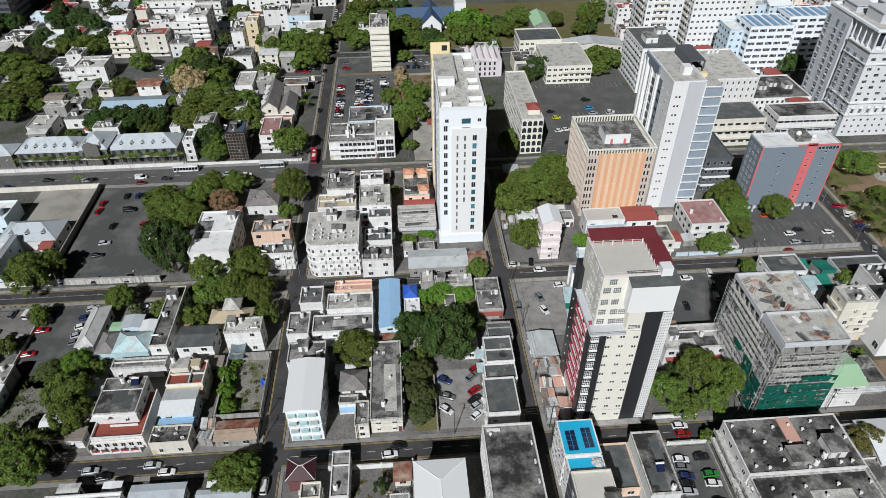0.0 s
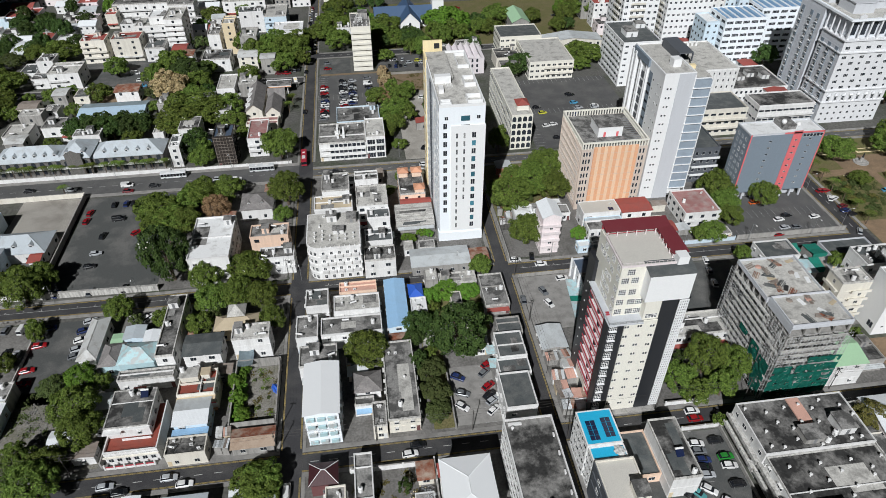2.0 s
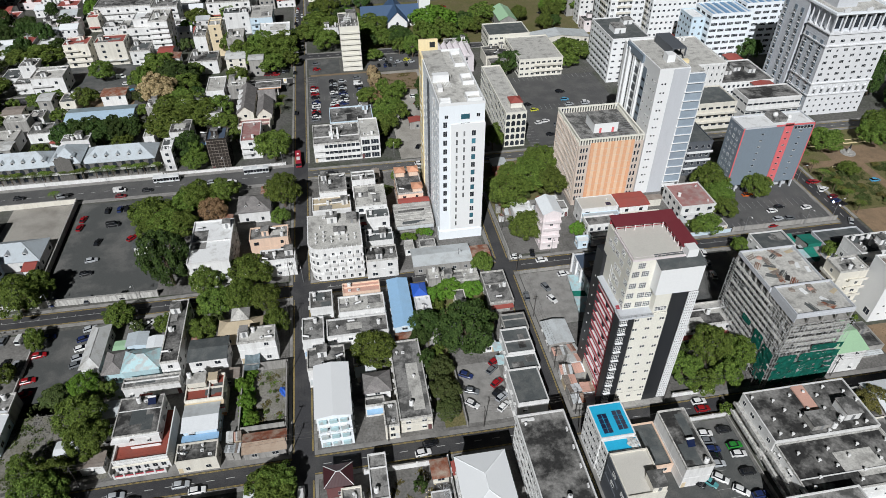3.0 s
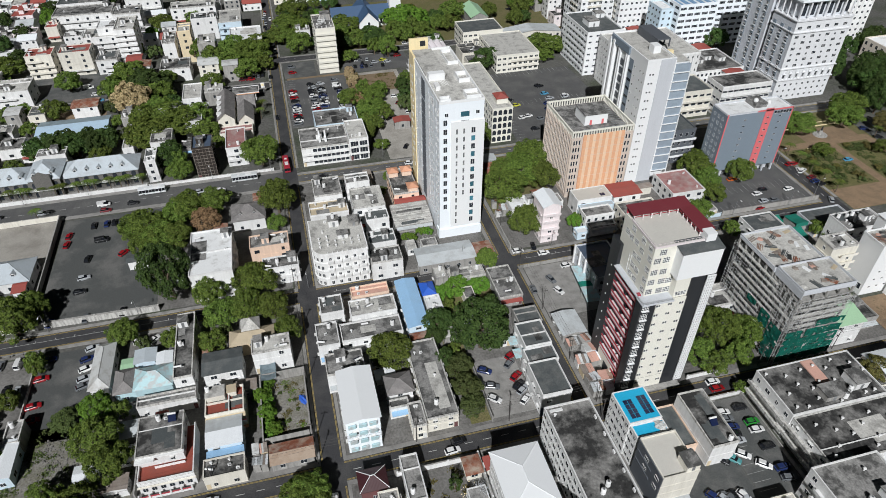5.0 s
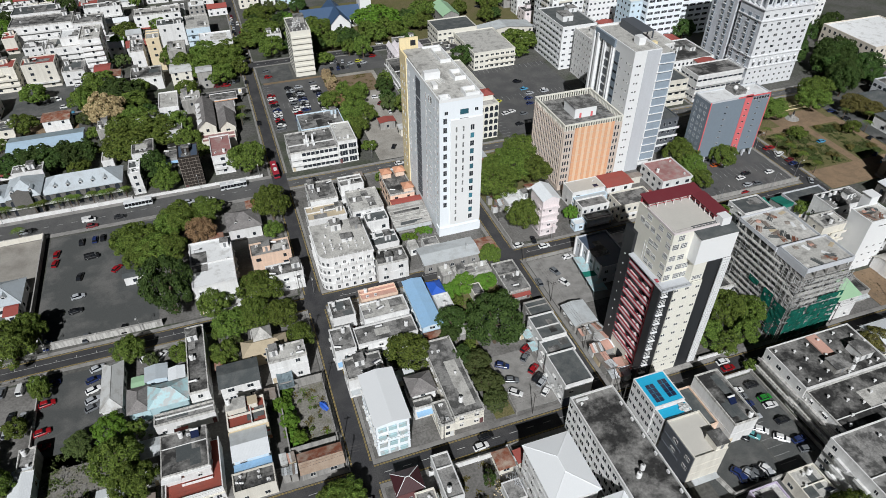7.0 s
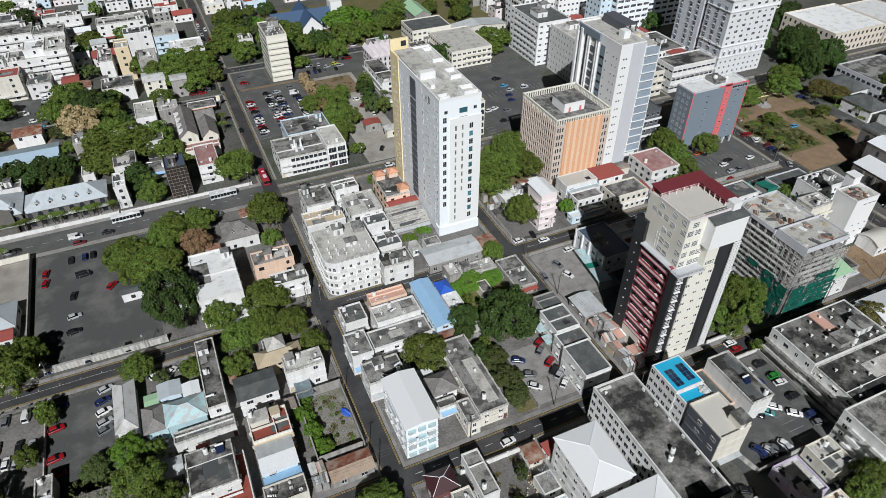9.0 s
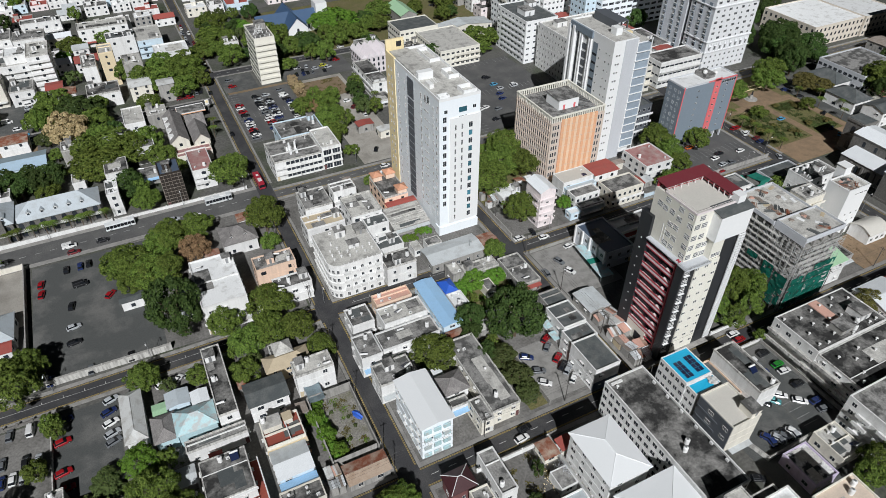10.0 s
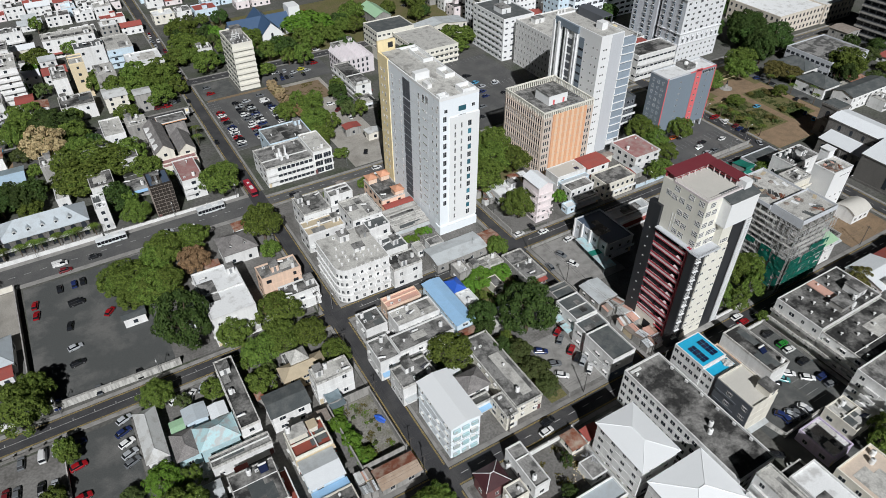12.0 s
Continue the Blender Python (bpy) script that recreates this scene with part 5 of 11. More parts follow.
# ---- grey block with the red stripe ----
def grey_block():
    x0, y0, x1, y1, h = 130.4, 198.6, 160.0, 208.5, 29.6
    ob = thing("grey_block", (x0 + x1) / 2, (y0 + y1) / 2, 0, 0, "blue-grey office block with a red vertical stripe and red edges", "office")
    a = rel(ob, x0, y0, x1, y1)
    bm = bmesh.new()
    add_box(bm, a[0], a[1], 3.6, a[2], a[3], h - 0.6)
    part("wall", bm, WALL["grey"], ob)
    bm = bmesh.new()
    strip(bm, "S", *a, 17.0, 20.6, 3.6, h + 0.6, 0.15)
    strip(bm, "S", *a, 0, 0.5, 3.6, h, 0.15)
    strip(bm, "S", *a, 29.2, 29.6, 3.6, h, 0.15)
    strip(bm, "S", *a, 13.4, 29.6, h - 0.5, h + 0.1, 0.15)
    part("red_stripe", bm, WALL["red"], ob, "coral red facade stripe")
    for z in spread(6.5, 26.0, 8):
        for u in (8.6, 18.8, 24.6):
            piece("window", window_mesh(1.1, 0.6, "small"), ob, wall_pose("S", *a, u, z) @ pose(0, -0.16 if u == 18.8 else 0, 0))
        for u in (2.2, 5.0, 7.6):
            piece("window", window_mesh(1.2, 1.4, "pale"), ob, wall_pose("W", *a, u, z))
    for k in range(6):
        piece("window", window_mesh(1.2, 1.2, "small"), ob, wall_pose("S", *a, 21.8 + 1.35 * k, h - 2.2))
    bm = bmesh.new()
    for k in range(8):
        add_box(bm, a[0] + 0.3 + 4.1 * k, a[1] + 0.3, 0, a[0] + 0.9 + 4.1 * k, a[1] + 0.9, 3.6)
    add_box(bm, a[0] + 1, a[1] + 2.5, 0, a[2] - 1, a[3] - 0.5, 3.6)
    part("undercroft", bm, WALL["lgrey"], ob)
    bm = bmesh.new()
    add_parapet(bm, *a, h - 0.6, h, 0.3, 0.04)
    part("parapet", bm, WALL["lgrey"], ob)
    bm = bmesh.new()
    add_box(bm, a[0] + 0.3, a[1] + 0.3, h - 0.6, a[2] - 0.3, a[3] - 0.3, h - 0.45)
    part("roof", bm, ROOF["white"], ob, "white painted roof")
    bm = bmesh.new()
    add_box(bm, a[0] + 14, a[1] + 3, h - 0.45, a[0] + 19.5, a[3] - 0.5, h + 1.4)
    part("roof_plant_room", bm, ROOF["grey"], ob)
    for x in (15.2, 21.5):
        bm = bmesh.new()
        bmesh.ops.create_icosphere(bm, subdivisions=2, radius=1.0, matrix=Matrix.Translation((a[0] + x, a[1] + 5, h + (2.0 if x < 20 else 0.5))))
        part("dome_tank", bm, PLASTIC, ob, "round pale water tank")
    return ob


grey_block()
RECTS.append((130, 198, 161, 209))


# ---- concrete frame under scaffolding ----
def frame_block(x0, y0, x1, y1, h, floors, label, faces):
    ob = thing("unfinished_block", (x0 + x1) / 2, (y0 + y1) / 2, 0, 0, label, "building")
    a = rel(ob, x0, y0, x1, y1)
    st = h / floors
    bm = bmesh.new()
    add_box(bm, a[0] + 4.2, a[1] + 3.6, 0, a[2] - 0.3, a[3] - 0.3, h - 1.2)
    part("core_wall", bm, WALL["conc"], ob)
    for f in range(1, floors + 1):
        bm = bmesh.new()
        add_box(bm, a[0], a[1], f * st - 0.45, a[2], a[3], f * st)
        part("floor_slab", bm, WALL["conc"] if f < floors else ROOF["lgrey"], ob)
    for x in spread(a[0], a[2] - 0.5, 5):
        bm = bmesh.new()
        add_box(bm, x, a[1], 0, x + 0.5, a[1] + 0.5, h - 0.46)
        part("pillar", bm, WALL["conc"], ob)
    for y in spread(a[1] + 3, a[3] - 0.5, 5):
        bm = bmesh.new()
        add_box(bm, a[0], y, 0, a[0] + 0.5, y + 0.5, h - 0.46)
        part("pillar", bm, WALL["conc"], ob)
    bm = bmesh.new()
    add_parapet(bm, *a, h, h + 0.7, 0.25, 0.0)
    part("parapet", bm, WALL["lgrey"], ob, "raw pale concrete upstand")
    bm = bmesh.new()
    add_box(bm, a[0] - 0.06, a[1] - 0.06, h - 2.4 if "P" in faces else h - 0.6, a[0] + 0.1, a[3], h)
    add_box(bm, a[0], a[1] - 0.06, h - 1.0, a[2], a[1] + 0.1, h)
    part("edge_beam", bm, WALL["lgrey"], ob)
    return ob


RECTS.append((90.5, 104, 111, 134))
frame_block(93.0, 105.6, 110.2, 116.8, 28.0, 8, "raw concrete building frame wrapped in scaffolding", "P")
frame_block(92.4, 117.0, 109.6, 133.4, 27.2, 8, "rear half of the raw concrete building frame", "")


def scaffold(name, axis, c, lo, hi, h, bays, lifts, net=()):
    """A tube scaffold in front of one face; axis: the way it runs; c: the plane nearest the wall."""
    ob = thing(name, 0, 0, 0, 0, "grey tube scaffold with planks and torn green netting", "scaffold")
    deep = 1.1
    us = spread(lo, hi, bays)
    zs = spread(2.0, h, lifts)
    P = (lambda u, d, z: (u, c - d, z)) if axis == "x" else (lambda u, d, z: (c - d, u, z))
    for u in us:
        bm = bmesh.new()
        for d in (0.1, deep):
            add_tube(bm, P(u, d, 0), P(u, d, h + 1), 0.045, n=5)
        part("standard", bm, TUBE, ob)
    bm = bmesh.new()
    for z in zs:
        for d in (0.1, deep):
            add_tube(bm, P(lo, d, z), P(hi, d, z), 0.04, n=4)
            add_tube(bm, P(lo, d, z + 1), P(hi, d, z + 1), 0.035, n=4)
        for u in us:
            add_tube(bm, P(u, 0, z), P(u, deep + 0.3, z), 0.04, n=4)
    tagged(part("ledger", bm, TUBE, ob), kind="stuff")
    bm = bmesh.new()
    for i in range(len(us) - 1):
        for j in range(len(zs) - 1):
            if (i * 2 + j) % 5 == 0:
                add_tube(bm, P(us[i], deep, zs[j]), P(us[i + 1], deep, zs[j + 1]), 0.04, n=4)
    tagged(part("brace", bm, TUBE, ob), kind="stuff")
    rng = random.Random(5)
    for z in zs:
        bm = bmesh.new()
        cut = rng.uniform(0, (hi - lo) * 0.35)
        p, q = P(lo + cut, 0.2, z + 0.05), P(hi - rng.uniform(0, (hi - lo) * 0.3), deep - 0.1, z + 0.1)
        add_box(bm, min(p[0], q[0]), min(p[1], q[1]), p[2], max(p[0], q[0]), max(p[1], q[1]), q[2])
        part("plank", bm, ROOF["lgrey"], ob)
    for u0, u1, z0, z1 in net:
        bm = bmesh.new()
        nu, nz = max(3, int((u1 - u0) / 0.8)), max(3, int((z1 - z0) / 0.8))
        grid = [[bm.verts.new(P(u0 + (u1 - u0) * i / nu, deep + 0.12 + 0.35 * noise.noise(Vector((i * 0.6, j * 0.6, u0))), z0 + (z1 - z0) * j / nz + 0.3 * noise.noise(Vector((i * 0.5, 3, j * 0.1))))) for j in range(nz + 1)] for i in range(nu + 1)]
        for i in range(nu):
            for j in range(nz):
                if rng.random() < 0.96:
                    bm.faces.new((grid[i][j], grid[i + 1][j], grid[i + 1][j + 1], grid[i][j + 1]))
        bmesh.ops.solidify(bm, geom=bm.faces[:], thickness=0.03)
        part("net", bm, NET, ob, "green debris netting")
    return ob


scaffold("scaffold", "x", 105.4, 92.0, 110.6, 24, 10, 11, [(92.0, 97.5, 1.5, 14.0), (97.5, 110.6, 1.5, 6.8), (97.5, 110.6, 7.0, 10.6), (98.5, 110.6, 10.9, 13.8), (101.0, 110.6, 14.6, 16.8)])
scaffold("scaffold", "y", 92.0, 105.0, 133.0, 25, 14, 12, [(105.0, 110.0, 1.5, 14.0), (110.5, 114.5, 10.0, 15.0), (117.0, 121.0, 13.0, 15.0)])


def rubble(x0, y0, x1, y1, z, n, seed):
    """Builders' planks, sheets and debris lying on a slab."""
    rng = random.Random(seed)
    for k in range(n):
        ob = thing(rng.choice(("timber_plank", "timber_plank", "formwork_sheet", "debris_mound")), rng.uniform(x0, x1), rng.uniform(y0, y1), z, rng.uniform(0, 180), "weathered builders' material lying on the bare slab", "debris", "building debris")
        bm = bmesh.new()
        if ob.name.startswith("timber"):
            for j in range(5):
                y = -0.8 + 0.35 * j + rng.uniform(-0.1, 0.1)
                add_box(bm, -1.6 + rng.uniform(-0.4, 0.4), y, 0.0, 1.6 + rng.uniform(-0.4, 0.4), y + 0.2, 0.08 + 0.05 * j)
            part("plank", bm, rng.choice((ROOF["rust"], ROOF["oldtin"], ROOF["dgrey"])), ob)
        elif ob.name.startswith("form"):
            add_box(bm, -1.2, -0.6, 0.0, 1.2, 0.6, 0.06)
            add_box(bm, -0.9, -0.5, 0.06, 1.3, 0.5, 0.12)
            part("sheet", bm, rng.choice((ROOF["dark"], ROOF["tan"], ROOF["white"])), ob)
        else:
            bmesh.ops.create_icosphere(bm, subdivisions=2, radius=0.9)
            for v in bm.verts:
                v.co *= 1 + 0.4 * noise.noise(v.co * 2 + Vector((k, 0, 0)))
                v.co.z = max(v.co.z * 0.35, 0)
            part("mound", bm, rng.choice((ROOF["pink"], ROOF["lgrey"], ROOF["oldtin"])), ob)


rubble(94.5, 107.5, 108.8, 115.5, 28.0, 12, 3)
rubble(94.0, 118.5, 108.2, 132.0, 27.2, 20, 4)


# ---- tall grey tower by the park ----
def grey_tower():
    x0, y0, x1, y1, h = 199.8, 254.0, 230.6, 291.0, 49.0
    ob = thing("grey_tower", (x0 + x1) / 2, (y0 + y1) / 2, 0, 0, "tall pale grey tower with small square windows and columned crown", "tower")
    a = rel(ob, x0, y0, x1, y1)
    mid = 40.4
    for name, box in (("front_wing", (a[0], a[1], 0, a[2], a[1] + 16.6, mid)), ("link", (a[0] + 1.6, a[1] + 16.6, 0, a[2], a[1] + 18.8, mid)),
                      ("rear_wing", (a[0], a[1] + 18.8, 0, a[2], a[3], h - 0.6)), ("crown_storey", (a[0] + 2.6, a[1] + 2.6, mid, a[2] - 2.6, a[1] + 18.8, h - 0.6))):
        bm = bmesh.new()
        add_box(bm, *box)
        part(name, bm, WALL["towergrey"], ob)
    bm = bmesh.new()
    add_box(bm, a[0] + 1.5, a[1] + 16.7, 2, a[0] + 1.65, a[1] + 18.7, mid)
    part("dark_recess", bm, WALL["black"], ob, "dark vertical slot in the flank")
    bm = bmesh.new()
    strip(bm, "S", *a, 0, a[2] - a[0], 0, mid, 0.12)
    part("front_wall", bm, WALL["towerpale"], ob)
    for z, y in ((10.6, a[1] + 16.6), (16.4, a[1] + 16.6), (34.4, a[1] + 16.6), (mid - 0.4, a[1] + 16.6)):
        bm = bmesh.new()
        add_box(bm, a[0] - 0.5, a[1] - 0.7, z, a[2] + 0.5, y, z + 0.5)
        part("cornice", bm, WALL["towerpale"], ob)
    for k in range(7):
        bm = bmesh.new()
        x = a[0] + 1.2 + 4.7 * k
        add_tube(bm, (x, a[1] + 0.7, mid), (x, a[1] + 0.7, h - 0.4), 0.36, n=8)
        add_box(bm, x - 0.55, a[1] + 0.2, mid, x + 0.55, a[1] + 1.2, mid + 0.5)
        part("crown_column", bm, WALL["towerpale"], ob)
    for k in range(4):
        bm = bmesh.new()
        y = a[1] + 4.4 + 3.9 * k
        add_tube(bm, (a[0] + 0.7, y, mid), (a[0] + 0.7, y, h - 0.4), 0.36, n=8)
        part("crown_column", bm, WALL["towerpale"], ob)
    for k in range(6):
        bm = bmesh.new()
        add_box(bm, a[0] + 2.6 + 4.7 * k, a[1] + 2.5, mid + 1.2, a[0] + 5.4 + 4.7 * k, a[1] + 2.62, h - 2.0)
        part("crown_window", bm, GLASS, ob)
    bm = bmesh.new()
    add_parapet(bm, a[0], a[1] + 0.2, a[2], a[3], h - 0.4, h + 0.5, 1.1, 0.3)
    part("crown", bm, WALL["icewhite"], ob, "pale moulded crown cornice")
    bm = bmesh.new()
    add_box(bm, a[0] + 1.1, a[1] + 1.3, h - 0.6, a[2] - 1.1, a[3] - 1.1, h - 0.35)
    part("roof", bm, ROOF["lgrey"], ob)
    for x0r, y0r, x1r, y1r, z in ((6, 9, 16, 20, 4.2), (17, 14, 27, 30, 3.0), (4, 24, 12, 34, 2.4)):
        bm = bmesh.new()
        add_rings(bm, a[0] + x0r, a[1] + y0r, a[0] + x1r, a[1] + y1r, [(h - 0.4, 0), (h + z, 0), (h + z, 0.4), (h + z + 0.4, 0.4)])
        part("roof_room", bm, WALL["lgrey"], ob)
    for x in (a[0] + 3, a[0] + 14, a[2] - 6):
        bm = bmesh.new()
        add_box(bm, x, a[1] - 0.1, h + 0.5, x + 3.0, a[1] + 0.7, h + 1.9)
        add_poly(bm, [(x - 0.3, a[1] - 0.12, h + 1.9), (x + 3.3, a[1] - 0.12, h + 1.9), (x + 1.5, a[1] - 0.12, h + 2.8)])
        part("gable", bm, WALL["towerpale"], ob)
    small, tall, flat = window_mesh(1.0, 1.0, "small"), window_mesh(1.3, 2.2, "plain"), window_mesh(2.1, 1.3, "wide")
    for z in (1.6, 4.6, 7.6):
        for k in range(9):
            piece("window", small, ob, wall_pose("S", *a, 2.2 + 3.3 * k, z) @ pose(0, -0.12, 0))
    for k in range(8):
        piece("window", tall, ob, wall_pose("S", *a, 2.6 + 3.7 * k, 11.6) @ pose(0, -0.12, 0))
        bm = bmesh.new()
        u = 1.6 + 3.7 * k
        strip(bm, "S", *a, u, u + 2.0, 13.9, 14.2, 0.8)
        for dx in (0.0, 1.75):
            strip(bm, "S", *a, u + dx, u + dx + 0.25, 11.2, 15.4, 0.5)
        part("window_surround", bm, WALL["towerpale"], ob, "white moulded window surround")
    for f in range(6):
        for k in range(7):
            me = flat if (k + f) % 2 else small
            piece("window", me, ob, wall_pose("S", *a, 2.6 + 4.25 * k, 17.6 + 2.85 * f) @ pose(0, -0.12, 0))
    for k in range(6):
        piece("window", flat, ob, wall_pose("S", *a, 2.6 + 5.0 * k, 36.2) @ pose(0, -0.12, 0))
    span = a[3] - a[1]
    for u0, ztop in ((2.6, 44.5), (9.6, 44.5), (14.6, 44.5), (23.0, 36.5), (28.4, 36.5), (33.8, 36.5)):
        bm = bmesh.new()
        strip(bm, "W", *a, u0 - 1.0, u0 + 1.0, 2, ztop, 0.18)
        part("window_bay", bm, WALL["grey"], ob, "darker grey vertical window band")
        for f in range(int((ztop - 3) / 2.9)):
            piece("window", window_mesh(1.5, 1.4, "plain"), ob, wall_pose("W", *a, u0, 3.2 + 2.9 * f) @ pose(0, -0.18, 0))
            bm = bmesh.new()
            strip(bm, "W", *a, u0 - 0.9, u0 + 0.9, 2.75 + 2.9 * f, 3.1 + 2.9 * f, 0.5)
            part("sill", bm, WALL["towerpale"], ob, "pale projecting window sill")
    for f in range(13):
        bm = bmesh.new()
        strip(bm, "W", *a, 0, 18.0, 4.6 + 2.9 * f, 4.75 + 2.9 * f, 0.06)
        if 4.6 + 2.9 * f < mid:
            strip(bm, "W", *a, 20.5, span, 4.6 + 2.9 * f, 4.75 + 2.9 * f, 0.06)
        part("facade_joint", bm, WALL["lgrey"], ob)
    return ob


grey_tower()
RECTS.append((199, 253, 231, 292))


def office_block(name, x0, y0, x1, y1, h, wall, roof, floors, label, band="S", w=1.2, wh=1.4, step=2.4, kind="small", par=0.7):
    """A larger block with regular windows and a plain roof."""
    RECTS.append((x0, y0, x1, y1))
    ob = thing(name, (x0 + x1) / 2, (y0 + y1) / 2, 0, 0, label, "building")
    a = rel(ob, x0, y0, x1, y1)
    bm = bmesh.new()
    body_wall(bm, *a, h - par, floors)
    part("wall", bm, WALL[wall], ob)
    bm = bmesh.new()
    add_box(bm, a[0] + 0.3, a[1] + 0.3, h - par, a[2] - 0.3, a[3] - 0.3, h - par + 0.14)
    part("roof", bm, ROOF[roof], ob, ROOF[roof].name)
    bm = bmesh.new()
    add_parapet(bm, *a, h - par, h, 0.3)
    part("parapet", bm, WALL[wall], ob)
    st = (h - par) / floors
    far = y0 > 295 or x0 > 200
    bm = bmesh.new()
    for face in band:
        span = (a[2] - a[0]) if face in "SN" else (a[3] - a[1])
        n = max(1, int(span / step))
        for f in range(floors):
            for k in range(n):
                z, u = f * st + (st - wh) * 0.55, span * (k + 0.5) / n
                if far:
                    panes = max(1, round(w / 0.75))
                    for p in range(panes):
                        left = u - w / 2 + w * p / panes
                        strip(bm, face, *a, left + 0.06, left + w / panes - 0.06, z, z + wh, 0.07)
                else:
                    piece("window", window_mesh(w, wh, kind), ob, wall_pose(face, *a, u, z))
    if far:
        tagged(part("far_window", bm, GLASS, ob), kind="stuff")
    else:
        bm.free()
    return ob


def balcony_rows(ob, x0, y0, x1, y1, floors, st, face="S", deep=1.2, mat="white"):
    """A slab and a solid rail on every floor."""
    a = rel(ob, x0, y0, x1, y1)
    for f in range(1, floors):
        bm = bmesh.new()
        z = f * st
        if face == "S":
            add_box(bm, a[0], a[1] - deep, z - 0.15, a[2], a[1], z)
            add_box(bm, a[0], a[1] - deep, z, a[2], a[1] - deep + 0.12, z + 0.9)
        else:
            add_box(bm, a[0] - deep, a[1], z - 0.15, a[0], a[3], z)
            add_box(bm, a[0] - deep, a[1], z, a[0] - deep + 0.12, a[3], z + 0.9)
        part("balcony", bm, WALL[mat], ob)


# near row along the front road
b = office_block("office", 16.2, 60.2, 28.7, 98.4, 13.0, "white", "dark", 4, "long white office with a mould-blackened flat roof", "WSE", 1.5, 1.5, 2.3, "plain")
put(TANK, 22.5, 74.5, 12.5, 0)
put(TANK, 20.6, 73.0, 12.5, 0)
put(VENT, 18.0, 95.5, 12.5)
for k in range(6):
    put(AC, 27.7, 66.5 + 5.2 * k, 12.5, 90)
solid("roof_upstand", WALL["white"], [(17.2, 96.6, 12.45, 20.6, 97.3, 12.95)], "low whitewashed upstand on the black roof", "upstand")
hip_house("house", -1.4, 73.2, 11.2, 90.0, 13.0, "white", "whitesheet", 4, "four-storey white house under a white hipped roof", pitch=0.095)
hip_house("house", -2.0, 55.6, 15.8, 71.4, 13.0, "white", "whitesheet", 4, "white house under a broad white hipped roof", pitch=0.095)
office_block("office", 35.0, 88.2, 44.0, 98.2, 13.0, "white", "cyan", 4, "white office with a bright cyan painted roof", "WSE", 1.3, 1.4, 1.7, "plain", par=0.2)
office_block("office", 35.4, 84.6, 44.2, 88.1, 12.2, "white", "cyan", 4, "lower cyan-roofed step of the white office", "W", 1.1, 1.2, 1.7, "plain", par=0.2)
ob = thing("junk_mound", 42.6, 86.3, 12.14, 10, "grey tangle of scrap and sheeting on the roof step", "scrap")
bm = bmesh.new()
bmesh.ops.create_icosphere(bm, subdivisions=3, radius=1.0)
for v in bm.verts:
    k = 1 + 0.5 * noise.noise(v.co * 3.1)
    v.co = Vector((v.co.x * 1.3 * k, v.co.y * 1.5 * k, max(v.co.z, -0.02) * 0.8 * k))
part("mound", bm, ROOF["greymetal"], ob)


def solar_array(x, y, z, cols, rows, rz=0.0):
    ob = thing("solar_array", x, y, z, rz, "dark blue solar panels on a cyan roof", "solar panel", "solar arrays")
    for i in range(cols):
        for j in range(rows):
            bm = bmesh.new()
            add_box(bm, i * 1.25, j * 1.45, 0.12, i * 1.25 + 1.1, j * 1.45 + 1.3, 0.17)
            part("panel", bm, PANEL, ob)
    bm = bmesh.new()
    add_box(bm, 0, 0.2, 0, cols * 1.25, 0.28, 0.12)
    add_box(bm, 0, rows * 1.45 - 0.3, 0, cols * 1.25, rows * 1.45 - 0.22, 0.12)
    part("rail", bm, STEEL, ob)


solar_array(36.4, 89.4, 12.95, 2, 4)
solar_array(40.4, 89.9, 12.95, 2, 4)
def vented_house(x0, y0, x1, y1, h):
    """A long block whose blackened roof carries vents, with weathered balconies on its west side."""
    ob = flat_house("house", x0, y0, x1, y1, h, "white", "dark", 3, "long white house with a blackened flat roof and many vents", clutter=False, par=0.45)
    a = rel(ob, x0, y0, x1, y1)
    for z in (3.2, 6.4):
        bm = bmesh.new()
        add_box(bm, a[0] - 1.6, a[1], z - 0.25, a[0], a[3], z)
        add_box(bm, a[0] - 1.6, a[1], z, a[0] - 1.45, a[3], z + 0.8)
        part("balcony", bm, WALL["weathered"], ob, "weathered balcony")
    return h - 0.33


z = vented_house(78.4, 81.6, 107.6, 97.0, 10.4)
for i in range(7):
    for j in range(3):
        put(VENT, 80.8 + 4.1 * i + 1.1 * math.sin(5.1 * i + 2.3 * j), 83.4 + 5.2 * j + 1.2 * math.sin(3.7 * i + 4.1 * j), z)
stair_head(92.0, 85.2, z, 5.0, 4.2, 2.0, WALL["conc"])
stair_head(101.6, 87.0, z, 4.2, 5.0, 2.6, WALL["white"])
put(TANK, 95.6, 83.2, z)
put(TANK, 98.6, 85.0, z)
ob = thing("pink_roof_strip", 93.6, 91.0, z, 0, "salmon painted raised roof strip", "roof strip")
bm = bmesh.new()
add_box(bm, -1.7, -5.4, 0, 1.7, 5.6, 0.4)
part("strip", bm, ROOF["pink"], ob)
z = vented_house(78.8, 67.2, 107.4, 81.4, 9.4)
for i in range(7):
    put(VENT, 81.2 + 4.0 * i + 1.2 * math.sin(4.3 * i), 69.0 + 2.2 * (i % 3), z)
    put(VENT, 82.6 + 4.0 * i, 78.0 - 2.6 * (i % 2), z)
flat_house("house", 110.8, 74.0, 130.0, 96.6, 6.0, "cream", "grey", 1, "low cream house with grey roof")
ob = flat_house("apartment_block", 71.6, 46.0, 90.0, 66.8, 11.9, "white", "grey", 4, "white apartment block with stepped balconies")
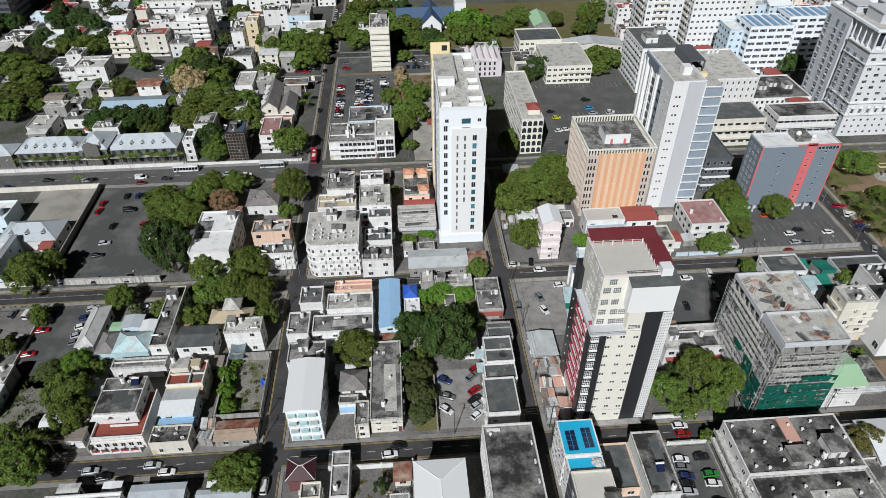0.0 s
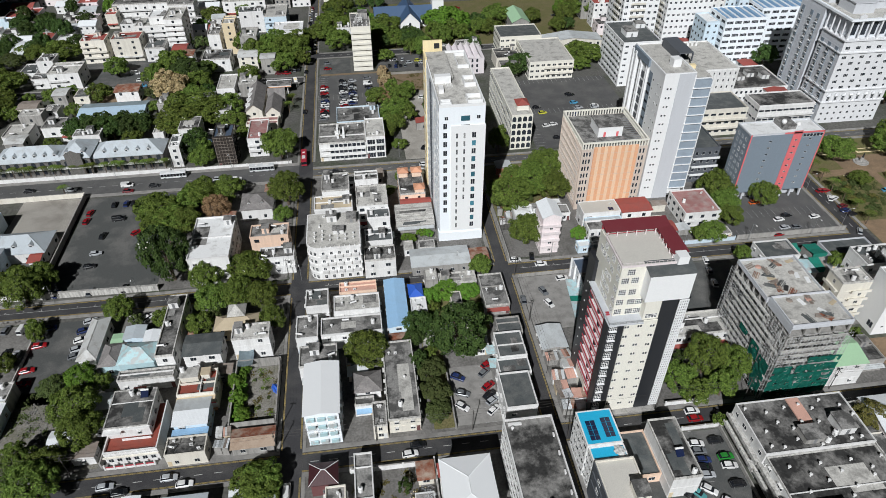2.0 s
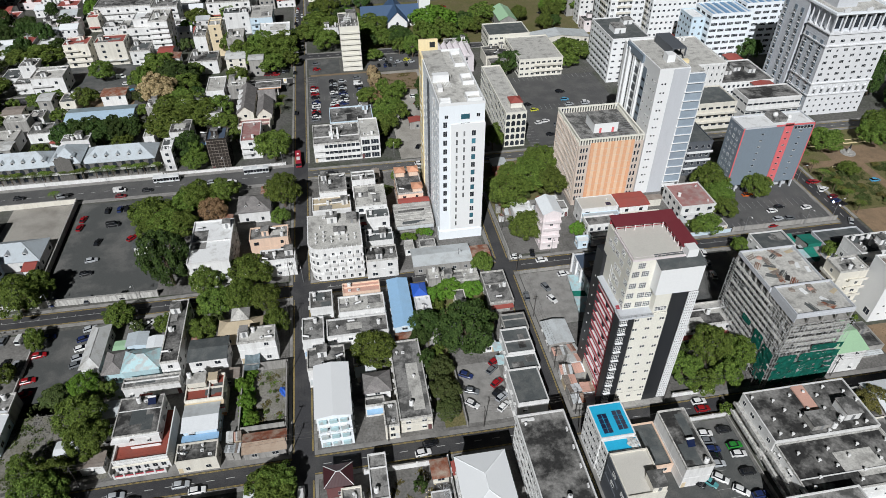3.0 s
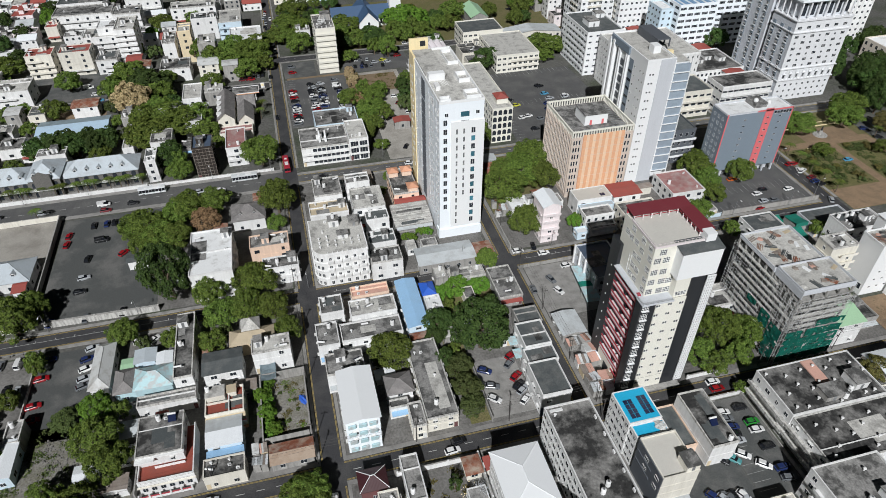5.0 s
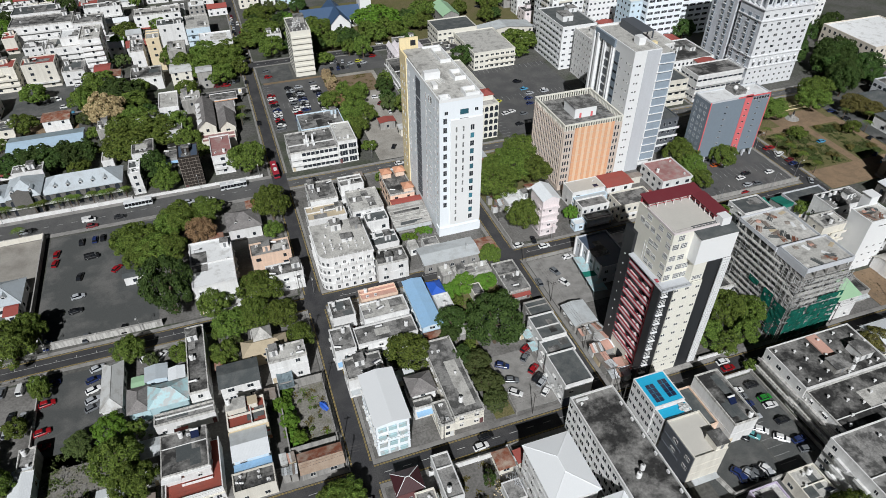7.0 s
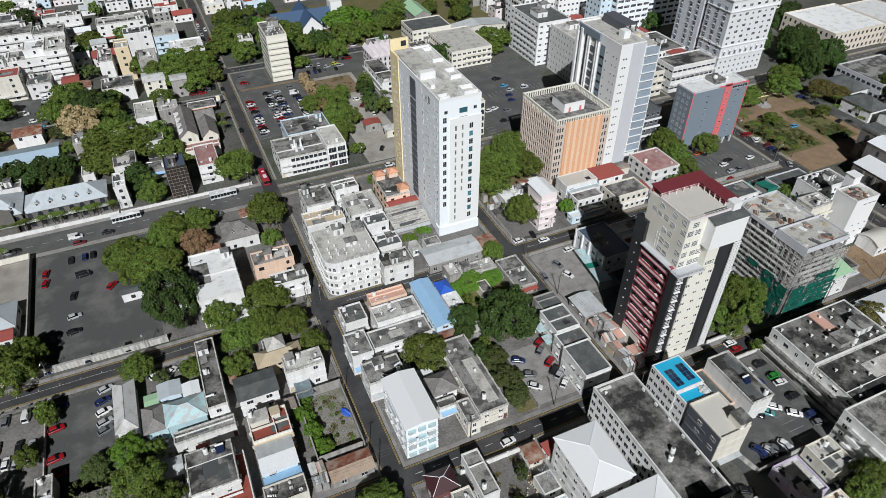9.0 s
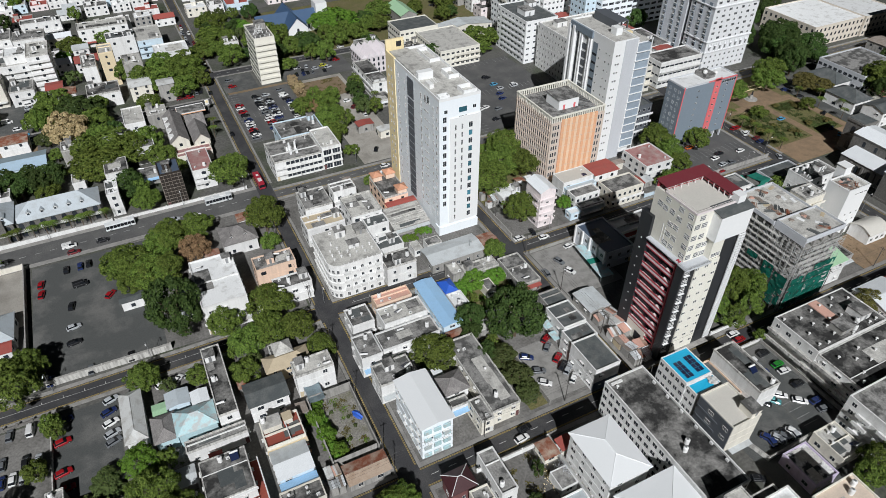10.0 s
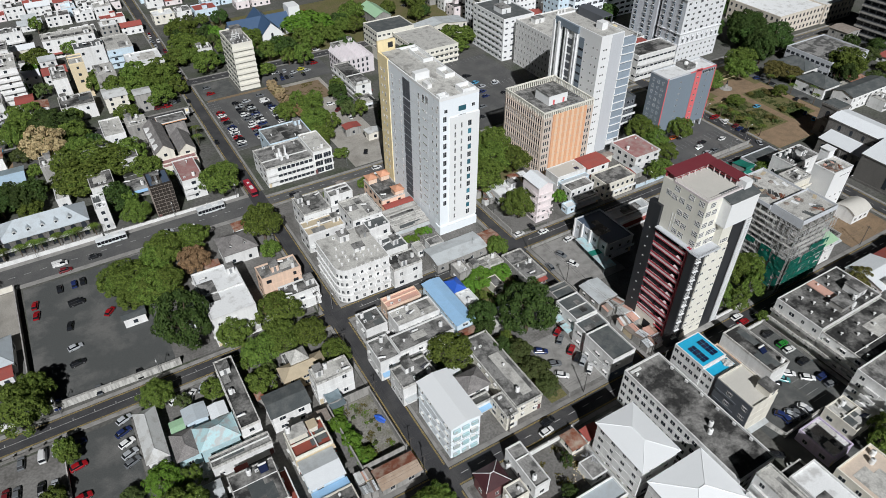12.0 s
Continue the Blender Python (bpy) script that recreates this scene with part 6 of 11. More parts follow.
for y0, y1 in ((47.0, 51.0), (53.0, 57.0), (59.0, 63.0)):
    balcony_rows(ob, 71.6, y0, 90.0, y1, 4, 2.9, "W", 1.5)
flat_house("house", 60.3, 56.5, 68.2, 65.6, 4.4, "cream", "lgrey", 1, "low cream house with a stained pale roof")
flat_house("shed", 48.2, 54.6, 56.2, 64.6, 4.2, "lilac", "mould", 1, "lilac painted shed with a mould-blackened white roof", clutter=False)
flat_house("apartment_block", 21.4, 34.0, 29.7, 53.5, 20.0, "white", "white", 6, "white apartment block with a mottled white roof", clutter=False)
flat_house("stair_wing", 21.0, 53.6, 28.2, 55.6, 18.6, "lgrey", "dark", 6, "grey stair wing with a dark roof", clutter=False)

flat_house("house", 35.4, 72.2, 44.8, 83.6, 13.5, "cream", "pale", 4, "cream four-storey house with a clean pale roof", faces="W", clutter=False)
stair_head(43.0, 74.4, 12.97, 3.4, 4.0, 2.4, WALL["cream"])
clad = solid("wall_cladding", WALL["dgrey"], [(35.1, 72.3, 0.0, 35.36, 83.5, 13.2), (34.9, 76.5, 6.2, 35.1, 83.0, 6.9), (34.9, 76.5, 9.6, 35.1, 83.0, 10.3)], "dark grey cladding on the flank of the cream house", "cladding")
for y, z in ((74.0, 10.4), (74.0, 7.0), (79.0, 10.9), (79.0, 7.4)):
    piece("window", window_mesh(1.6, 1.2, "wide"), clad, pose(35.08, y, z, 0, 0, -90))
flat_house("house", 36.2, 30.0, 49.0, 50.4, 15.4, "cream", "pinkscreed", 5, "tall cream house with a beige screeded roof", clutter=False)
put(TANK, 46.8, 48.4, 14.87)
put(TANK, 44.6, 47.2, 14.87)
ob = flat_house("apartment_block", 16.0, 40.0, 20.8, 58.0, 19.6, "white", "lgrey", 6, "white block with angular open balconies", clutter=False)
for y0, y1 in ((46.0, 51.0), (52.4, 57.4)):
    balcony_rows(ob, 16.0, y0, 20.8, y1, 6, 3.2, "W", 1.3)
flat_house("house", -24.5, 74.0, -3.4, 79.5, 4.5, "white", "paleblue", 1, "low house with pale roof and dormers", clutter=False)
# white houses along the left front
ob = flat_house("house", 54.4, 79.4, 61.8, 96.6, 8.5, "white", "dark", 2, "narrow white house with a blackened roof", faces="S", clutter=False)
put(TANK, 60.0, 80.6, 7.97)
put(HEATER, 58.6, 86.0, 7.97)
flat_house("house", 45.2, 84.0, 54.2, 97.0, 3.6, "peach", "dgrey", 1, "low garage with a dark deck and orange wall", clutter=False)

# behind the middle road
ob = office_block("shop_block", 65.4, 179.6, 77.0, 185.2, 6.4, "white", "grey", 2, "stepped shop block with grey roofs", "SW")
flat_house("shop_terrace", 65.8, 175.4, 76.6, 179.4, 3.6, "white", "dark", 1, "lower terrace of the shop block with a white parapet", clutter=False)
flat_house("shop", 60.4, 174.8, 65.2, 178.4, 3.2, "lblue", "white", 1, "small pale blue shop with a white roof", clutter=False)
ob = office_block("shop_block", 79.0, 174.6, 94.0, 183.6, 7.5, "cream", "grey", 2, "cream shop block with a weathered roof", "SW")
balcony_rows(ob, 79.0, 174.6, 94.0, 183.6, 2, 3.4)
ob = flat_house("house", 54.2, 146.0, 66.0, 163.8, 7.5, "lgrey", "bluegrey", 2, "pale house with fins and a dark blue roof", clutter=False)
for k in range(5):
    bm = bmesh.new()
    add_box(bm, -6.5, -8.7 + 4.2 * k, 0, -5.9, -8.2 + 4.2 * k, 8.1)
    part("fin", bm, WALL["white"], ob)
put(AC, 60.0, 153.0, 6.97, 20)
flat_house("long_shed", 66.4, 156.0, 88.0, 164.4, 4.4, "white", "metal", 1, "long low shed with a grey sheet roof", clutter=False)


def car_canopy():
    ob = thing("car_park_canopy", 49.0, 141.0, 0.02, -6, "turquoise and green sheet canopy on thin posts", "canopy")
    for k, mat in enumerate(("tealroof", "greenmetal", "tealroof")):
        bm = bmesh.new()
        y0, y1 = (0, 7.4, 10.0)[k], (7.35, 9.95, 18.0)[k]
        loft_x(bm, 0, 5.0, [(y0, 2.5), (y1, 2.5), (y1, 2.6), (y0, 2.6)])
        part("roof_sheet", bm, NET if k == 1 else ROOF[mat], ob)
    for x in (0.1, 4.8):
        for y in (0.2, 6.0, 12.0, 17.7):
            bm = bmesh.new()
            add_tube(bm, (x, y, 0), (x, y, 2.5), 0.06, n=6)
            part("post", bm, STEEL, ob)


car_canopy()


def peach_villa():
    ob = flat_house("villa", -0.6, 211.2, 9.2, 227.6, 7.0, "peach", "dark", 2, "peach villa with orange tiled roof edges")
    a = rel(ob, -0.6, 211.2, 9.2, 227.6)
    for x, y, z in ((a[2] - 2.2, a[1] + 2.0, 7.0), (a[0] + 2.2, a[3] - 2.2, 7.0), (a[2] - 2.2, a[3] - 2.2, 7.0)):
        bm = bmesh.new()
        add_box(bm, x - 1.8, y - 1.8, z - 0.6, x + 1.8, y + 1.8, z + 1.8)
        part("corner_room", bm, WALL["peach"], ob)
        bm = bmesh.new()
        add_hip(bm, x - 1.8, y - 1.8, x + 1.8, y + 1.8, z + 1.8, z + 3.0, 0.4)
        part("tiled_roof", bm, ROOF["tile"], ob, "orange tiled roof")
    bm = bmesh.new()
    loft_x(bm, a[0] - 0.3, a[2] + 0.3, [(a[1], 3.6), (a[1] - 2.2, 3.0), (a[1] - 2.2, 2.85), (a[1], 3.4)])
    part("porch_roof", bm, ROOF["tile"], ob)


peach_villa()


def town_house():
    x0, y0, x1, y1 = 46.5, 176.4, 53.5, 186.4
    ob = gable_house("town_house", x0, y0, x1, y1, 17.5, "pink", "whitemetal", 5, "narrow five-storey pink and white town house", "y", 0.45)
    balcony_rows(ob, x0 + 0.4, y0, x1 - 0.4, y1, 5, 3.1, "S", 1.0, "pink")
    balcony_rows(ob, x0, y0 + 0.4, x1, y0 + 4.0, 5, 3.1, "W", 0.7, "pink")


town_house()
ob = flat_house("office", -75.4, 252.4, -67.6, 262.8, 15.0, "brownglass", "bluegrey", 5, "dark glass office block with a blue-grey roof")


def shade_sail():
    ob = thing("shade_sail", -52.7, 136.8, 0, 0, "grey-blue shade sail stretched on four posts", "shade sail")
    bm = bmesh.new()
    n = 6
    g = [[bm.verts.new((-2.2 + 4.4 * i / n, -3.0 + 6.0 * j / n, 3.8 - 0.9 * math.sin(math.pi * i / n) * 0.5 - 0.9 * math.sin(math.pi * j / n) * 0.5)) for j in range(n + 1)] for i in range(n + 1)]
    for i in range(n):
        for j in range(n):
            bm.faces.new((g[i][j], g[i + 1][j], g[i + 1][j + 1], g[i][j + 1]))
    bmesh.ops.solidify(bm, geom=bm.faces[:], thickness=0.03)
    part("cloth", bm, ROOF["greybluemetal"], ob)
    for x in (-2.2, 2.2):
        for y in (-3.0, 3.0):
            bm = bmesh.new()
            add_tube(bm, (x, y, -0.1), (x, y, 3.85), 0.06, n=6)
            part("post", bm, STEEL, ob)


shade_sail()
tw = thing("roof_turret", -56.6, 154.6, 5.2, 0, "pyramid turret roof on a tan house", "turret")
bm = bmesh.new()
add_box(bm, -2.4, -2.4, 0, 2.4, 2.4, 1.4)
part("wall", bm, WALL["tanw"], tw)
bm = bmesh.new()
add_hip(bm, -2.4, -2.4, 2.4, 2.4, 1.4, 4.0, 0.4)
part("roof", bm, ROOF["lgrey"], tw)


def yard_roofs(x0, y0, x1, y1, cols, rows, seed):
    """Close-set lean-tos with patched sheet roofs, each one leaning its own way."""
    RECTS.append((x0, y0, x1, y1))
    rng = random.Random(seed)
    for i in range(cols):
        for j in range(rows):
            if rng.random() < 0.1:
                continue
            w, d = (x1 - x0) / cols, (y1 - y0) / rows
            cx, cy = x0 + w * (i + 0.5), y0 + d * (j + 0.5)
            w, d = w * rng.uniform(0.82, 1.04), d * rng.uniform(0.8, 1.04)
            h, tilt = rng.uniform(2.4, 3.6), rng.uniform(-0.5, 0.5)
            ob = thing("lean_to", cx, cy, 0, rng.uniform(-4, 4), "old lean-to with patched and rusted sheet roof", "shed", "lean-tos")
            bm = bmesh.new()
            add_box(bm, -w / 2 + 0.15, -d / 2 + 0.15, -0.1, w / 2 - 0.15, d / 2 - 0.15, h - abs(tilt) - 0.1)
            part("wall", bm, WALL[rng.choice(("conc", "conc", "white", "tanw"))], ob)
            n = rng.randint(2, 4)
            for k in range(n):
                bm = bmesh.new()
                u0, u1 = -w / 2 + w * k / n, -w / 2 + w * (k + 1) / n - 0.04
                z = rng.uniform(-0.08, 0.1)
                loft_x(bm, u0, u1, [(-d / 2, h - tilt + z), (d / 2 * rng.uniform(0.7, 1.05), h + tilt + z), (d / 2, h + tilt + z - 0.08), (-d / 2, h - tilt + z - 0.08)])
                part("roof_sheet", bm, ROOF[rng.choice(("metal", "greymetal", "rust", "oldtin", "oldtin", "pink", "whitemetal", "metal"))], ob)


yard_roofs(-58.2, 106.4, -54.2, 113.4, 2, 2, 8)
gable_house("workshop", -53.7, 105.8, -42.6, 111.9, 3.7, "conc", "tantin+rust", 1, "old workshop under a rusted and sun-bleached corrugated roof", "x")
hip_house("house", -95.0, 138.2, -88.6, 147.4, 5.2, "teal", "slate", 1, "old house wing under a mottled grey hipped roof")
gable_house("house", -90.2, 148.6, -84.2, 154.0, 5.0, "lblue", "paleblue", 1, "small pale blue house with a gabled tin roof", "y")
gable_house("house", -83.7, 146.6, -79.4, 151.2, 5.2, "white", "whitemetal", 1, "small white house wing with a white gabled roof", "y")
gable_house("shed", -94.0, 148.0, -90.6, 152.4, 3.6, "white", "greenmetal", 1, "lean-to shed with a pale green tin roof", "x", 0.08)
yard_roofs(35.4, 106.4, 43.4, 128.0, 2, 6, 3)
gable_house("shed", 35.2, 128.4, 43.0, 138.0, 4.2, "conc", "metal", 1, "old shed with a patched metal roof", "y")
flat_house("house", 120.5, 156.2, 133.3, 165.2, 6.5, "white", "dgrey", 2, "white house with a blackened roof behind the scaffold", clutter=False)
flat_house("workshop", 145.6, 154.0, 163.5, 164.6, 4.6, "lgrey", "dgrey", 1, "long low grey workshop with a dark flat roof", clutter=False)
ob = flat_house("house", 147.0, 143.0, 163.6, 152.5, 11.5, "white", "grey", 3, "pale grey house with ducts and tanks on its roof", step=2.6)
for k in range(5):
    put(TANK, 149.0 + 2.9 * k, 150.6 - 0.6 * (k % 2), 10.95)
    put(AC, 150.0 + 2.7 * k, 146.0 + 0.9 * (k % 3), 10.95, 90 * k)


def plain_block():
    x0, y0, x1, y1, h = 139.2, 123.4, 150.2, 131.8, 21.0
    RECTS.append((x0, y0, x1, y1))
    ob = thing("apartment_block", (x0 + x1) / 2, (y0 + y1) / 2, 0, 0, "plain white six-storey block with few tiny windows", "building")
    a = rel(ob, x0, y0, x1, y1)
    bm = bmesh.new()
    add_box(bm, a[0], a[1], -0.1, a[2], a[3], h - 0.6)
    part("wall", bm, WALL["purewhite"], ob)
    bm = bmesh.new()
    add_box(bm, a[0] + 0.25, a[1] + 0.25, h - 0.6, a[2] - 0.25, a[3] - 0.25, h - 0.5)
    part("roof", bm, ROOF["lgrey"], ob, "stained pale roof with rubble")
    bm = bmesh.new()
    add_parapet(bm, *a, h - 0.6, h, 0.25)
    part("parapet", bm, WALL["purewhite"], ob)
    for f in range(3):
        for k in range(3):
            piece("window", window_mesh(0.8, 0.6, "small"), ob, wall_pose("S", *a, 2.6 + 3.0 * k + 0.5 * f, 3.0 + 3.2 * f))
    for k in range(3):
        piece("window", window_mesh(1.7, 0.5, "plain"), ob, wall_pose("S", *a, 5.0 + 2.2 * k, 18.2))
    piece("window", window_mesh(2.2, 2.2, "plain"), ob, wall_pose("W", *a, 6.4, 2.0))
    bm = bmesh.new()
    add_box(bm, a[2] - 4.2, a[3] - 0.4, -0.1, a[2] - 0.6, a[3] + 3.2, h + 3.0)
    add_box(bm, a[2] - 4.5, a[3] - 0.7, h + 3.0, a[2] - 0.3, a[3] + 3.5, h + 3.25)
    part("lift_shaft", bm, WALL["purewhite"], ob)
    rubble(x0 + 1, y0 + 1, x1 - 4, y1 - 2, h - 0.5, 26, 9)


plain_block()


gable_house("house", 112.4, 106.2, 123.2, 119.0, 10.4, "white", "greenmetal", 3, "white three-storey house with a pale green metal roof", "x", 0.2)
flat_house("house", 123.6, 110.0, 133.0, 119.0, 5.0, "conc", "dark", 1, "low grey house with a dark flat roof")


def barrel_house():
    x0, y0, x1, y1, h = 148.2, 114.6, 158.4, 122.6, 4.4
    RECTS.append((x0, y0, x1, y1))
    ob = thing("house", (x0 + x1) / 2, (y0 + y1) / 2, 0, 0, "low white house under a pale curved roof", "building")
    a = rel(ob, x0, y0, x1, y1)
    bm = bmesh.new()
    body_wall(bm, *a, h, 1)
    part("wall", bm, WALL["white"], ob)
    bm = bmesh.new()
    prof = [(a[1] - 0.4 + (a[3] - a[1] + 0.8) * k / 10, h + 1.7 * math.sin(math.pi * k / 10)) for k in range(11)]
    loft_x(bm, a[0] - 0.3, a[2] + 0.3, prof + [(y, z - 0.15) for y, z in prof[::-1]])
    part("roof", bm, ROOF["pale"], ob, "pale curved screed roof")
    bm = bmesh.new()
    for x in (a[0], a[2]):
        add_poly(bm, [(x, y, z - 0.1) for y, z in prof] + [(x, a[3], h - 0.1), (x, a[1], h - 0.1)])
    part("end_wall", bm, WALL["white"], ob)
    for k in range(3):
        piece("window", window_mesh(1.4, 1.2, "plain"), ob, wall_pose("S", *a, 2.0 + 3.0 * k, 1.2))


barrel_house()
ob = flat_house("apartment_block", 128.0, 130.4, 138.0, 137.2, 17.0, "cream", "lgrey", 5, "slim cream five-storey block with side balconies", step=2.6)
balcony_rows(ob, 128.0, 130.8, 138.0, 136.8, 5, 3.27, "W", 1.4, "cream")
gable_house("shed", 130.0, 147.4, 134.8, 154.2, 6.2, "white", "tealroof", 1, "white shed with a pale turquoise metal roof", "y")
# dark balcony block and its neighbours
ob = office_block("office", 118.8, 214.0, 129.8, 238.0, 16.0, "dgrey", "dgrey", 4, "dark office with long white balcony rails", "S")
balcony_rows(ob, 118.8, 214.0, 129.8, 238.0, 4, 3.8, "W", 1.4, "purewhite")
balcony_rows(ob, 118.8, 214.0, 129.8, 238.0, 4, 3.8, "S", 1.4, "purewhite")
ob = office_block("office", 136.0, 249.5, 161.0, 266.5, 13.5, "cream", "dgrey", 3, "cream office with ribbon windows and dark roof", "SW", 2.4, 1.1, 3.2)
balcony_rows(ob, 136.0, 249.5, 161.0, 266.5, 3, 4.2, "S", 1.6, "cream")
ob = office_block("office", 166.0, 249.0, 193.0, 262.0, 14.0, "white", "dark", 3, "white office with ribbon windows and a dark roof", "SW", 2.6, 1.0, 3.0)
balcony_rows(ob, 166.0, 249.0, 193.0, 262.0, 3, 4.4, "S", 1.3, "white")
office_block("office", 166.0, 275.0, 196.0, 300.0, 10.0, "white", "dark", 3, "white low office with tanks on the roof", "SW")
for k in range(4):
    stair_head(170.0 + 6.5 * k, 290.0 - 3 * (k % 2), 9.44, 3.6, 4.5, 2.2, WALL["white"])

# hospital with blue ribbed roofs, white towers
ob = office_block("hospital", 181.0, 319.0, 204.0, 337.0, 28.0, "icewhite", "stripe", 8, "white hospital wing with a blue ribbed roof", "SW", 3.6, 1.35, 4.6, "plain")
ob = office_block("hospital", 204.5, 326.0, 250.0, 341.0, 30.0, "icewhite", "stripe", 9, "long white hospital wing with a blue ribbed roof", "SW", 3.6, 1.35, 4.6, "plain")
for x0, y0, x1, y1, z in ((181.0, 319.0, 204.0, 337.0, 28.0), (204.5, 326.0, 250.0, 341.0, 30.0)):
    rib = thing("ribbed_roof", x0, y0, z - 0.5, 0, "blue and white ribbed metal roof sheets", "roof")
    for k in range(int((x1 - x0) / 2.2)):
        bm = bmesh.new()
        add_box(bm, 0.4 + 2.2 * k, 0.4, 0, 1.5 + 2.2 * k, y1 - y0 - 0.4, 0.25)
        part("sheet", bm, ROOF["whitemetal" if k % 2 else "stripe"], rib)
ob = office_block("hospital", 173.0, 324.0, 180.6, 338.0, 25.0, "lblue", "white", 7, "pale blue hospital stair wing", "SW", 1.2, 1.2, 3.0)
ob = office_block("white_tower_block", 163.0, 352.0, 190.0, 376.0, 56.0, "purewhite", "lgrey", 16, "tall white tower block with small windows", "SW", 1.4, 1.1, 3.0)
balcony_rows(ob, 163.0, 356.0, 190.0, 366.0, 16, 3.45, "W", 1.0, "cream")
ob = office_block("white_tower_block", 132.0, 340.0, 152.0, 362.0, 52.0, "purewhite", "lgrey", 15, "tall cream tower block with balconies", "SW", 1.6, 1.2, 3.0)
balcony_rows(ob, 132.0, 344.0, 152.0, 352.0, 15, 3.4, "W", 1.0, "cream")
balcony_rows(ob, 136.0, 340.0, 144.0, 362.0, 15, 3.4, "S", 1.0, "cream")
ob = office_block("hotel_block", 121.0, 306.0, 141.0, 336.0, 23.5, "purewhite", "dgrey", 7, "white hotel block with ledges and dark roofs", "SW", 1.7, 0.8, 3.4)
balcony_rows(ob, 121.0, 308.0, 141.0, 330.0, 7, 3.2, "W", 0.5, "purewhite")
stair_head(128.0, 318.0, 22.9, 6.0, 8.0, 3.0, WALL["purewhite"])
stair_head(137.0, 328.0, 22.9, 5.0, 5.0, 2.4, WALL["purewhite"])
ob = office_block("hotel_block", 126.0, 268.0, 163.0, 302.0, 24.0, "white", "lgrey", 7, "pale rendered block with small paired windows and bare roof", "SW", 0.7, 1.3, 2.6)
for k in range(3):
    put(TANK, 151.0 + 2.2 * k, 298.0, 23.44)
stair_head(134.0, 294.0, 23.44, 6.0, 4.0, 2.6, WALL["white"])
office_block("tower_block", 254.0, 300.0, 290.0, 340.0, 60.0, "white", "lgrey", 18, "tall white tower block", "SW", 1.4, 1.2, 3.4)
ob = office_block("civic_building", 281.0, 251.0, 322.0, 288.0, 12.0, "sandstone", "white", 3, "long stone-coloured civic building with a white roof", "SW", 1.4, 1.8, 3.4, "plain")
ob = office_block("civic_building", 322.5, 250.0, 352.0, 284.0, 12.0, "sandstone", "white", 3, "stone-coloured civic wing with a white roof", "SW", 1.4, 1.8, 3.4, "plain")
ob = office_block("pillared_office", 255.0, 199.0, 287.0, 226.0, 9.0, "lgrey", "grey", 2, "low concrete building with a mottled flat roof", "SW", 2.0, 1.4, 3.0)
ob = office_block("dark_office", 318.0, 192.0, 345.0, 227.0, 36.0, "dgrey", "dgrey", 9, "dark office tower with open concrete floors", "SW", 3.4, 1.6, 4.0)
balcony_rows(ob, 318.0, 192.0, 345.0, 227.0, 9, 3.9, "W", 1.2, "conc")
ob = hip_house("house", 230.5, 184.6, 243.5, 201.6, 6.8, "white", "dgrey", 1, "long low colonial house with a grey roof")
ob = hip_house("house", 240.5, 203.4, 253.0, 221.0, 6.5, "white", "dgrey", 1, "low colonial house with white windows")
ob = gable_house("house", 231.0, 170.6, 262.0, 181.6, 9.0, "white", "dgrey", 2, "pedimented white house with a grey roof", "x", 0.3)
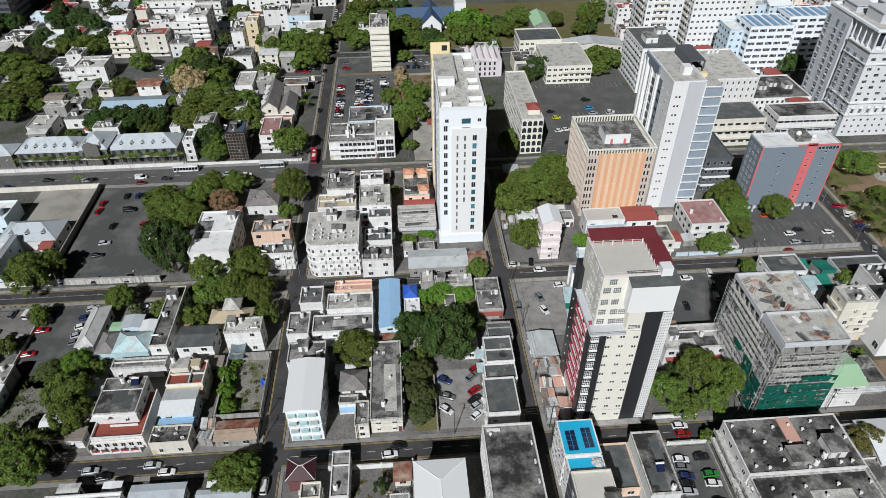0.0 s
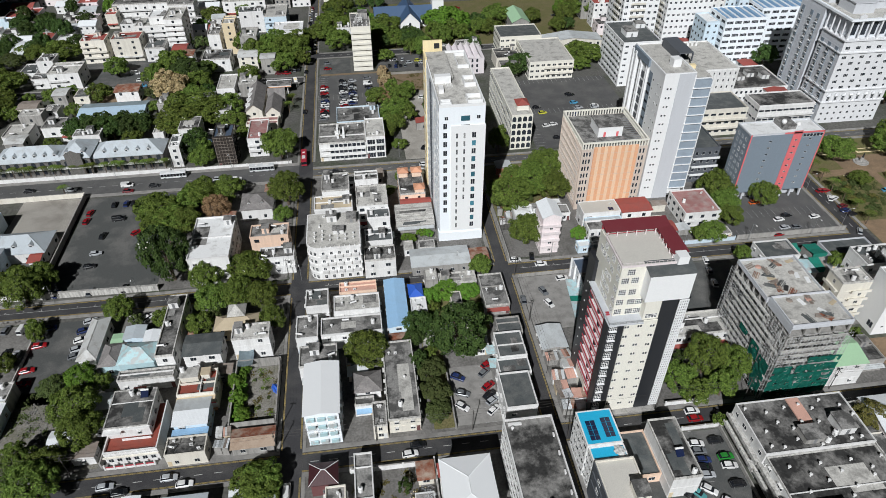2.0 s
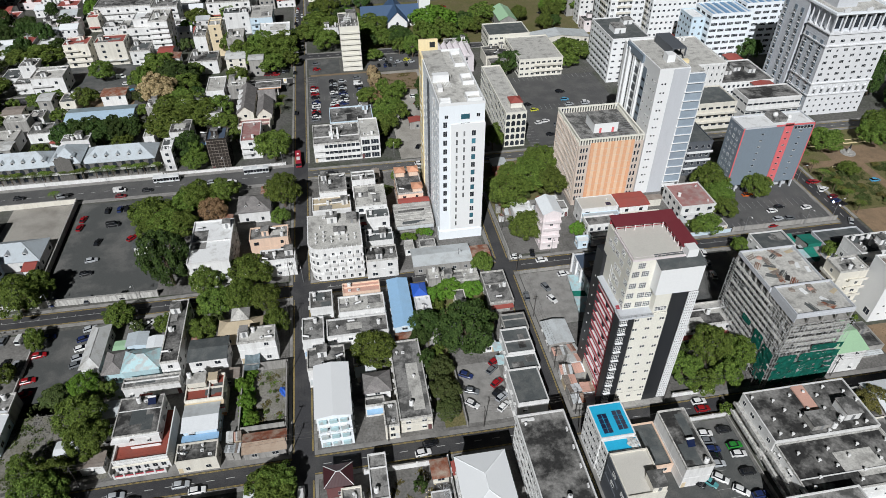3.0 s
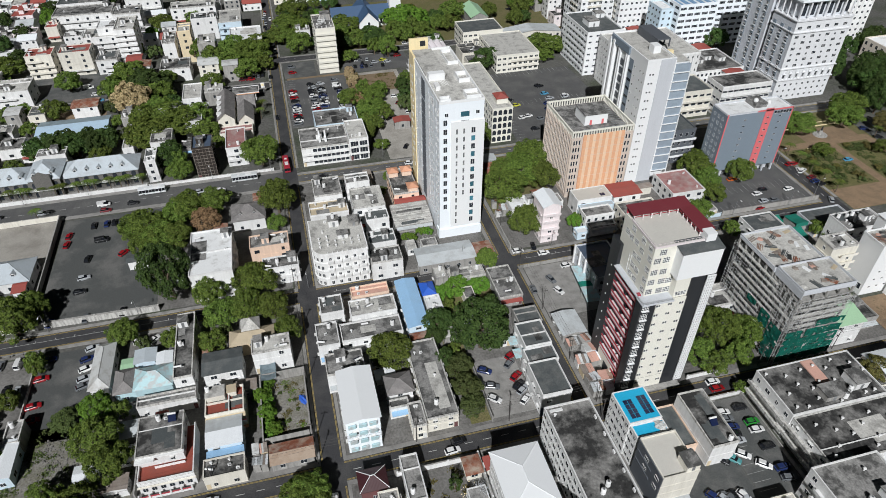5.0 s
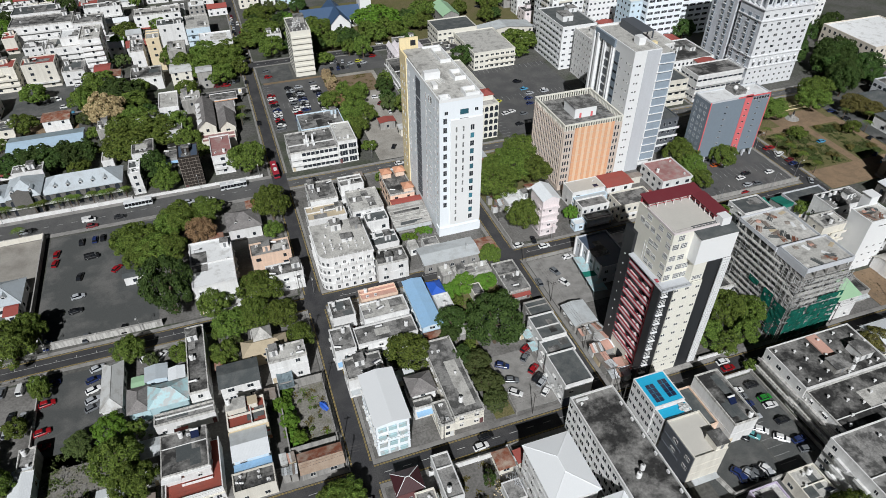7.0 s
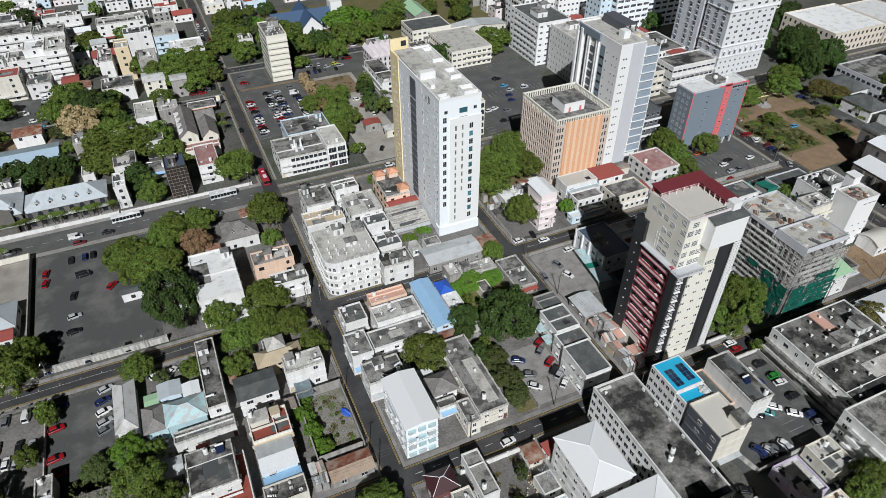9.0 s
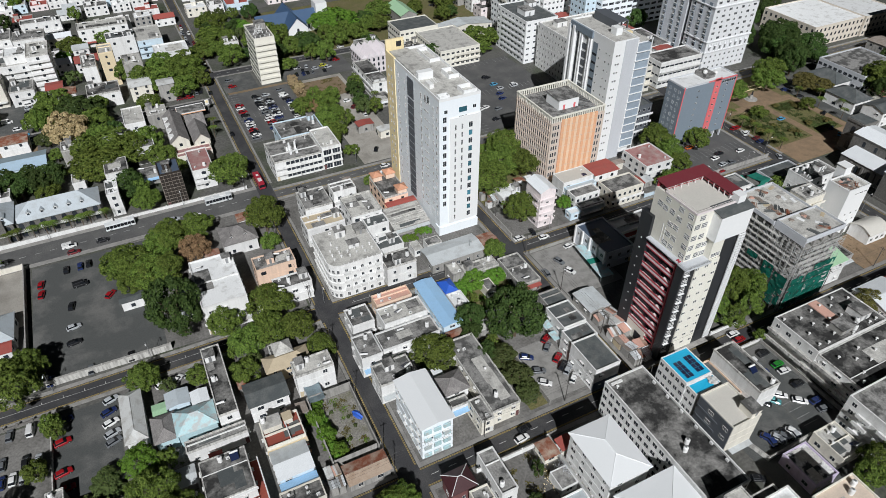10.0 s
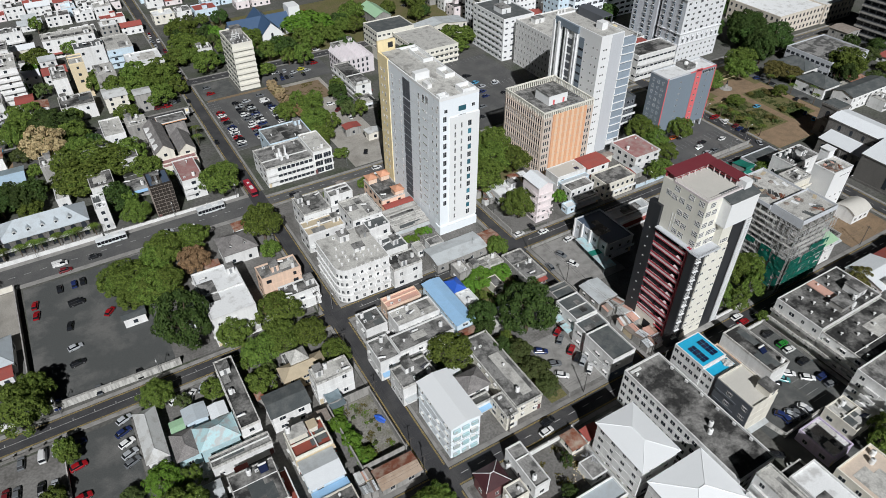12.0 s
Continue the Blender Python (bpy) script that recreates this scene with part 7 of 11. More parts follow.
# stone church with white roofs
def stone_church():
    ob = thing("stone_church", 192.0, 140.0, 0, 0, "dark basalt church with white metal roofs and square tower", "church")
    RECTS.append((177, 104, 208, 168))
    bm = bmesh.new()
    add_rings(bm, 6.0, 19.0, 14.0, 27.0, [(-0.1, 0.3), (1.2, 0.3), (1.2, 0), (7.2, 0), (7.2, 0.25), (7.7, 0.25), (7.7, 0), (14.2, 0), (14.2, 0.3), (15.2, 0.3)])
    part("tower_wall", bm, WALL["stone"], ob)
    bm = bmesh.new()
    add_box(bm, 6.2, 19.2, 15.2, 13.8, 26.8, 15.4)
    part("tower_roof", bm, ROOF["dgrey"], ob)
    for name, box, h, rise in (("nave", (0.5, -6.0, 14.0, 18.9), 13.0, 1.6), ("chapel", (-14.0, -34.0, 14.0, -6.1), 12.0, 3.2)):
        bm = bmesh.new()
        x0, y0, x1, y1 = box
        add_rings(bm, x0, y0, x1, y1, [(-0.1, 0.2), (1.0, 0.2), (1.0, 0), (h - 0.5, 0), (h - 0.5, 0.25), (h, 0.25)])
        xm = (x0 + x1) / 2
        for y in (y0, y1):
            add_poly(bm, [(x0, y, h), (x1, y, h), (xm, y, h + rise)])
        part(name + "_wall", bm, WALL["stone"], ob)
        for sx in (-1, 1):
            bm = bmesh.new()
            e = x0 - 0.3 if sx < 0 else x1 + 0.3
            add_poly(bm, [(e, y0 - 0.3, h + 0.02), (e, y1 + 0.3, h + 0.02), (xm, y1 + 0.3, h + rise + 0.05), (xm, y0 - 0.3, h + rise + 0.05)])
            part(name + "_roof", bm, ROOF["whitemetal"], ob, "white sheet metal roof")
    bm = bmesh.new()
    add_rings(bm, -7.5, -6.0, 0.5, 16.0, [(-0.1, 0.2), (0.8, 0.2), (0.8, 0), (6.6, 0)])
    part("aisle_wall", bm, WALL["stone"], ob)
    bm = bmesh.new()
    v = [(-7.9, -6.0, 6.7), (0.5, -6.0, 8.4), (0.5, 16.3, 8.4), (-7.9, 16.3, 6.7)]
    add_poly(bm, v)
    add_poly(bm, [(x, y, z - 0.14) for x, y, z in v])
    part("aisle_roof", bm, ROOF["whitemetal"], ob, "white lean-to roof")
    for k in range(4):
        piece("arch_window", arch_mesh(1.4, 3.2), ob, pose(-7.5, -3.0 + 5.4 * k, 1.6, 0, 0, -90))
        piece("arch_window", arch_mesh(1.2, 2.4), ob, pose(0.5, -3.0 + 5.4 * k, 9.0, 0, 0, -90))
        bm = bmesh.new()
        add_box(bm, -8.3, -5.9 + 5.4 * k, 0, -7.4, -5.1 + 5.4 * k, 5.6)
        part("buttress", bm, WALL["stone"], ob)
    for k in range(3):
        piece("arch_window", arch_mesh(1.6, 7.0), ob, pose(-14.0, -25.0 + 3.0 * k, 2.0, 0, 0, -90))
    for z in (2.0, 9.2):
        for f in (pose(6.0, 23.0, z, 0, 0, -90), pose(10.0, 19.0, z)):
            piece("arch_window", arch_mesh(1.8, 3.4), ob, f)


def arch_mesh(w, h):
    bm = bmesh.new()
    pts = [(-w / 2, 0, 0), (w / 2, 0, 0)] + [(w / 2 * math.cos(math.pi * k / 8), 0, h - w / 2 + w / 2 * math.sin(math.pi * k / 8)) for k in range(9)]
    front = [bm.verts.new((p[0], -0.08, p[2])) for p in pts]
    back = [bm.verts.new((p[0], 0.04, p[2])) for p in pts]
    bm.faces.new(front)
    for i in range(len(pts)):
        bm.faces.new((front[i], back[i], back[(i + 1) % len(pts)], front[(i + 1) % len(pts)]))
    return mesh_of("arch_window", bm, GLASS)


stone_church()


def monument():
    ob = thing("monument", 200.6, 218.6, 0.05, 0, "dark bronze statue on a stepped round stone base", "monument")
    bm = bmesh.new()
    add_tube(bm, (0, 0, 0), (0, 0, 0.3), 3.2, n=20)
    add_tube(bm, (0, 0, 0.3), (0, 0, 0.6), 2.2, n=20)
    add_tube(bm, (0, 0, 0.6), (0, 0, 2.4), 0.9, 0.7, 8)
    part("plinth", bm, WALL["conc"], ob)
    bm = bmesh.new()
    add_tube(bm, (0, 0, 2.4), (0.1, 0, 4.4), 0.45, 0.2, 8)
    part("statue", bm, WALL["black"], ob)


monument()
for x, y, w, d in ((186, 226, 4, 8), (204, 226, 12, 3), (186, 206, 2, 3)):
    ob = thing("flower_bed", x, y, 0.05, 0, "low flower bed with yellow edging", "flower bed", "flower beds")
    bm = bmesh.new()
    add_parapet(bm, 0, 0, w, d, 0, 0.35, 0.35)
    part("edging", bm, WALL["yellow"], ob)
    bm = bmesh.new()
    add_box(bm, 0.35, 0.35, 0, w - 0.35, d - 0.35, 0.25)
    part("soil", bm, GRASS, ob)

# beyond the main road
ob = office_block("arcaded_office", 51.6, 250.0, 61.0, 300.0, 17.0, "ivory", "lgrey", 5, "cream office with rows of arched openings", "W", 1.4, 1.9, 2.4)
st = thing("stair_tower", 57.6, 258.0, 16.44, 0, "small stair tower with a red hipped roof", "stair tower")
bm = bmesh.new()
add_box(bm, -2.6, -3.0, 0, 2.6, 3.0, 2.6)
part("wall", bm, WALL["ivory"], st)
bm = bmesh.new()
add_hip(bm, -2.6, -3.0, 2.6, 3.0, 2.6, 4.2, 0.3)
part("roof", bm, ROOF["red"], st, "red sheet roof")


ARCH = arch_mesh(1.7, 2.3)
for f in range(5):
    for k in range(4):
        piece("arch_window", ARCH, ob, pose(-4.7 + 2.36 * (k + 0.5), -25.0, 0.7 + 3.26 * f))


def sawtooth_hall():
    x0, y0, x1, y1, h = 36.5, 332.0, 55.0, 349.0, 9.0
    ob = thing("sawtooth_hall", (x0 + x1) / 2, (y0 + y1) / 2, 0, 0, "pale mauve hall with a zigzag roof and arched windows", "building")
    a = rel(ob, x0, y0, x1, y1)
    bm = bmesh.new()
    body_wall(bm, *a, h, 3)
    part("wall", bm, WALL["mauve"], ob)
    for k in range(5):
        bm = bmesh.new()
        u, v = a[0] - 0.3 + 3.4 * k, a[0] + 3.1 + 3.4 * k
        q = [(u, a[1] - 0.4, h), (v, a[1] - 0.4, h), ((u + v) / 2, a[1] - 0.4, h + 2.2)]
        f0 = [bm.verts.new(p) for p in q]
        f1 = [bm.verts.new((p[0], a[3] + 0.4, p[2])) for p in q]
        bm.faces.new(f0)
        bm.faces.new(f1[::-1])
        for i in range(3):
            bm.faces.new((f0[i], f1[i], f1[(i + 1) % 3], f0[(i + 1) % 3]))
        part("roof_bay", bm, WALL["mauve"], ob)
    me = arch_mesh(1.0, 1.8)
    for f in range(3):
        for k in range(6):
            piece("arch_window", me, ob, wall_pose("S", *a, 1.6 + 2.6 * k, 0.8 + 2.9 * f))
        for k in range(6):
            piece("arch_window", me, ob, wall_pose("W", *a, 1.6 + 2.9 * k, 0.8 + 2.9 * f))


sawtooth_hall()
RECTS.append((35, 331, 56, 350))
ob = flat_house("office", 31.0, 303.0, 39.4, 331.0, 9.0, "white", "dark", 3, "narrow white office with a black glazed roof", faces="SW", clutter=False, step=2.6)
balcony_rows(ob, 31.0, 303.0, 39.4, 331.0, 3, 3.0, "W", 0.9)
stair_head(35.2, 305.6, 8.47, 6.0, 4.0, 1.6, WALL["white"])
flat_house("garage", 30.4, 293.0, 37.0, 302.0, 4.0, "conc", "dark", 1, "low grey garage under a dark roof", clutter=False)
flat_house("office", 44.0, 352.0, 57.0, 366.0, 6.0, "white", "dark", 2, "low white office with a dark roof")
ob = office_block("clinic", 77.0, 320.0, 101.0, 352.0, 10.0, "ivory", "lgrey", 3, "cream clinic with long balconies", "SW", 1.8, 1.0, 2.8)
balcony_rows(ob, 85.0, 320.0, 101.0, 352.0, 3, 3.1, "S", 1.0, "cream")
office_block("clinic", 68.0, 354.0, 92.0, 372.0, 11.0, "ivory", "dgrey", 3, "cream clinic wing with dark roof", "SW", 1.8, 1.0, 2.8)
gable_house("market_hall", 92.5, 352.5, 128.0, 364.0, 9.0, "cream", "metal", 2, "hall with grey ridged roofs and cream gables", "y", 0.12)
gable_house("chapel", 82.0, 385.0, 93.0, 408.0, 10.0, "conc", "greenmetal", 1, "chapel with a steep pale green roof", "y", 0.5)
# stepped cream tower
ob = office_block("cream_tower", -15.0, 344.5, -4.6, 366.0, 24.5, "ivory", "grey", 8, "cream eight-storey tower with a cluttered roof", "W", 1.6, 1.3, 2.4)
balcony_rows(ob, -15.0, 344.5, -4.6, 366.0, 8, 3.0, "S", 0.9, "ivory")
for i in range(4):
    put(VENT, -13.5 + 2.4 * i, 346.5, 23.9)
    put(AC, -13.0 + 2.2 * i, 352.0, 23.9, 30 * i)
stair_head(-8.0, 360.0, 23.9, 5.0, 5.0, 3.2, WALL["conc"])
rack = thing("pipe_rack", -10.5, 354.0, 23.9, 0, "white painted pipe frame on the tower roof", "pipe frame")
for k in range(7):
    bm = bmesh.new()
    add_tube(bm, (-1.8 + 0.6 * k, -1.5 + 0.5 * (k % 3), 0), (-1.8 + 0.6 * k, -1.5 + 0.5 * (k % 3), 2.4 + 0.9 * (k % 3)), 0.16, n=6)
    part("pipe", bm, PLASTIC, rack)
for z in (1.2, 2.3):
    bm = bmesh.new()
    add_box(bm, -2.0, -1.6, z, 2.0, -1.4, z + 0.2)
    part("rail", bm, PLASTIC, rack)


def blue_church():
    ob = thing("white_church", 22.0, 412.0, 0, 0, "white church with dark blue roofs and a short tower", "church")
    bm = bmesh.new()
    add_box(bm, -22, -6, 0, 16, 6, 6)
    add_box(bm, -7, -15, 0, 5, 15, 6)
    for y in (-15, 15):
        add_poly(bm, [(-7, y, 6), (5, y, 6), (-1, y, 12)])
    add_box(bm, 14, -4.5, 0, 21, 4.5, 15)
    part("wall", bm, WALL["purewhite"], ob)
    for s in (-1, 1):
        bm = bmesh.new()
        add_poly(bm, [(-22.5, s * 6.8, 5.4), (16, s * 6.8, 5.4), (16, 0, 11.6), (-22.5, 0, 11.6)])
        add_poly(bm, [(-22.5, s * 6.8, 5.2), (16, s * 6.8, 5.2), (16, 0, 11.4), (-22.5, 0, 11.4)])
        part("nave_roof", bm, ROOF["churchblue"], ob)
        bm = bmesh.new()
        add_poly(bm, [(-1 + s * 6.8, -15.5, 5.4), (-1 + s * 6.8, 15.5, 5.4), (-1, 15.5, 12.2), (-1, -15.5, 12.2)])
        add_poly(bm, [(-1 + s * 6.8, -15.5, 5.2), (-1 + s * 6.8, 15.5, 5.2), (-1, 15.5, 12.0), (-1, -15.5, 12.0)])
        part("transept_roof", bm, ROOF["churchblue"], ob)
    me = arch_mesh(1.4, 3.0)
    for x in (-19, -14, -10, 8, 12):
        piece("arch_window", me, ob, pose(x, -6, 1.5))
    piece("arch_window", me, ob, pose(-1, -15, 3.0))


blue_church()
RECTS.append((-2, 395, 46, 428))
RECTS.append((-180, 252, -97, 270))


# ---- colonial stone building with dormers ----
def dormer(parent, x, y, z, s=1.0, roof="paleblue"):
    bm = bmesh.new()
    add_box(bm, x - 0.6 * s, y, z, x + 0.6 * s, y + 2.2 * s, z + 1.2 * s)
    for sx in (-1, 1):
        add_poly(bm, [(x + sx * 0.85 * s, y - 0.25, z + 1.1 * s), (x, y - 0.25, z + 1.8 * s), (x, y + 3.0 * s, z + 1.8 * s), (x + sx * 0.85 * s, y + 3.0 * s, z + 1.1 * s)], 1)
    add_poly(bm, [(x - 0.6 * s, y - 0.01, z + 1.2 * s), (x + 0.6 * s, y - 0.01, z + 1.2 * s), (x, y - 0.01, z + 1.75 * s)])
    add_box(bm, x - 0.4 * s, y - 0.05, z + 0.2, x + 0.4 * s, y + 0.02, z + 1.05 * s, 2)
    part("dormer", bm, [FRAME, ROOF[roof], GLASS], parent)


def colonial(x0, x1, y0, y1, h, label, dormers):
    ob = thing("colonial_building", (x0 + x1) / 2, (y0 + y1) / 2, 0, 0, label, "building")
    a = rel(ob, x0, y0, x1, y1)
    bm = bmesh.new()
    body_wall(bm, *a, h, 2)
    part("wall", bm, WALL["stone"], ob)
    bm = bmesh.new()
    add_hip(bm, *a, h, h + 4.2, 0.6)
    part("roof", bm, ROOF["paleblue"], ob, "pale blue-grey sheet roof")
    for x in dormers:
        dormer(ob, x - (x0 + x1) / 2, a[1] + 1.4, h + 0.9)
    n = int((x1 - x0) / 3.2)
    for f in range(2):
        for k in range(n):
            piece("arch_window", ARCH, ob, wall_pose("S", *a, (x1 - x0) * (k + 0.5) / n, 0.6 + f * h / 2))
    bm = bmesh.new()
    add_box(bm, a[0], a[1] - 1.6, h / 2 - 0.1, a[2], a[1], h / 2 + 0.15)
    part("verandah_roof", bm, WALL["white"], ob)
    return ob


colonial(-127.2, -98.6, 256.0, 268.0, 7.0, "long basalt colonial building with pale dormered roof", (-122, -117.5, -113, -108.5, -104))
colonial(-166.0, -139.2, 256.0, 268.0, 7.0, "basalt colonial wing with a pale dormered roof", (-162, -158, -154, -150, -146, -142))
g = colonial(-139.0, -127.4, 254.5, 269.0, 8.4, "basalt gate pavilion with a pediment and arch", (-136.5, -130))
bm = bmesh.new()
add_box(bm, -3.2, -8.6, 0, 3.2, -7.2, 10.5)
add_poly(bm, [(-3.6, -8.62, 10.5), (3.6, -8.62, 10.5), (0, -8.62, 12.6)])
part("pediment", bm, WALL["stone"], g)
for x0 in (-168,):
    hip_house("colonial_house", -178.0, 255.5, -168.0, 266.0, 7.0, "stone", "paleblue", 2, "basalt end house with a pale hipped roof")


# ---- procedural town beyond: low white houses between the roads ----
TOWN_MATS = [WALL["white"], WALL["cream"], WALL["lblue"], WALL["conc"], WALL["pink"], ROOF["lgrey"], ROOF["grey"], ROOF["white"], ROOF["dark"], ROOF["red"], ROOF["metal"], ROOF["greymetal"], ROOF["whitemetal"], GLASS, PLASTIC]


def far_town(x0, y0, x1, y1, seed, tall=(4, 9.5), skip=0.16):
    """A quarter of close-set houses: walls, slabs, parapets, windows and roof rooms, joined as one stretch of town."""
    RECTS.append((x0, y0, x1, y1))
    rng = random.Random(seed)
    ob = thing("town_quarter", (x0 + x1) / 2, (y0 + y1) / 2, 0, 0, "dense quarter of low white rendered town houses", "houses", kind="stuff")
    bm = bmesh.new()
    ox, oy = (x0 + x1) / 2, (y0 + y1) / 2
    y = y0
    while y + 8 < y1:
        x = x0 + rng.uniform(0, 4)
        d = rng.uniform(9, 13)
        while x + 8 < x1:
            w = rng.uniform(8, 15)
            if rng.random() > skip:
                h = rng.uniform(*tall)
                fl = max(1, round(h / 3.2))
                st = h / fl
                wi = rng.choice((0, 0, 0, 0, 1, 2, 3, 4))
                p = (x - ox, y - oy + rng.uniform(0, 2), x - ox + w, y - oy + d)
                levels = [(-0.1, 0.0)]
                for f in range(1, fl):
                    levels += [(f * st - 0.1, 0.0), (f * st - 0.1, 0.08), (f * st + 0.08, 0.08), (f * st + 0.08, 0.0)]
                add_rings(bm, *p, levels + [(h - 0.6, 0.0)], wi)
                if rng.random() < 0.75:
                    r = rng.choice((5, 5, 6, 7, 8, 8, 9))
                    add_box(bm, p[0] + 0.25, p[1] + 0.25, h - 0.6, p[2] - 0.25, p[3] - 0.25, h - 0.48, r)
                    add_box(bm, p[0], p[1], h - 0.6, p[2], p[1] + 0.25, h, wi)
                    add_box(bm, p[0], p[3] - 0.25, h - 0.6, p[2], p[3], h, wi)
                    add_box(bm, p[0], p[1] + 0.25, h - 0.6, p[0] + 0.25, p[3] - 0.25, h, wi)
                    add_box(bm, p[2] - 0.25, p[1] + 0.25, h - 0.6, p[2], p[3] - 0.25, h, wi)
                    for k in range(rng.randint(1, 3)):
                        u, v = rng.uniform(p[0] + 0.6, p[2] - 3.6), rng.uniform(p[1] + 0.6, p[3] - 3.6)
                        if k == 0:
                            add_box(bm, u, v, h - 0.48, u + 2.8, v + 2.8, h + 1.9, wi)
                            add_box(bm, u - 0.15, v - 0.15, h + 1.9, u + 2.95, v + 2.95, h + 2.05, r)
                        else:
                            add_tube(bm, (u + 1, v + 1, h - 0.48), (u + 1, v + 1, h + 1.0), 0.6, n=10, mi=14)
                else:
                    r = rng.choice((9, 10, 12, 12))
                    m = (p[1] + p[3]) / 2
                    for e in (p[1] - 0.4, p[3] + 0.4):
                        add_poly(bm, [(p[0] - 0.3, e, h - 0.7), (p[2] + 0.3, e, h - 0.7), (p[2] + 0.3, m, h + 1.0), (p[0] - 0.3, m, h + 1.0)], r)
                        add_poly(bm, [(p[0] - 0.3, e, h - 0.82), (p[2] + 0.3, e, h - 0.82), (p[2] + 0.3, m, h + 0.88), (p[0] - 0.3, m, h + 0.88)], r)
                    for e in (p[0], p[2]):
                        add_poly(bm, [(e, p[1], h - 0.62), (e, p[3], h - 0.62), (e, m, h + 0.85)], wi)
                for f in range(fl):
                    z = f * st + 1.0
                    n = int(w / 3.2)
                    for k in range(n):
                        if rng.random() < 0.85:
                            u = p[0] + w * (k + 0.5) / n
                            add_box(bm, u - 0.6, p[1] - 0.06, z, u + 0.6, p[1] + 0.02, z + 1.2, 13)
                    n = int(d / 3.6)
                    for k in range(n):
                        v = p[1] + (p[3] - p[1]) * (k + 0.5) / n
                        add_box(bm, p[0] - 0.06, v - 0.6, z, p[0] + 0.02, v + 0.6, z + 1.2, 13)
            x += w + rng.uniform(0.6, 2.5)
        y += d + rng.uniform(2.5, 5)
    part("houses", bm, TOWN_MATS, ob)
    tagged(ob.children[0], kind="stuff")


far_town(-236, 400, -170, 486, 11, tall=(3.5, 7.5), skip=0.1)
far_town(-157, 402, -86, 430, 12, tall=(4, 8), skip=0.15)
far_town(-128, 449, -98, 466, 28, tall=(4, 8))
far_town(-97, 452, -44, 486, 29, tall=(4, 9))
far_town(-330, 490, -44, 560, 13, tall=(3.5, 7.5), skip=0.1)
far_town(-33, 461, 60, 560, 14)
far_town(100, 461, 330, 560, 15, tall=(8, 20))
far_town(-330, 344, -235, 392, 16)
far_town(-117, 345, -100, 352, 17)
far_town(-262, 254, -196, 330, 18)
far_town(176, 60, 260, 98, 19)
far_town(-200, 60, -92, 96, 20, tall=(4, 7))
far_town(-90, 60, -43, 84, 21, tall=(4, 7))
far_town(-34, 50, -4, 71, 22, tall=(4, 7))
far_town(-230, 106, -146, 163, 23, tall=(4, 8))
far_town(-230, 176, -152, 232, 24, tall=(4, 8))
far_town(113, 84, 163, 97, 25, tall=(4, 8))
far_town(130, 376, 330, 450, 26, tall=(6, 24))
office_block("dark_office", -276.0, 426.0, -239.0, 452.0, 52.0, "dgrey", "dgrey", 14, "dark banded office tower", "SE", 3.0, 1.5, 3.2)


# ---- houses, street by street ----
ob = gable_house("house", -33.9, 106.3, -24.7, 123.7, 13.7, "icewhite", "whitesheet", 4, "four-storey white and pale blue house with a low white metal roof", "y")
for f in range(4):
    for k in range(3):
        bm = bmesh.new()
        add_box(bm, -3.9 + 2.7 * k, -9.1, 0.9 + 3.2 * f, -1.9 + 2.7 * k, -8.66, 2.1 + 3.2 * f)
        part("balcony", bm, ROOF["tealroof"], ob, "pale turquoise balcony front")
flat_house("house", -36.3, 127.3, -25.6, 135.1, 8, "white", "grey", 2, "white two-storey house with a stained concrete roof terrace")
flat_house("house", -37.6, 138.5, -31.2, 147.9, 8, "white", "grey", 2, "white house with a weathered grey flat roof")
flat_house("house", -30.4, 140.3, -12.0, 147.5, 6.5, "white", "grey", 2, "long white house with patched grey concrete roof")
flat_house("corner_shop", -35.3, 152.8, -28.2, 160.6, 7, "white", "dark", 2, "white corner shop with a dark stained flat roof")
flat_house("house", -26.4, 148.8, -12.1, 156.0, 7.5, "white", "lgrey", 2, "white house with a pale roof terrace behind parapets")
flat_house("house", -24.8, 159.5, -12.7, 164.4, 5.5, "peach", "pink", 1, "low house with a salmon pink painted roof")
gable_house("warehouse", -10.1, 141.7, -3.6, 163.7, 6, "lblue", "bluemetal", 2, "long warehouse with a sky blue metal roof", "y")
gable_house("shed", -10.1, 137.9, -4.0, 140.7, 4, "white", "rust", 1, "small shed with a red rusted tin roof")
hip_house("canopy", -2.5, 155.6, 2.3, 162.1, 5, "white", "bluetarp", 1, "small hut under a bright blue tarpaulin roof")
flat_house("outbuilding", -2.2, 149.1, 2.8, 155.5, 4.2, "white", "white", 1, "small white painted outbuilding with a flat roof")
flat_house("shop", -12.4, 107.5, -3.8, 135.5, 6, "cream", "grey", 2, "long shop with a stained grey flat concrete roof")
flat_house("shop_wing", -16.5, 106.1, -12.8, 113.9, 6, "cream", "grey", 2, "cream shop wing with a grey flat roof")
hip_house("house", -21.6, 118.1, -13.4, 125.6, 6, "white", "slate", 2, "old house with a weathered grey hipped roof")
flat_house("porch", -21.2, 114.2, -15.9, 116.9, 5, "white", "grey", 1, "white porch building with a low flat roof")
flat_house("office", 20.6, 122.9, 28.7, 132.5, 8.5, "white", "dgrey", 2, "white office block with a dark grey roof membrane", clutter=False)
flat_house("office", 22.6, 133.4, 30.0, 140.0, 7, "conc", "dgrey", 2, "low office wing with a dark grey roof", clutter=False)
flat_house("office", 19.7, 117.0, 28.6, 122.6, 8, "white", "dgrey", 2, "white office link with a dark grey roof", clutter=False)
flat_house("office", 18.9, 104.9, 27.4, 116.7, 8.9, "white", "dgrey", 2, "white office with navy front and dark grey roof", clutter=False)
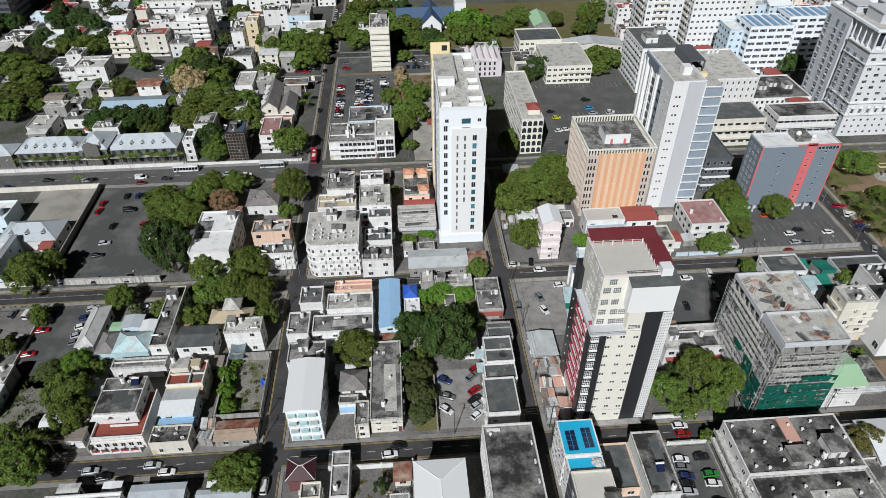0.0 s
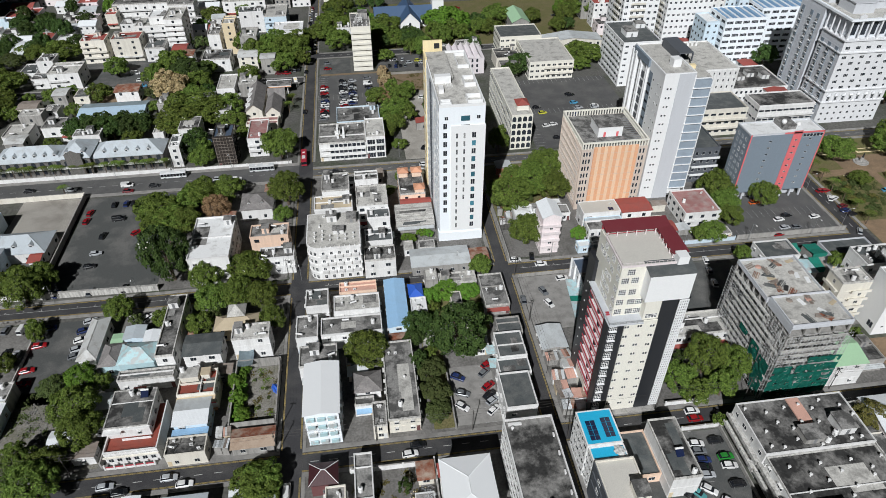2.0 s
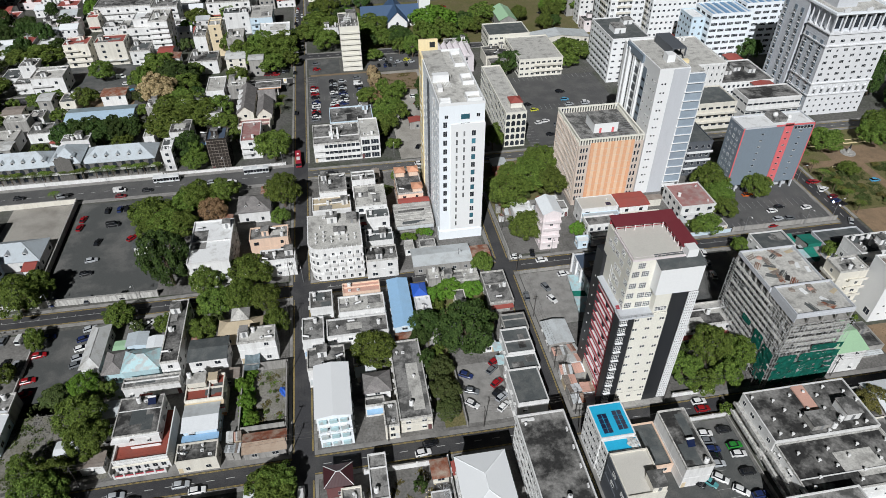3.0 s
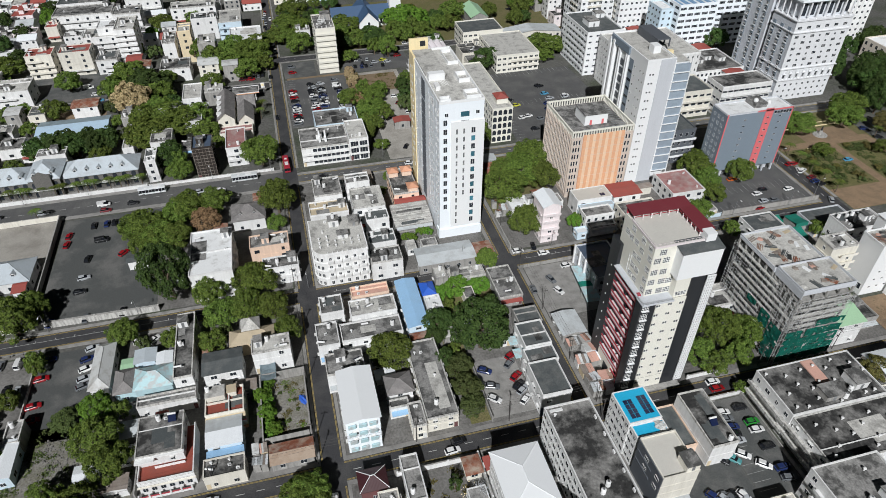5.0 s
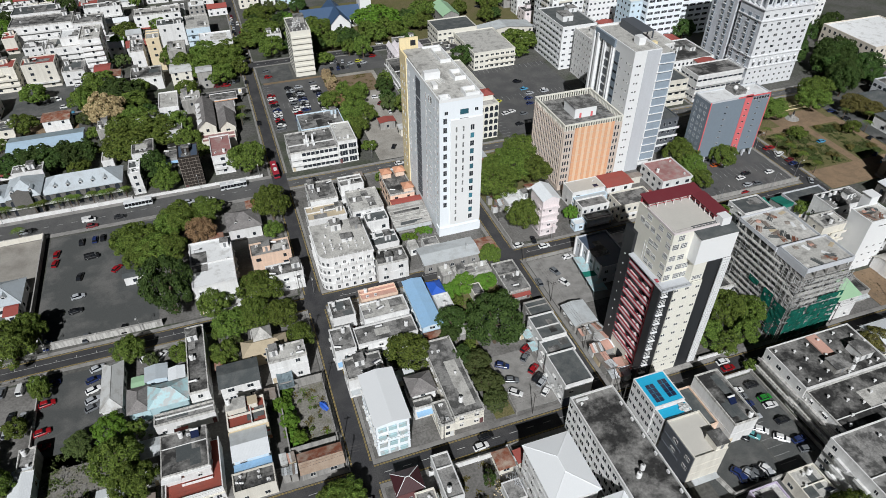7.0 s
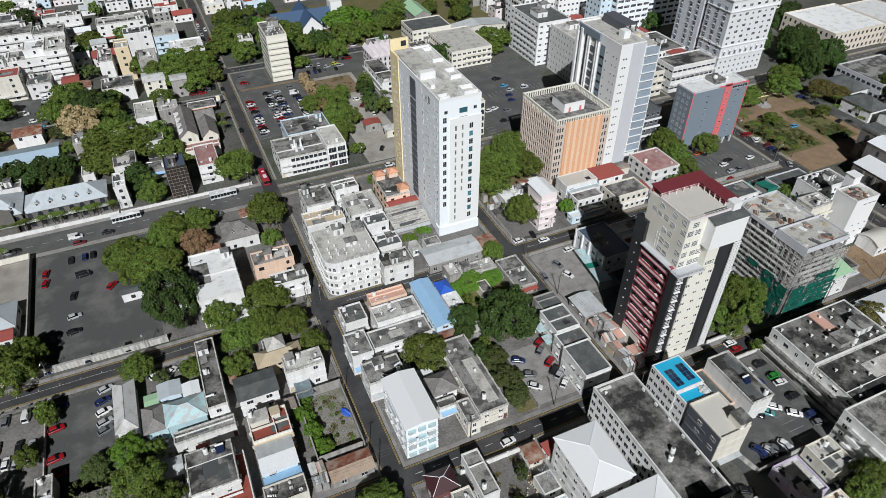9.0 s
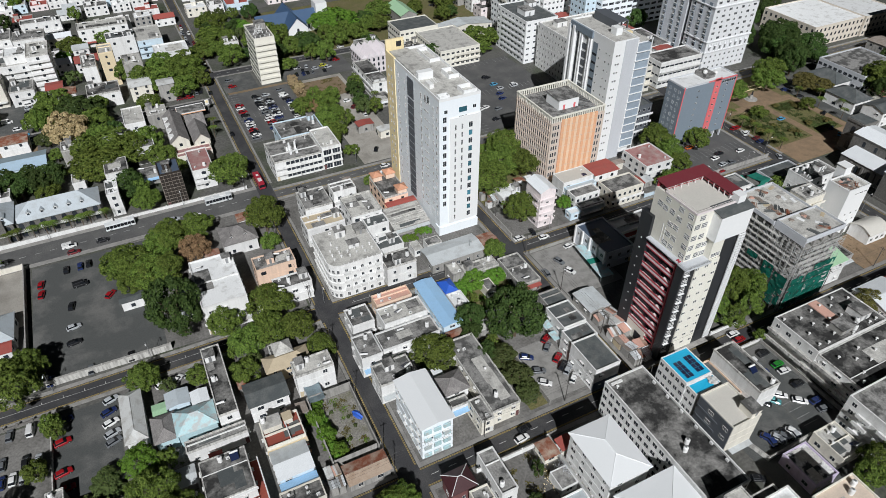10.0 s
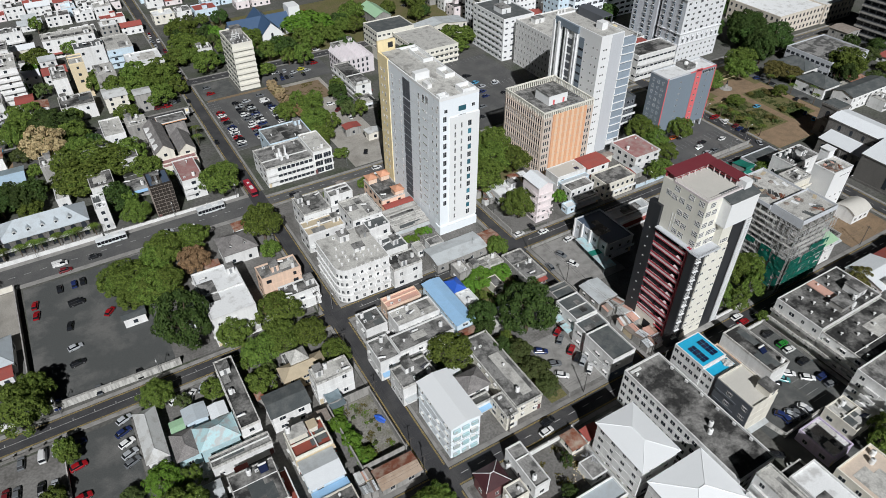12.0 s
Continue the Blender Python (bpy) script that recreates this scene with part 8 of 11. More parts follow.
solid("office_ground_floor", WALL["navy"], [(18.7, 104.7, 0.02, 27.6, 104.85, 3.4)], "navy shop front under the white office", "shop front")
solid("wall_canopy", ROOF["tealroof"], [(18.0, 128.0, 4.2, 20.55, 131.5, 4.35), (18.2, 123.4, 3.4, 20.55, 127.0, 3.55)], "pale turquoise canopies on the office wall", "canopy")
flat_house("house", 21.5, 148.2, 29.4, 163.4, 4.5, "conc", "grey", 1, "low concrete house with blotched grey roof")
flat_house("outbuilding", 3.6, 162.0, 7.8, 168.0, 5, "conc", "lgrey", 1, "small unpainted concrete outbuilding")
flat_house("ruin", 8.3, 161.1, 20.8, 166.4, 4, "conc", "lgrey", 1, "roofless looking concrete annex with pale roof")
flat_house("house", -16.0, 171.7, -5.4, 179.2, 8, "white", "dark", 2, "white two-storey house with a dark flat roof")
flat_house("house", -15.2, 181.3, -5.7, 188.4, 8.5, "white", "dgrey", 2, "white house with dark roof and solar panel")
flat_house("house", -14.0, 194.6, -5.7, 200.4, 9, "white", "dgrey", 2, "white house with dark grey flat roof")
flat_house("house", -17.5, 200.4, -5.9, 213.2, 11, "white", "lgrey", 3, "white house with a gridded roof terrace")
flat_house("house", -33.4, 203.7, -19.2, 212.4, 8, "white", "tan", 2, "white house with a beige flat roof")
flat_house("house", -30.6, 214.6, -20.1, 226.9, 9, "white", "grey", 2, "stepped white corner house with grey roof")
flat_house("house", -17.8, 220.4, -8.6, 226.9, 9, "white", "grey", 2, "white house with a round mark on its grey roof")
gable_house("awning_house", -0.8, 207.6, 11.0, 210.9, 5, "peach", "red", 1, "low peach house front with a red tin roof")
for k in range(4):
    flat_house("shed", -3.4, 195.6 + 2.95 * k, 11.0, 198.4 + 2.95 * k, 3.4 + 0.5 * k, "conc", "lgrey", 1, "low shed in a row with stepped pale concrete roofs", faces="W", clutter=False, par=0.2)
gable_house("market_hall", -0.1, 170.4, 20.3, 180.0, 5, "conc", "metal", 1, "long market hall with a grey corrugated metal roof")
gable_house("shed", 19.8, 170.1, 27.1, 178.5, 4.5, "conc", "rust", 1, "shed with a dark red rusted tin roof")
flat_house("house", 41.4, 193.2, 54.6, 201.2, 4.6, "white", "white", 1, "low white house with a whitened flat roof")
yard_roofs(36.0, 195.4, 40.8, 203.6, 2, 3, 12)
for run in ((41.6, 230.4, 57.6, 230.4), (41.6, 225.8, 55.6, 225.8)):
    wall_run(*run, 3.0, "brick", 0.4, "red-brown wall of a roofless old building")
flat_house("hall", 65.9, 188.4, 80.2, 196.0, 7.4, "white", "pale", 2, "white hall with a pale flat roof", clutter=False, par=0.3)
flat_house("hall_annex", 66.2, 185.4, 80.0, 188.2, 5.6, "lblue", "paleblue", 1, "low pale blue annex along the hall", clutter=False, par=0.25)
put(AC, 77.6, 193.4, 6.9, 10)
ob = thing("solar_array", 76.0, 189.6, 6.95, 0, "small dark solar array on the pale hall roof", "solar panel")
for k in range(2):
    bm = bmesh.new()
    add_box(bm, 1.0 * k, 0, 0.25, 1.0 * k + 0.95, 1.8, 0.32)
    part("panel", bm, PANEL, ob)
bm = bmesh.new()
add_box(bm, 0.1, 0.4, 0, 1.85, 0.5, 0.25)
add_box(bm, 0.1, 1.3, 0, 1.85, 1.4, 0.25)
part("rail", bm, STEEL, ob)
ob = gable_house("pavilion", 80.6, 187.6, 92.4, 196.4, 7.6, "white", "red", 2, "two-storey white pavilion with a dark red sheet roof", "x", 0.1)
bm = bmesh.new()
add_box(bm, -5.9, -5.4, 3.2, 5.9, -4.35, 3.45)
part("porch_roof", bm, ROOF["red"], ob, "narrow red porch roof")
flat_house("villa", 104.2, 184.5, 118.2, 199.8, 6.5, "white", "redstain", 2, "pale villa with a reddish stained flat roof")
flat_house("annex", 74.1, 125.2, 93.1, 134.4, 7, "white", "lgrey", 2, "low cream annex with a stained pale roof")
flat_house("shop", -21.9, 86.4, -17.4, 99.1, 5, "white", "grey", 1, "long narrow shop with a cracked grey roof")
hip_house("pavilion", -33.1, 91.1, -25.8, 97.5, 6, "maroonw", "darkmaroon", 1, "pavilion with a dark maroon pyramid roof and white ridges")
flat_house("house", -28.9, 86.0, -24.1, 90.1, 6, "cream", "grey", 2, "cream house with grey flat roof")
def red_terrace_house():
    x0, y0, x1, y1, h = -85.4, 112.6, -74.2, 124.9, 8.6
    ob = flat_house("house", x0, y0, x1, y1, h, "white", "dark", 2, "white house with dark stained roof above a red terrace", clutter=False, par=0.35)
    RECTS.append((-85.6, 107.4, -71.8, 125))
    a = rel(ob, x0, y0, x1, y1)
    for name, mat, box, lab in (
        ("lower_wall", WALL["white"], (a[0], a[1] - 5.0, 0, a[2] + 2.2, a[1] - 0.02, 4.2), "white lower storey"),
        ("side_wall", WALL["white"], (a[2] + 0.02, a[1], 0, a[2] + 2.2, a[3] - 2.0, 4.2), "white lower storey"),
        ("terrace", ROOF["terrace"], (a[0] + 0.3, a[1] - 4.7, 4.2, a[2] + 1.9, a[1] - 0.02, 4.32), "red painted terrace"),
        ("terrace", ROOF["terrace"], (a[2] + 0.02, a[1], 4.2, a[2] + 1.9, a[3] - 2.3, 4.32), "red painted terrace"),
        ("terrace_parapet", WALL["white"], (a[0], a[1] - 5.0, 4.2, a[2] + 2.2, a[1] - 4.7, 5.2), ""),
        ("terrace_parapet", WALL["white"], (a[2] + 1.9, a[1] - 4.7, 4.2, a[2] + 2.2, a[3] - 2.0, 5.2), ""),
        ("terrace_parapet", WALL["white"], (a[0], a[1] - 4.7, 4.2, a[0] + 0.3, a[1] - 0.02, 5.2), ""),
        ("canopy", WALL["white"], (a[0] - 0.2, a[1] - 1.5, h - 1.1, a[0] + 4.4, a[1] - 0.02, h - 0.8), "white canopy slab"),
        ("canopy", WALL["white"], (a[0] + 4.4, a[1] - 0.7, h - 0.6, a[2] + 0.4, a[1] - 0.02, h - 0.3), "white canopy slab"),
        ("cornice", WALL["cream"], (a[0] - 0.3, a[1] - 5.5, 3.2, a[2] + 2.3, a[1] - 5.0, 3.45), "cream cornice"),
    ):
        bm = bmesh.new()
        add_box(bm, *box)
        part(name, bm, mat, ob, lab)
    for k in range(6):
        piece("window", window_mesh(1.2, 1.4, "plain"), ob, pose(a[0] + 1.3 + 2.1 * k, a[1] - 5.0, 1.1))
    put(TANK, -80.4, 123.2, h - 0.23)
    put(AC, -78.6, 123.0, h - 0.23, 0)
    put(HEATER, -77.0, 122.6, h - 0.23, 0)


def balcony_house():
    x0, y0, x1, y1 = -69.2, 122.4, -59.2, 130.9
    ob = flat_house("house", x0, y0, x1, y1, 7.2, "cream", "terrace", 2, "cream house with red roof terrace and stacked balconies", clutter=False, par=0.9)
    a = rel(ob, x0, y0, x1, y1)
    for name, mat, box, lab in (
        ("roof_room", WALL["cream"], (a[0] + 0.4, a[3] - 3.6, 6.42, a[0] + 5.2, a[3] - 0.3, 8.6), "cream roof room"),
        ("roof_room_slab", ROOF["lgrey"], (a[0] + 0.2, a[3] - 3.9, 8.6, a[0] + 5.4, a[3] - 0.1, 8.78), ""),
        ("roof_room", WALL["cream"], (a[0] + 6.0, a[3] - 3.0, 6.42, a[0] + 8.2, a[3] - 0.6, 8.3), "cream roof room"),
        ("roof_room_slab", ROOF["tan"], (a[0] + 5.8, a[3] - 3.2, 8.3, a[0] + 8.4, a[3] - 0.4, 8.46), ""),
        ("dividing_wall", WALL["white"], (a[0] + 6.1, a[1] + 0.3, 6.42, a[0] + 6.3, a[3] - 3.1, 7.4), ""),
        ("balcony", WALL["white"], (a[0] - 0.2, a[1] - 1.5, 3.0, a[2] + 0.2, a[1], 3.2), "white balcony"),
        ("balcony_rail", WALL["white"], (a[0] - 0.2, a[1] - 1.5, 3.2, a[2] + 0.2, a[1] - 1.35, 4.2), ""),
        ("canopy", WALL["tanw"], (a[0] - 0.2, a[1] - 1.3, 5.7, a[2] + 0.2, a[1], 5.9), ""),
        ("awning", ROOF["tile"], (a[0] + 5.0, a[1] - 2.3, 1.9, a[2] + 0.3, a[1] - 1.4, 2.1), "orange awning"),
        ("band", WALL["red"], (a[2] - 3.2, a[1] - 1.56, 4.2, a[2] + 0.2, a[1] - 1.3, 4.45), "red balcony band"),
    ):
        bm = bmesh.new()
        add_box(bm, *box)
        part(name, bm, mat, ob, lab)
    put(TANK, -68.2, 129.4, 8.78)


red_terrace_house()
balcony_house()
flat_house("shop", -69.8, 105.0, -59.7, 110.4, 5, "cream", "dark", 1, "low cream shop with a dark flat roof")
gable_house("house", -69.0, 113.0, -60.0, 121.6, 6.8, "lblue", "whitemetal+metal", 2, "house with a pale patched metal roof and blue walls")
solid("house_awning", ROOF["bluemetal"], [(-69.2, 110.7, 4.3, -59.8, 113.1, 4.45), (-69.2, 110.6, 3.3, -59.8, 110.75, 4.3)], "blue sheet awning on the house front", "awning")
flat_house("house", -56.3, 139.9, -45.4, 145.8, 9, "white", "lgrey", 3, "white house with solar heaters on its roof")
gable_house("house", -70.3, 136.9, -59.3, 145.4, 7.5, "white", "dgrey", 2, "house with a wide dark green-grey gabled roof")
flat_house("shop", -78.2, 138.0, -73.0, 164.0, 7, "white", "dark", 2, "long narrow white building with a dark gutter roof")
hip_house("house", -63.2, 147.7, -49.8, 154.2, 6, "tanw", "tan", 2, "tan house with a hipped roof and small turret")
hip_house("house", -101.7, 141.2, -95.8, 159.1, 5.5, "white", "greymetal", 1, "old house with a pale grey hipped metal roof")
hip_house("house", -89.3, 137.5, -78.5, 146.0, 6, "teal", "tealroof", 1, "old house with pale turquoise hipped roofs")
flat_house("house", -87.8, 131.8, -72.3, 135.4, 5, "white", "grey", 1, "low white house with a long grey roof")
gable_house("shed", -101.7, 113.1, -95.4, 118.2, 3.2, "conc", "whitemetal", 1, "low shed with a white sheet metal roof")
flat_house("house", -74.4, 176.0, -60.8, 199.5, 11.5, "white", "white", 3, "white three-storey house with a white flat roof")
flat_house("house", -55.3, 188.0, -42.1, 195.1, 9.5, "peach", "grey", 3, "peach house with a blotched grey roof")
flat_house("house", -51.6, 178.1, -39.9, 184.1, 7.5, "white", "dark", 2, "white shop with yellow band and dark flat roof")
hip_house("house", -62.0, 211.0, -49.4, 222.6, 6, "white", "slate", 1, "old house with grey tiled roof and two dormers")
gable_house("gatehouse", -97.6, 198.5, -90.5, 202.5, 4, "white", "dgrey", 1, "small white gatehouse with a grey roof")
gable_house("shed", -132.7, 191.9, -128.6, 198.9, 4, "white", "red", 1, "small white shed with a red tin roof")
hip_house("school_wing", -142.7, 178.6, -140.1, 196.6, 8, "lblue", "paleblue", 2, "pale blue school wing with metal roof")
gable_house("house", -70.4, 89.3, -57.3, 93.2, 5, "white", "paleblue", 1, "low house with pale blue metal roof and dormers")
gable_house("house", -54.1, 88.0, -41.1, 90.5, 5, "white", "paleblue", 1, "low house with pale metal roof and dormers")
flat_house("house", -90.5, 90.0, -72.4, 91.6, 5, "white", "white", 1, "low white rimmed flat roofed house")
flat_house("house", -120.3, 128.4, -116.3, 135.5, 5, "conc", "grey", 1, "concrete house with grey roof at the lot edge")
gable_house("shed", -121.2, 118.0, -116.3, 129.4, 5, "lblue", "whitemetal", 1, "blue shed with a pale metal roof", "y")
flat_house("workshop_block", -24.3, 269.6, -4.9, 284.4, 9, "lblue", "grey", 2, "pale blue workshop block with grey roof")
flat_house("house", -63.2, 259.7, -54.9, 277.1, 9, "white", "redstain", 3, "white house with dull red roofs and garden")
flat_house("house", -95.2, 255.5, -90.8, 266.3, 10, "white", "white", 3, "narrow white house with a white awning roof")
gable_house("long_shed", -147.2, 301.8, -116.5, 314.8, 5, "lblue", "skyblue+greybluemetal", 1, "long shed with a grey and pale blue metal roof")
flat_house("house", -173.1, 282.0, -162.2, 293.4, 6, "white", "lgrey", 2, "white house with a pale flat roof")
flat_house("house", -107.5, 278.5, -102.9, 292.2, 5, "white", "lgrey", 1, "low house with pale roof and tanks")
flat_house("house", -83.4, 314.2, -74.7, 331.3, 8, "white", "lgrey", 2, "white house with pale flat roof")
flat_house("house", -96.5, 353.8, -81.6, 367.1, 7.5, "white", "dark", 2, "white house with dark flat roof")
flat_house("house", -96.1, 378.9, -89.3, 394.8, 12, "white", "grey", 3, "white house with three arched roof windows")
flat_house("house", -86.7, 377.8, -79.9, 390.2, 18, "peachyellow", "lgrey", 5, "tall narrow pale yellow rendered house")
flat_house("house", -76.9, 369.4, -67.8, 383.7, 13, "conc", "lgrey", 4, "unpainted concrete house with balconies")
flat_house("apartment_block", -60.3, 379.4, -43.0, 398.4, 10, "white", "white", 3, "white apartment block with roof terraces")
ob = flat_house("apartment_block", -118.4, 381.0, -108.4, 400.0, 21, "white", "lgrey", 7, "stepped white apartment block with dark flank")
balcony_rows(ob, -118.4, 381.0, -108.4, 400.0, 7, 2.9, "S", 1.2, "white")
ob = flat_house("apartment_block", -137.0, 388.5, -118.6, 404.0, 15, "white", "lgrey", 5, "white apartment block with roof terraces")
balcony_rows(ob, -137.0, 388.5, -118.6, 404.0, 5, 2.9, "S", 1.3, "white")
flat_house("apartment_block", -129.0, 391.5, -119.0, 403.6, 19, "white", "white", 6, "set-back white upper storeys of an apartment block")
flat_house("house", -130.2, 373.3, -119.5, 386.2, 8, "white", "grey", 2, "white house with a stained roof")
flat_house("town_house", -147.7, 375.4, -132.2, 386.5, 13, "cream", "red", 4, "cream town house with a dull red roof")
flat_house("town_house", -163.8, 375.1, -150.8, 386.2, 13, "cream", "red", 4, "cream town house with a red tin roof")
flat_house("house", -172.4, 343.0, -156.8, 356.8, 9, "white", "lgrey", 2, "white house with flat roofs and tanks")
flat_house("house", -191.2, 353.8, -182.4, 367.1, 5, "white", "dgrey", 1, "white house with a dark roof")
gable_house("house", -205.5, 380.5, -198.2, 402.0, 7, "white", "whitemetal", 2, "white house with solar panels on a pale roof")
flat_house("house", -223.7, 383.7, -216.2, 396.3, 8, "cream", "grey", 2, "cream house with grey roof")


def fuel_canopy(x0, y0, x1, y1, h):
    """A flat forecourt roof on four posts with a coloured fascia."""
    ob = thing("fuel_canopy", (x0 + x1) / 2, (y0 + y1) / 2, 0, 0, "flat forecourt canopy with a white and orange fascia", "canopy")
    a = rel(ob, x0, y0, x1, y1)
    for x in (a[0] + 2.0, a[2] - 2.0):
        for y in (a[1] + 1.6, a[3] - 1.6):
            bm = bmesh.new()
            add_box(bm, x - 0.2, y - 0.2, -0.1, x + 0.2, y + 0.2, h - 0.7)
            part("post", bm, WALL["white"], ob)
    bm = bmesh.new()
    add_parapet(bm, *a, h - 0.7, h, 0.2, 0.0)
    part("fascia", bm, WALL["white"], ob)
    bm = bmesh.new()
    add_parapet(bm, *a, h - 0.75, h - 0.35, 0.12, 0.06)
    part("fascia_stripe", bm, WALL["orange"], ob, "orange stripe along the fascia")
    bm = bmesh.new()
    add_box(bm, a[0] + 0.2, a[1] + 0.2, h - 0.7, a[2] - 0.2, a[3] - 0.2, h - 0.3)
    part("roof", bm, ROOF["grey"], ob)
    pole = thing("price_sign", -45.6, 327.0, 0, 0, "tall white and yellow roadside sign panel", "sign")
    bm = bmesh.new()
    add_box(bm, -0.1, -0.1, -0.1, 0.1, 0.1, 4.2)
    part("post", bm, STEEL, pole)
    bm = bmesh.new()
    add_box(bm, -0.9, -0.15, 3.6, 0.9, 0.15, 6.2)
    part("panel", bm, WALL["white"], pole)
    bm = bmesh.new()
    add_box(bm, -0.6, -0.19, 4.6, 0.6, -0.14, 5.8)
    part("emblem", bm, WALL["yellow"], pole)
    RECTS.append((x0 - 3, y0, x1, y1 + 5))


fuel_canopy(-60.3, 319.6, -47.6, 327.4, 5.2)
flat_house("office", -162.4, 437.9, -129.1, 455.2, 12, "white", "grey", 3, "long white office with a stained flat roof")
flat_house("house", -128.0, 433.1, -112.3, 447.2, 12, "white", "grey", 3, "white three-storey house with square windows")
flat_house("school", -166.4, 469.3, -136.3, 485.3, 9, "white", "dgrey", 2, "white school block round a court with a grey roof")
flat_house("school", -125.5, 467.3, -104.1, 476.1, 9, "white", "grey", 2, "long white school wing with arched openings")
flat_house("office", -95.6, 438.2, -68.7, 449.5, 11, "white", "lgrey", 3, "long white office with a mottled pale roof")
flat_house("house", -81.9, 410.1, -67.4, 420.2, 13, "white", "dgrey", 3, "white three-storey house with a dark roof")
flat_house("office", -66.8, 406.7, -53.6, 427.3, 11, "lblue", "lgrey", 3, "pale blue and white office with stained roof")
flat_house("house", -165.5, 429.3, -158.9, 440.5, 9, "cream", "red", 2, "cream house with a red metal roof")


# ---- trees ----
def crown_mesh(name, seed, leafmat, rx, rz, clumps, leaves, size, wrap=1.4):
    """A crown of leaf-bearing clumps round an uneven dome, in a unit of one metre of radius."""
    rng = random.Random(seed)
    verts, faces = [], []

    def leaf(c, nrm, s):
        t = nrm.orthogonal().normalized()
        t.rotate(Matrix.Rotation(rng.uniform(0, 6.28), 3, nrm))
        bt = nrm.cross(t)
        i = len(verts)
        fold = nrm * s * 0.3
        verts.extend((c - t * s, c - bt * s * 0.55 + fold, c + t * s, c + bt * s * 0.55 + fold))
        faces.append((i, i + 1, i + 2, i + 3))

    for k in range(clumps):
        # lobes spread evenly over a dome, then pushed about; every fourth lies deeper in
        v = math.acos(1 - wrap * (k + 0.5) / clumps)
        u = k * 2.39996 + rng.uniform(-0.3, 0.3)
        wob = 1 + 0.22 * noise.noise(Vector((math.cos(u) * 1.5 + seed, math.sin(u) * 1.5, v)))
        deep = rng.uniform(0.5, 0.72) if k % 4 == 3 else rng.uniform(0.8, 1.0)
        c = Vector((rx * math.sin(v) * math.cos(u), rx * math.sin(v) * math.sin(u), rz * math.cos(v))) * wob * deep
        r = rx * rng.uniform(0.23, 0.35) * (30 / clumps) ** 0.3
        out = c.normalized()
        for j in range(leaves):
            n = (Vector((rng.gauss(0, 1), rng.gauss(0, 1), rng.gauss(0.3, 0.9))).normalized() + out * 0.55).normalized()
            p = c + Vector((n.x * r, n.y * r, n.z * r * 0.85)) * rng.uniform(0.72, 1.08)
            tilt = (n + Vector((rng.gauss(0, 0.3), rng.gauss(0, 0.3), rng.gauss(0.15, 0.25)))).normalized()
            leaf(p, tilt, size * rng.uniform(0.6, 1.25))
    me = bpy.data.meshes.new(name)
    me.from_pydata([tuple(v) for v in verts], [], faces)
    me.materials.append(leafmat)
    return me


def trunk_mesh(seed):
    """Trunk and forking limbs for a crown of one metre's radius whose middle lies one metre up."""
    rng = random.Random(seed)
    bm = bmesh.new()
    add_tube(bm, (0, 0, -1.35), (0.03, 0.02, -0.35), 0.085, 0.06, 7)
    for k in range(6):
        u = k * 1.05 + rng.uniform(-0.3, 0.3)
        e = Vector((0.55 * math.cos(u), 0.55 * math.sin(u), rng.uniform(0.05, 0.4)))
        add_tube(bm, (0.03, 0.02, -0.38), e, 0.045, 0.02, 5)
        add_tube(bm, e * 0.8, e * 1.3 + Vector((0, 0, 0.15)), 0.02, 0.01, 4)
    return mesh_of("trunk", bm, BARK)


CROWNS = {}
for i, key in enumerate(LEAF):
    CROWNS[key] = {}
    for size, (cl, lv, s) in {"L": (66, 92, 0.047), "M": (40, 80, 0.066), "S": (20, 56, 0.105), "T": (9, 38, 0.17)}.items():
        CROWNS[key][size] = [crown_mesh("crown", 100 * i + 10 * v + ord(size), LEAF[key], 0.8, 0.62, cl, lv, s, 1.72 if key == "dark" and size == "L" else 1.4) for v in range(3 if key == "mid" else 2)]
TRUNKS = [trunk_mesh(s) for s in range(3)]
TREE_WORDS = {
    "mid": "leafy green broadleaf tree with a rounded crown", "dark": "dense dark green tree with a heavy crown",
    "bright": "bright green bushy young tree", "shrub": "scrubby olive green bush", "brown": "half-dry tree with brown leaves", "tan": "dry tree with pale tan leaves",
    "brownish": "olive yellowish tree with a broad crown",
}
TREES = 0


def tree(x, y, r, h, kind):
    """A tree of crown radius r and total height h."""
    global TREES
    TREES += 1
    rng = random.Random(TREES * 13 + 5)
    RECTS.append((x - 1.2, y - 1.2, x + 1.2, y + 1.2))
    low = kind in ("shrub", "bright")
    ob = thing("bush" if low else "tree", x, y, 0, 0, TREE_WORDS[kind], "bush" if low else "tree", "town trees")
    ch = h * 0.47 if h > 1.9 * r else min(h * 0.48, r * 1.02)
    if low:
        ch = h * 0.5
    zc = h - ch * 0.92
    if kind == "shrub" and h < 3:
        zc = h * 0.22
    far = 1 if y > 262 else 0
    crowns = CROWNS[kind]["LMS"[far + (r < 4.6)] if r > 2.6 else "S" if r > 1.8 else "T"]
    c = piece("crown", crowns[TREES % len(crowns)], ob, pose(0, 0, zc, 0, 0, rng.uniform(0, 360)) @ Matrix.Diagonal((r * 1.14, r * 1.14 * rng.uniform(0.85, 1.1), ch * 1.42, 1)))
    sc = min(r, zc)
    if kind == "shrub" and h < 3:
        return ob
    piece("trunk", TRUNKS[TREES % 3], ob, pose(0, 0, zc, 0, 0, rng.uniform(0, 360)) @ Matrix.Diagonal((r * 0.9, r * 0.9, zc / 1.33, 1)))
    return ob


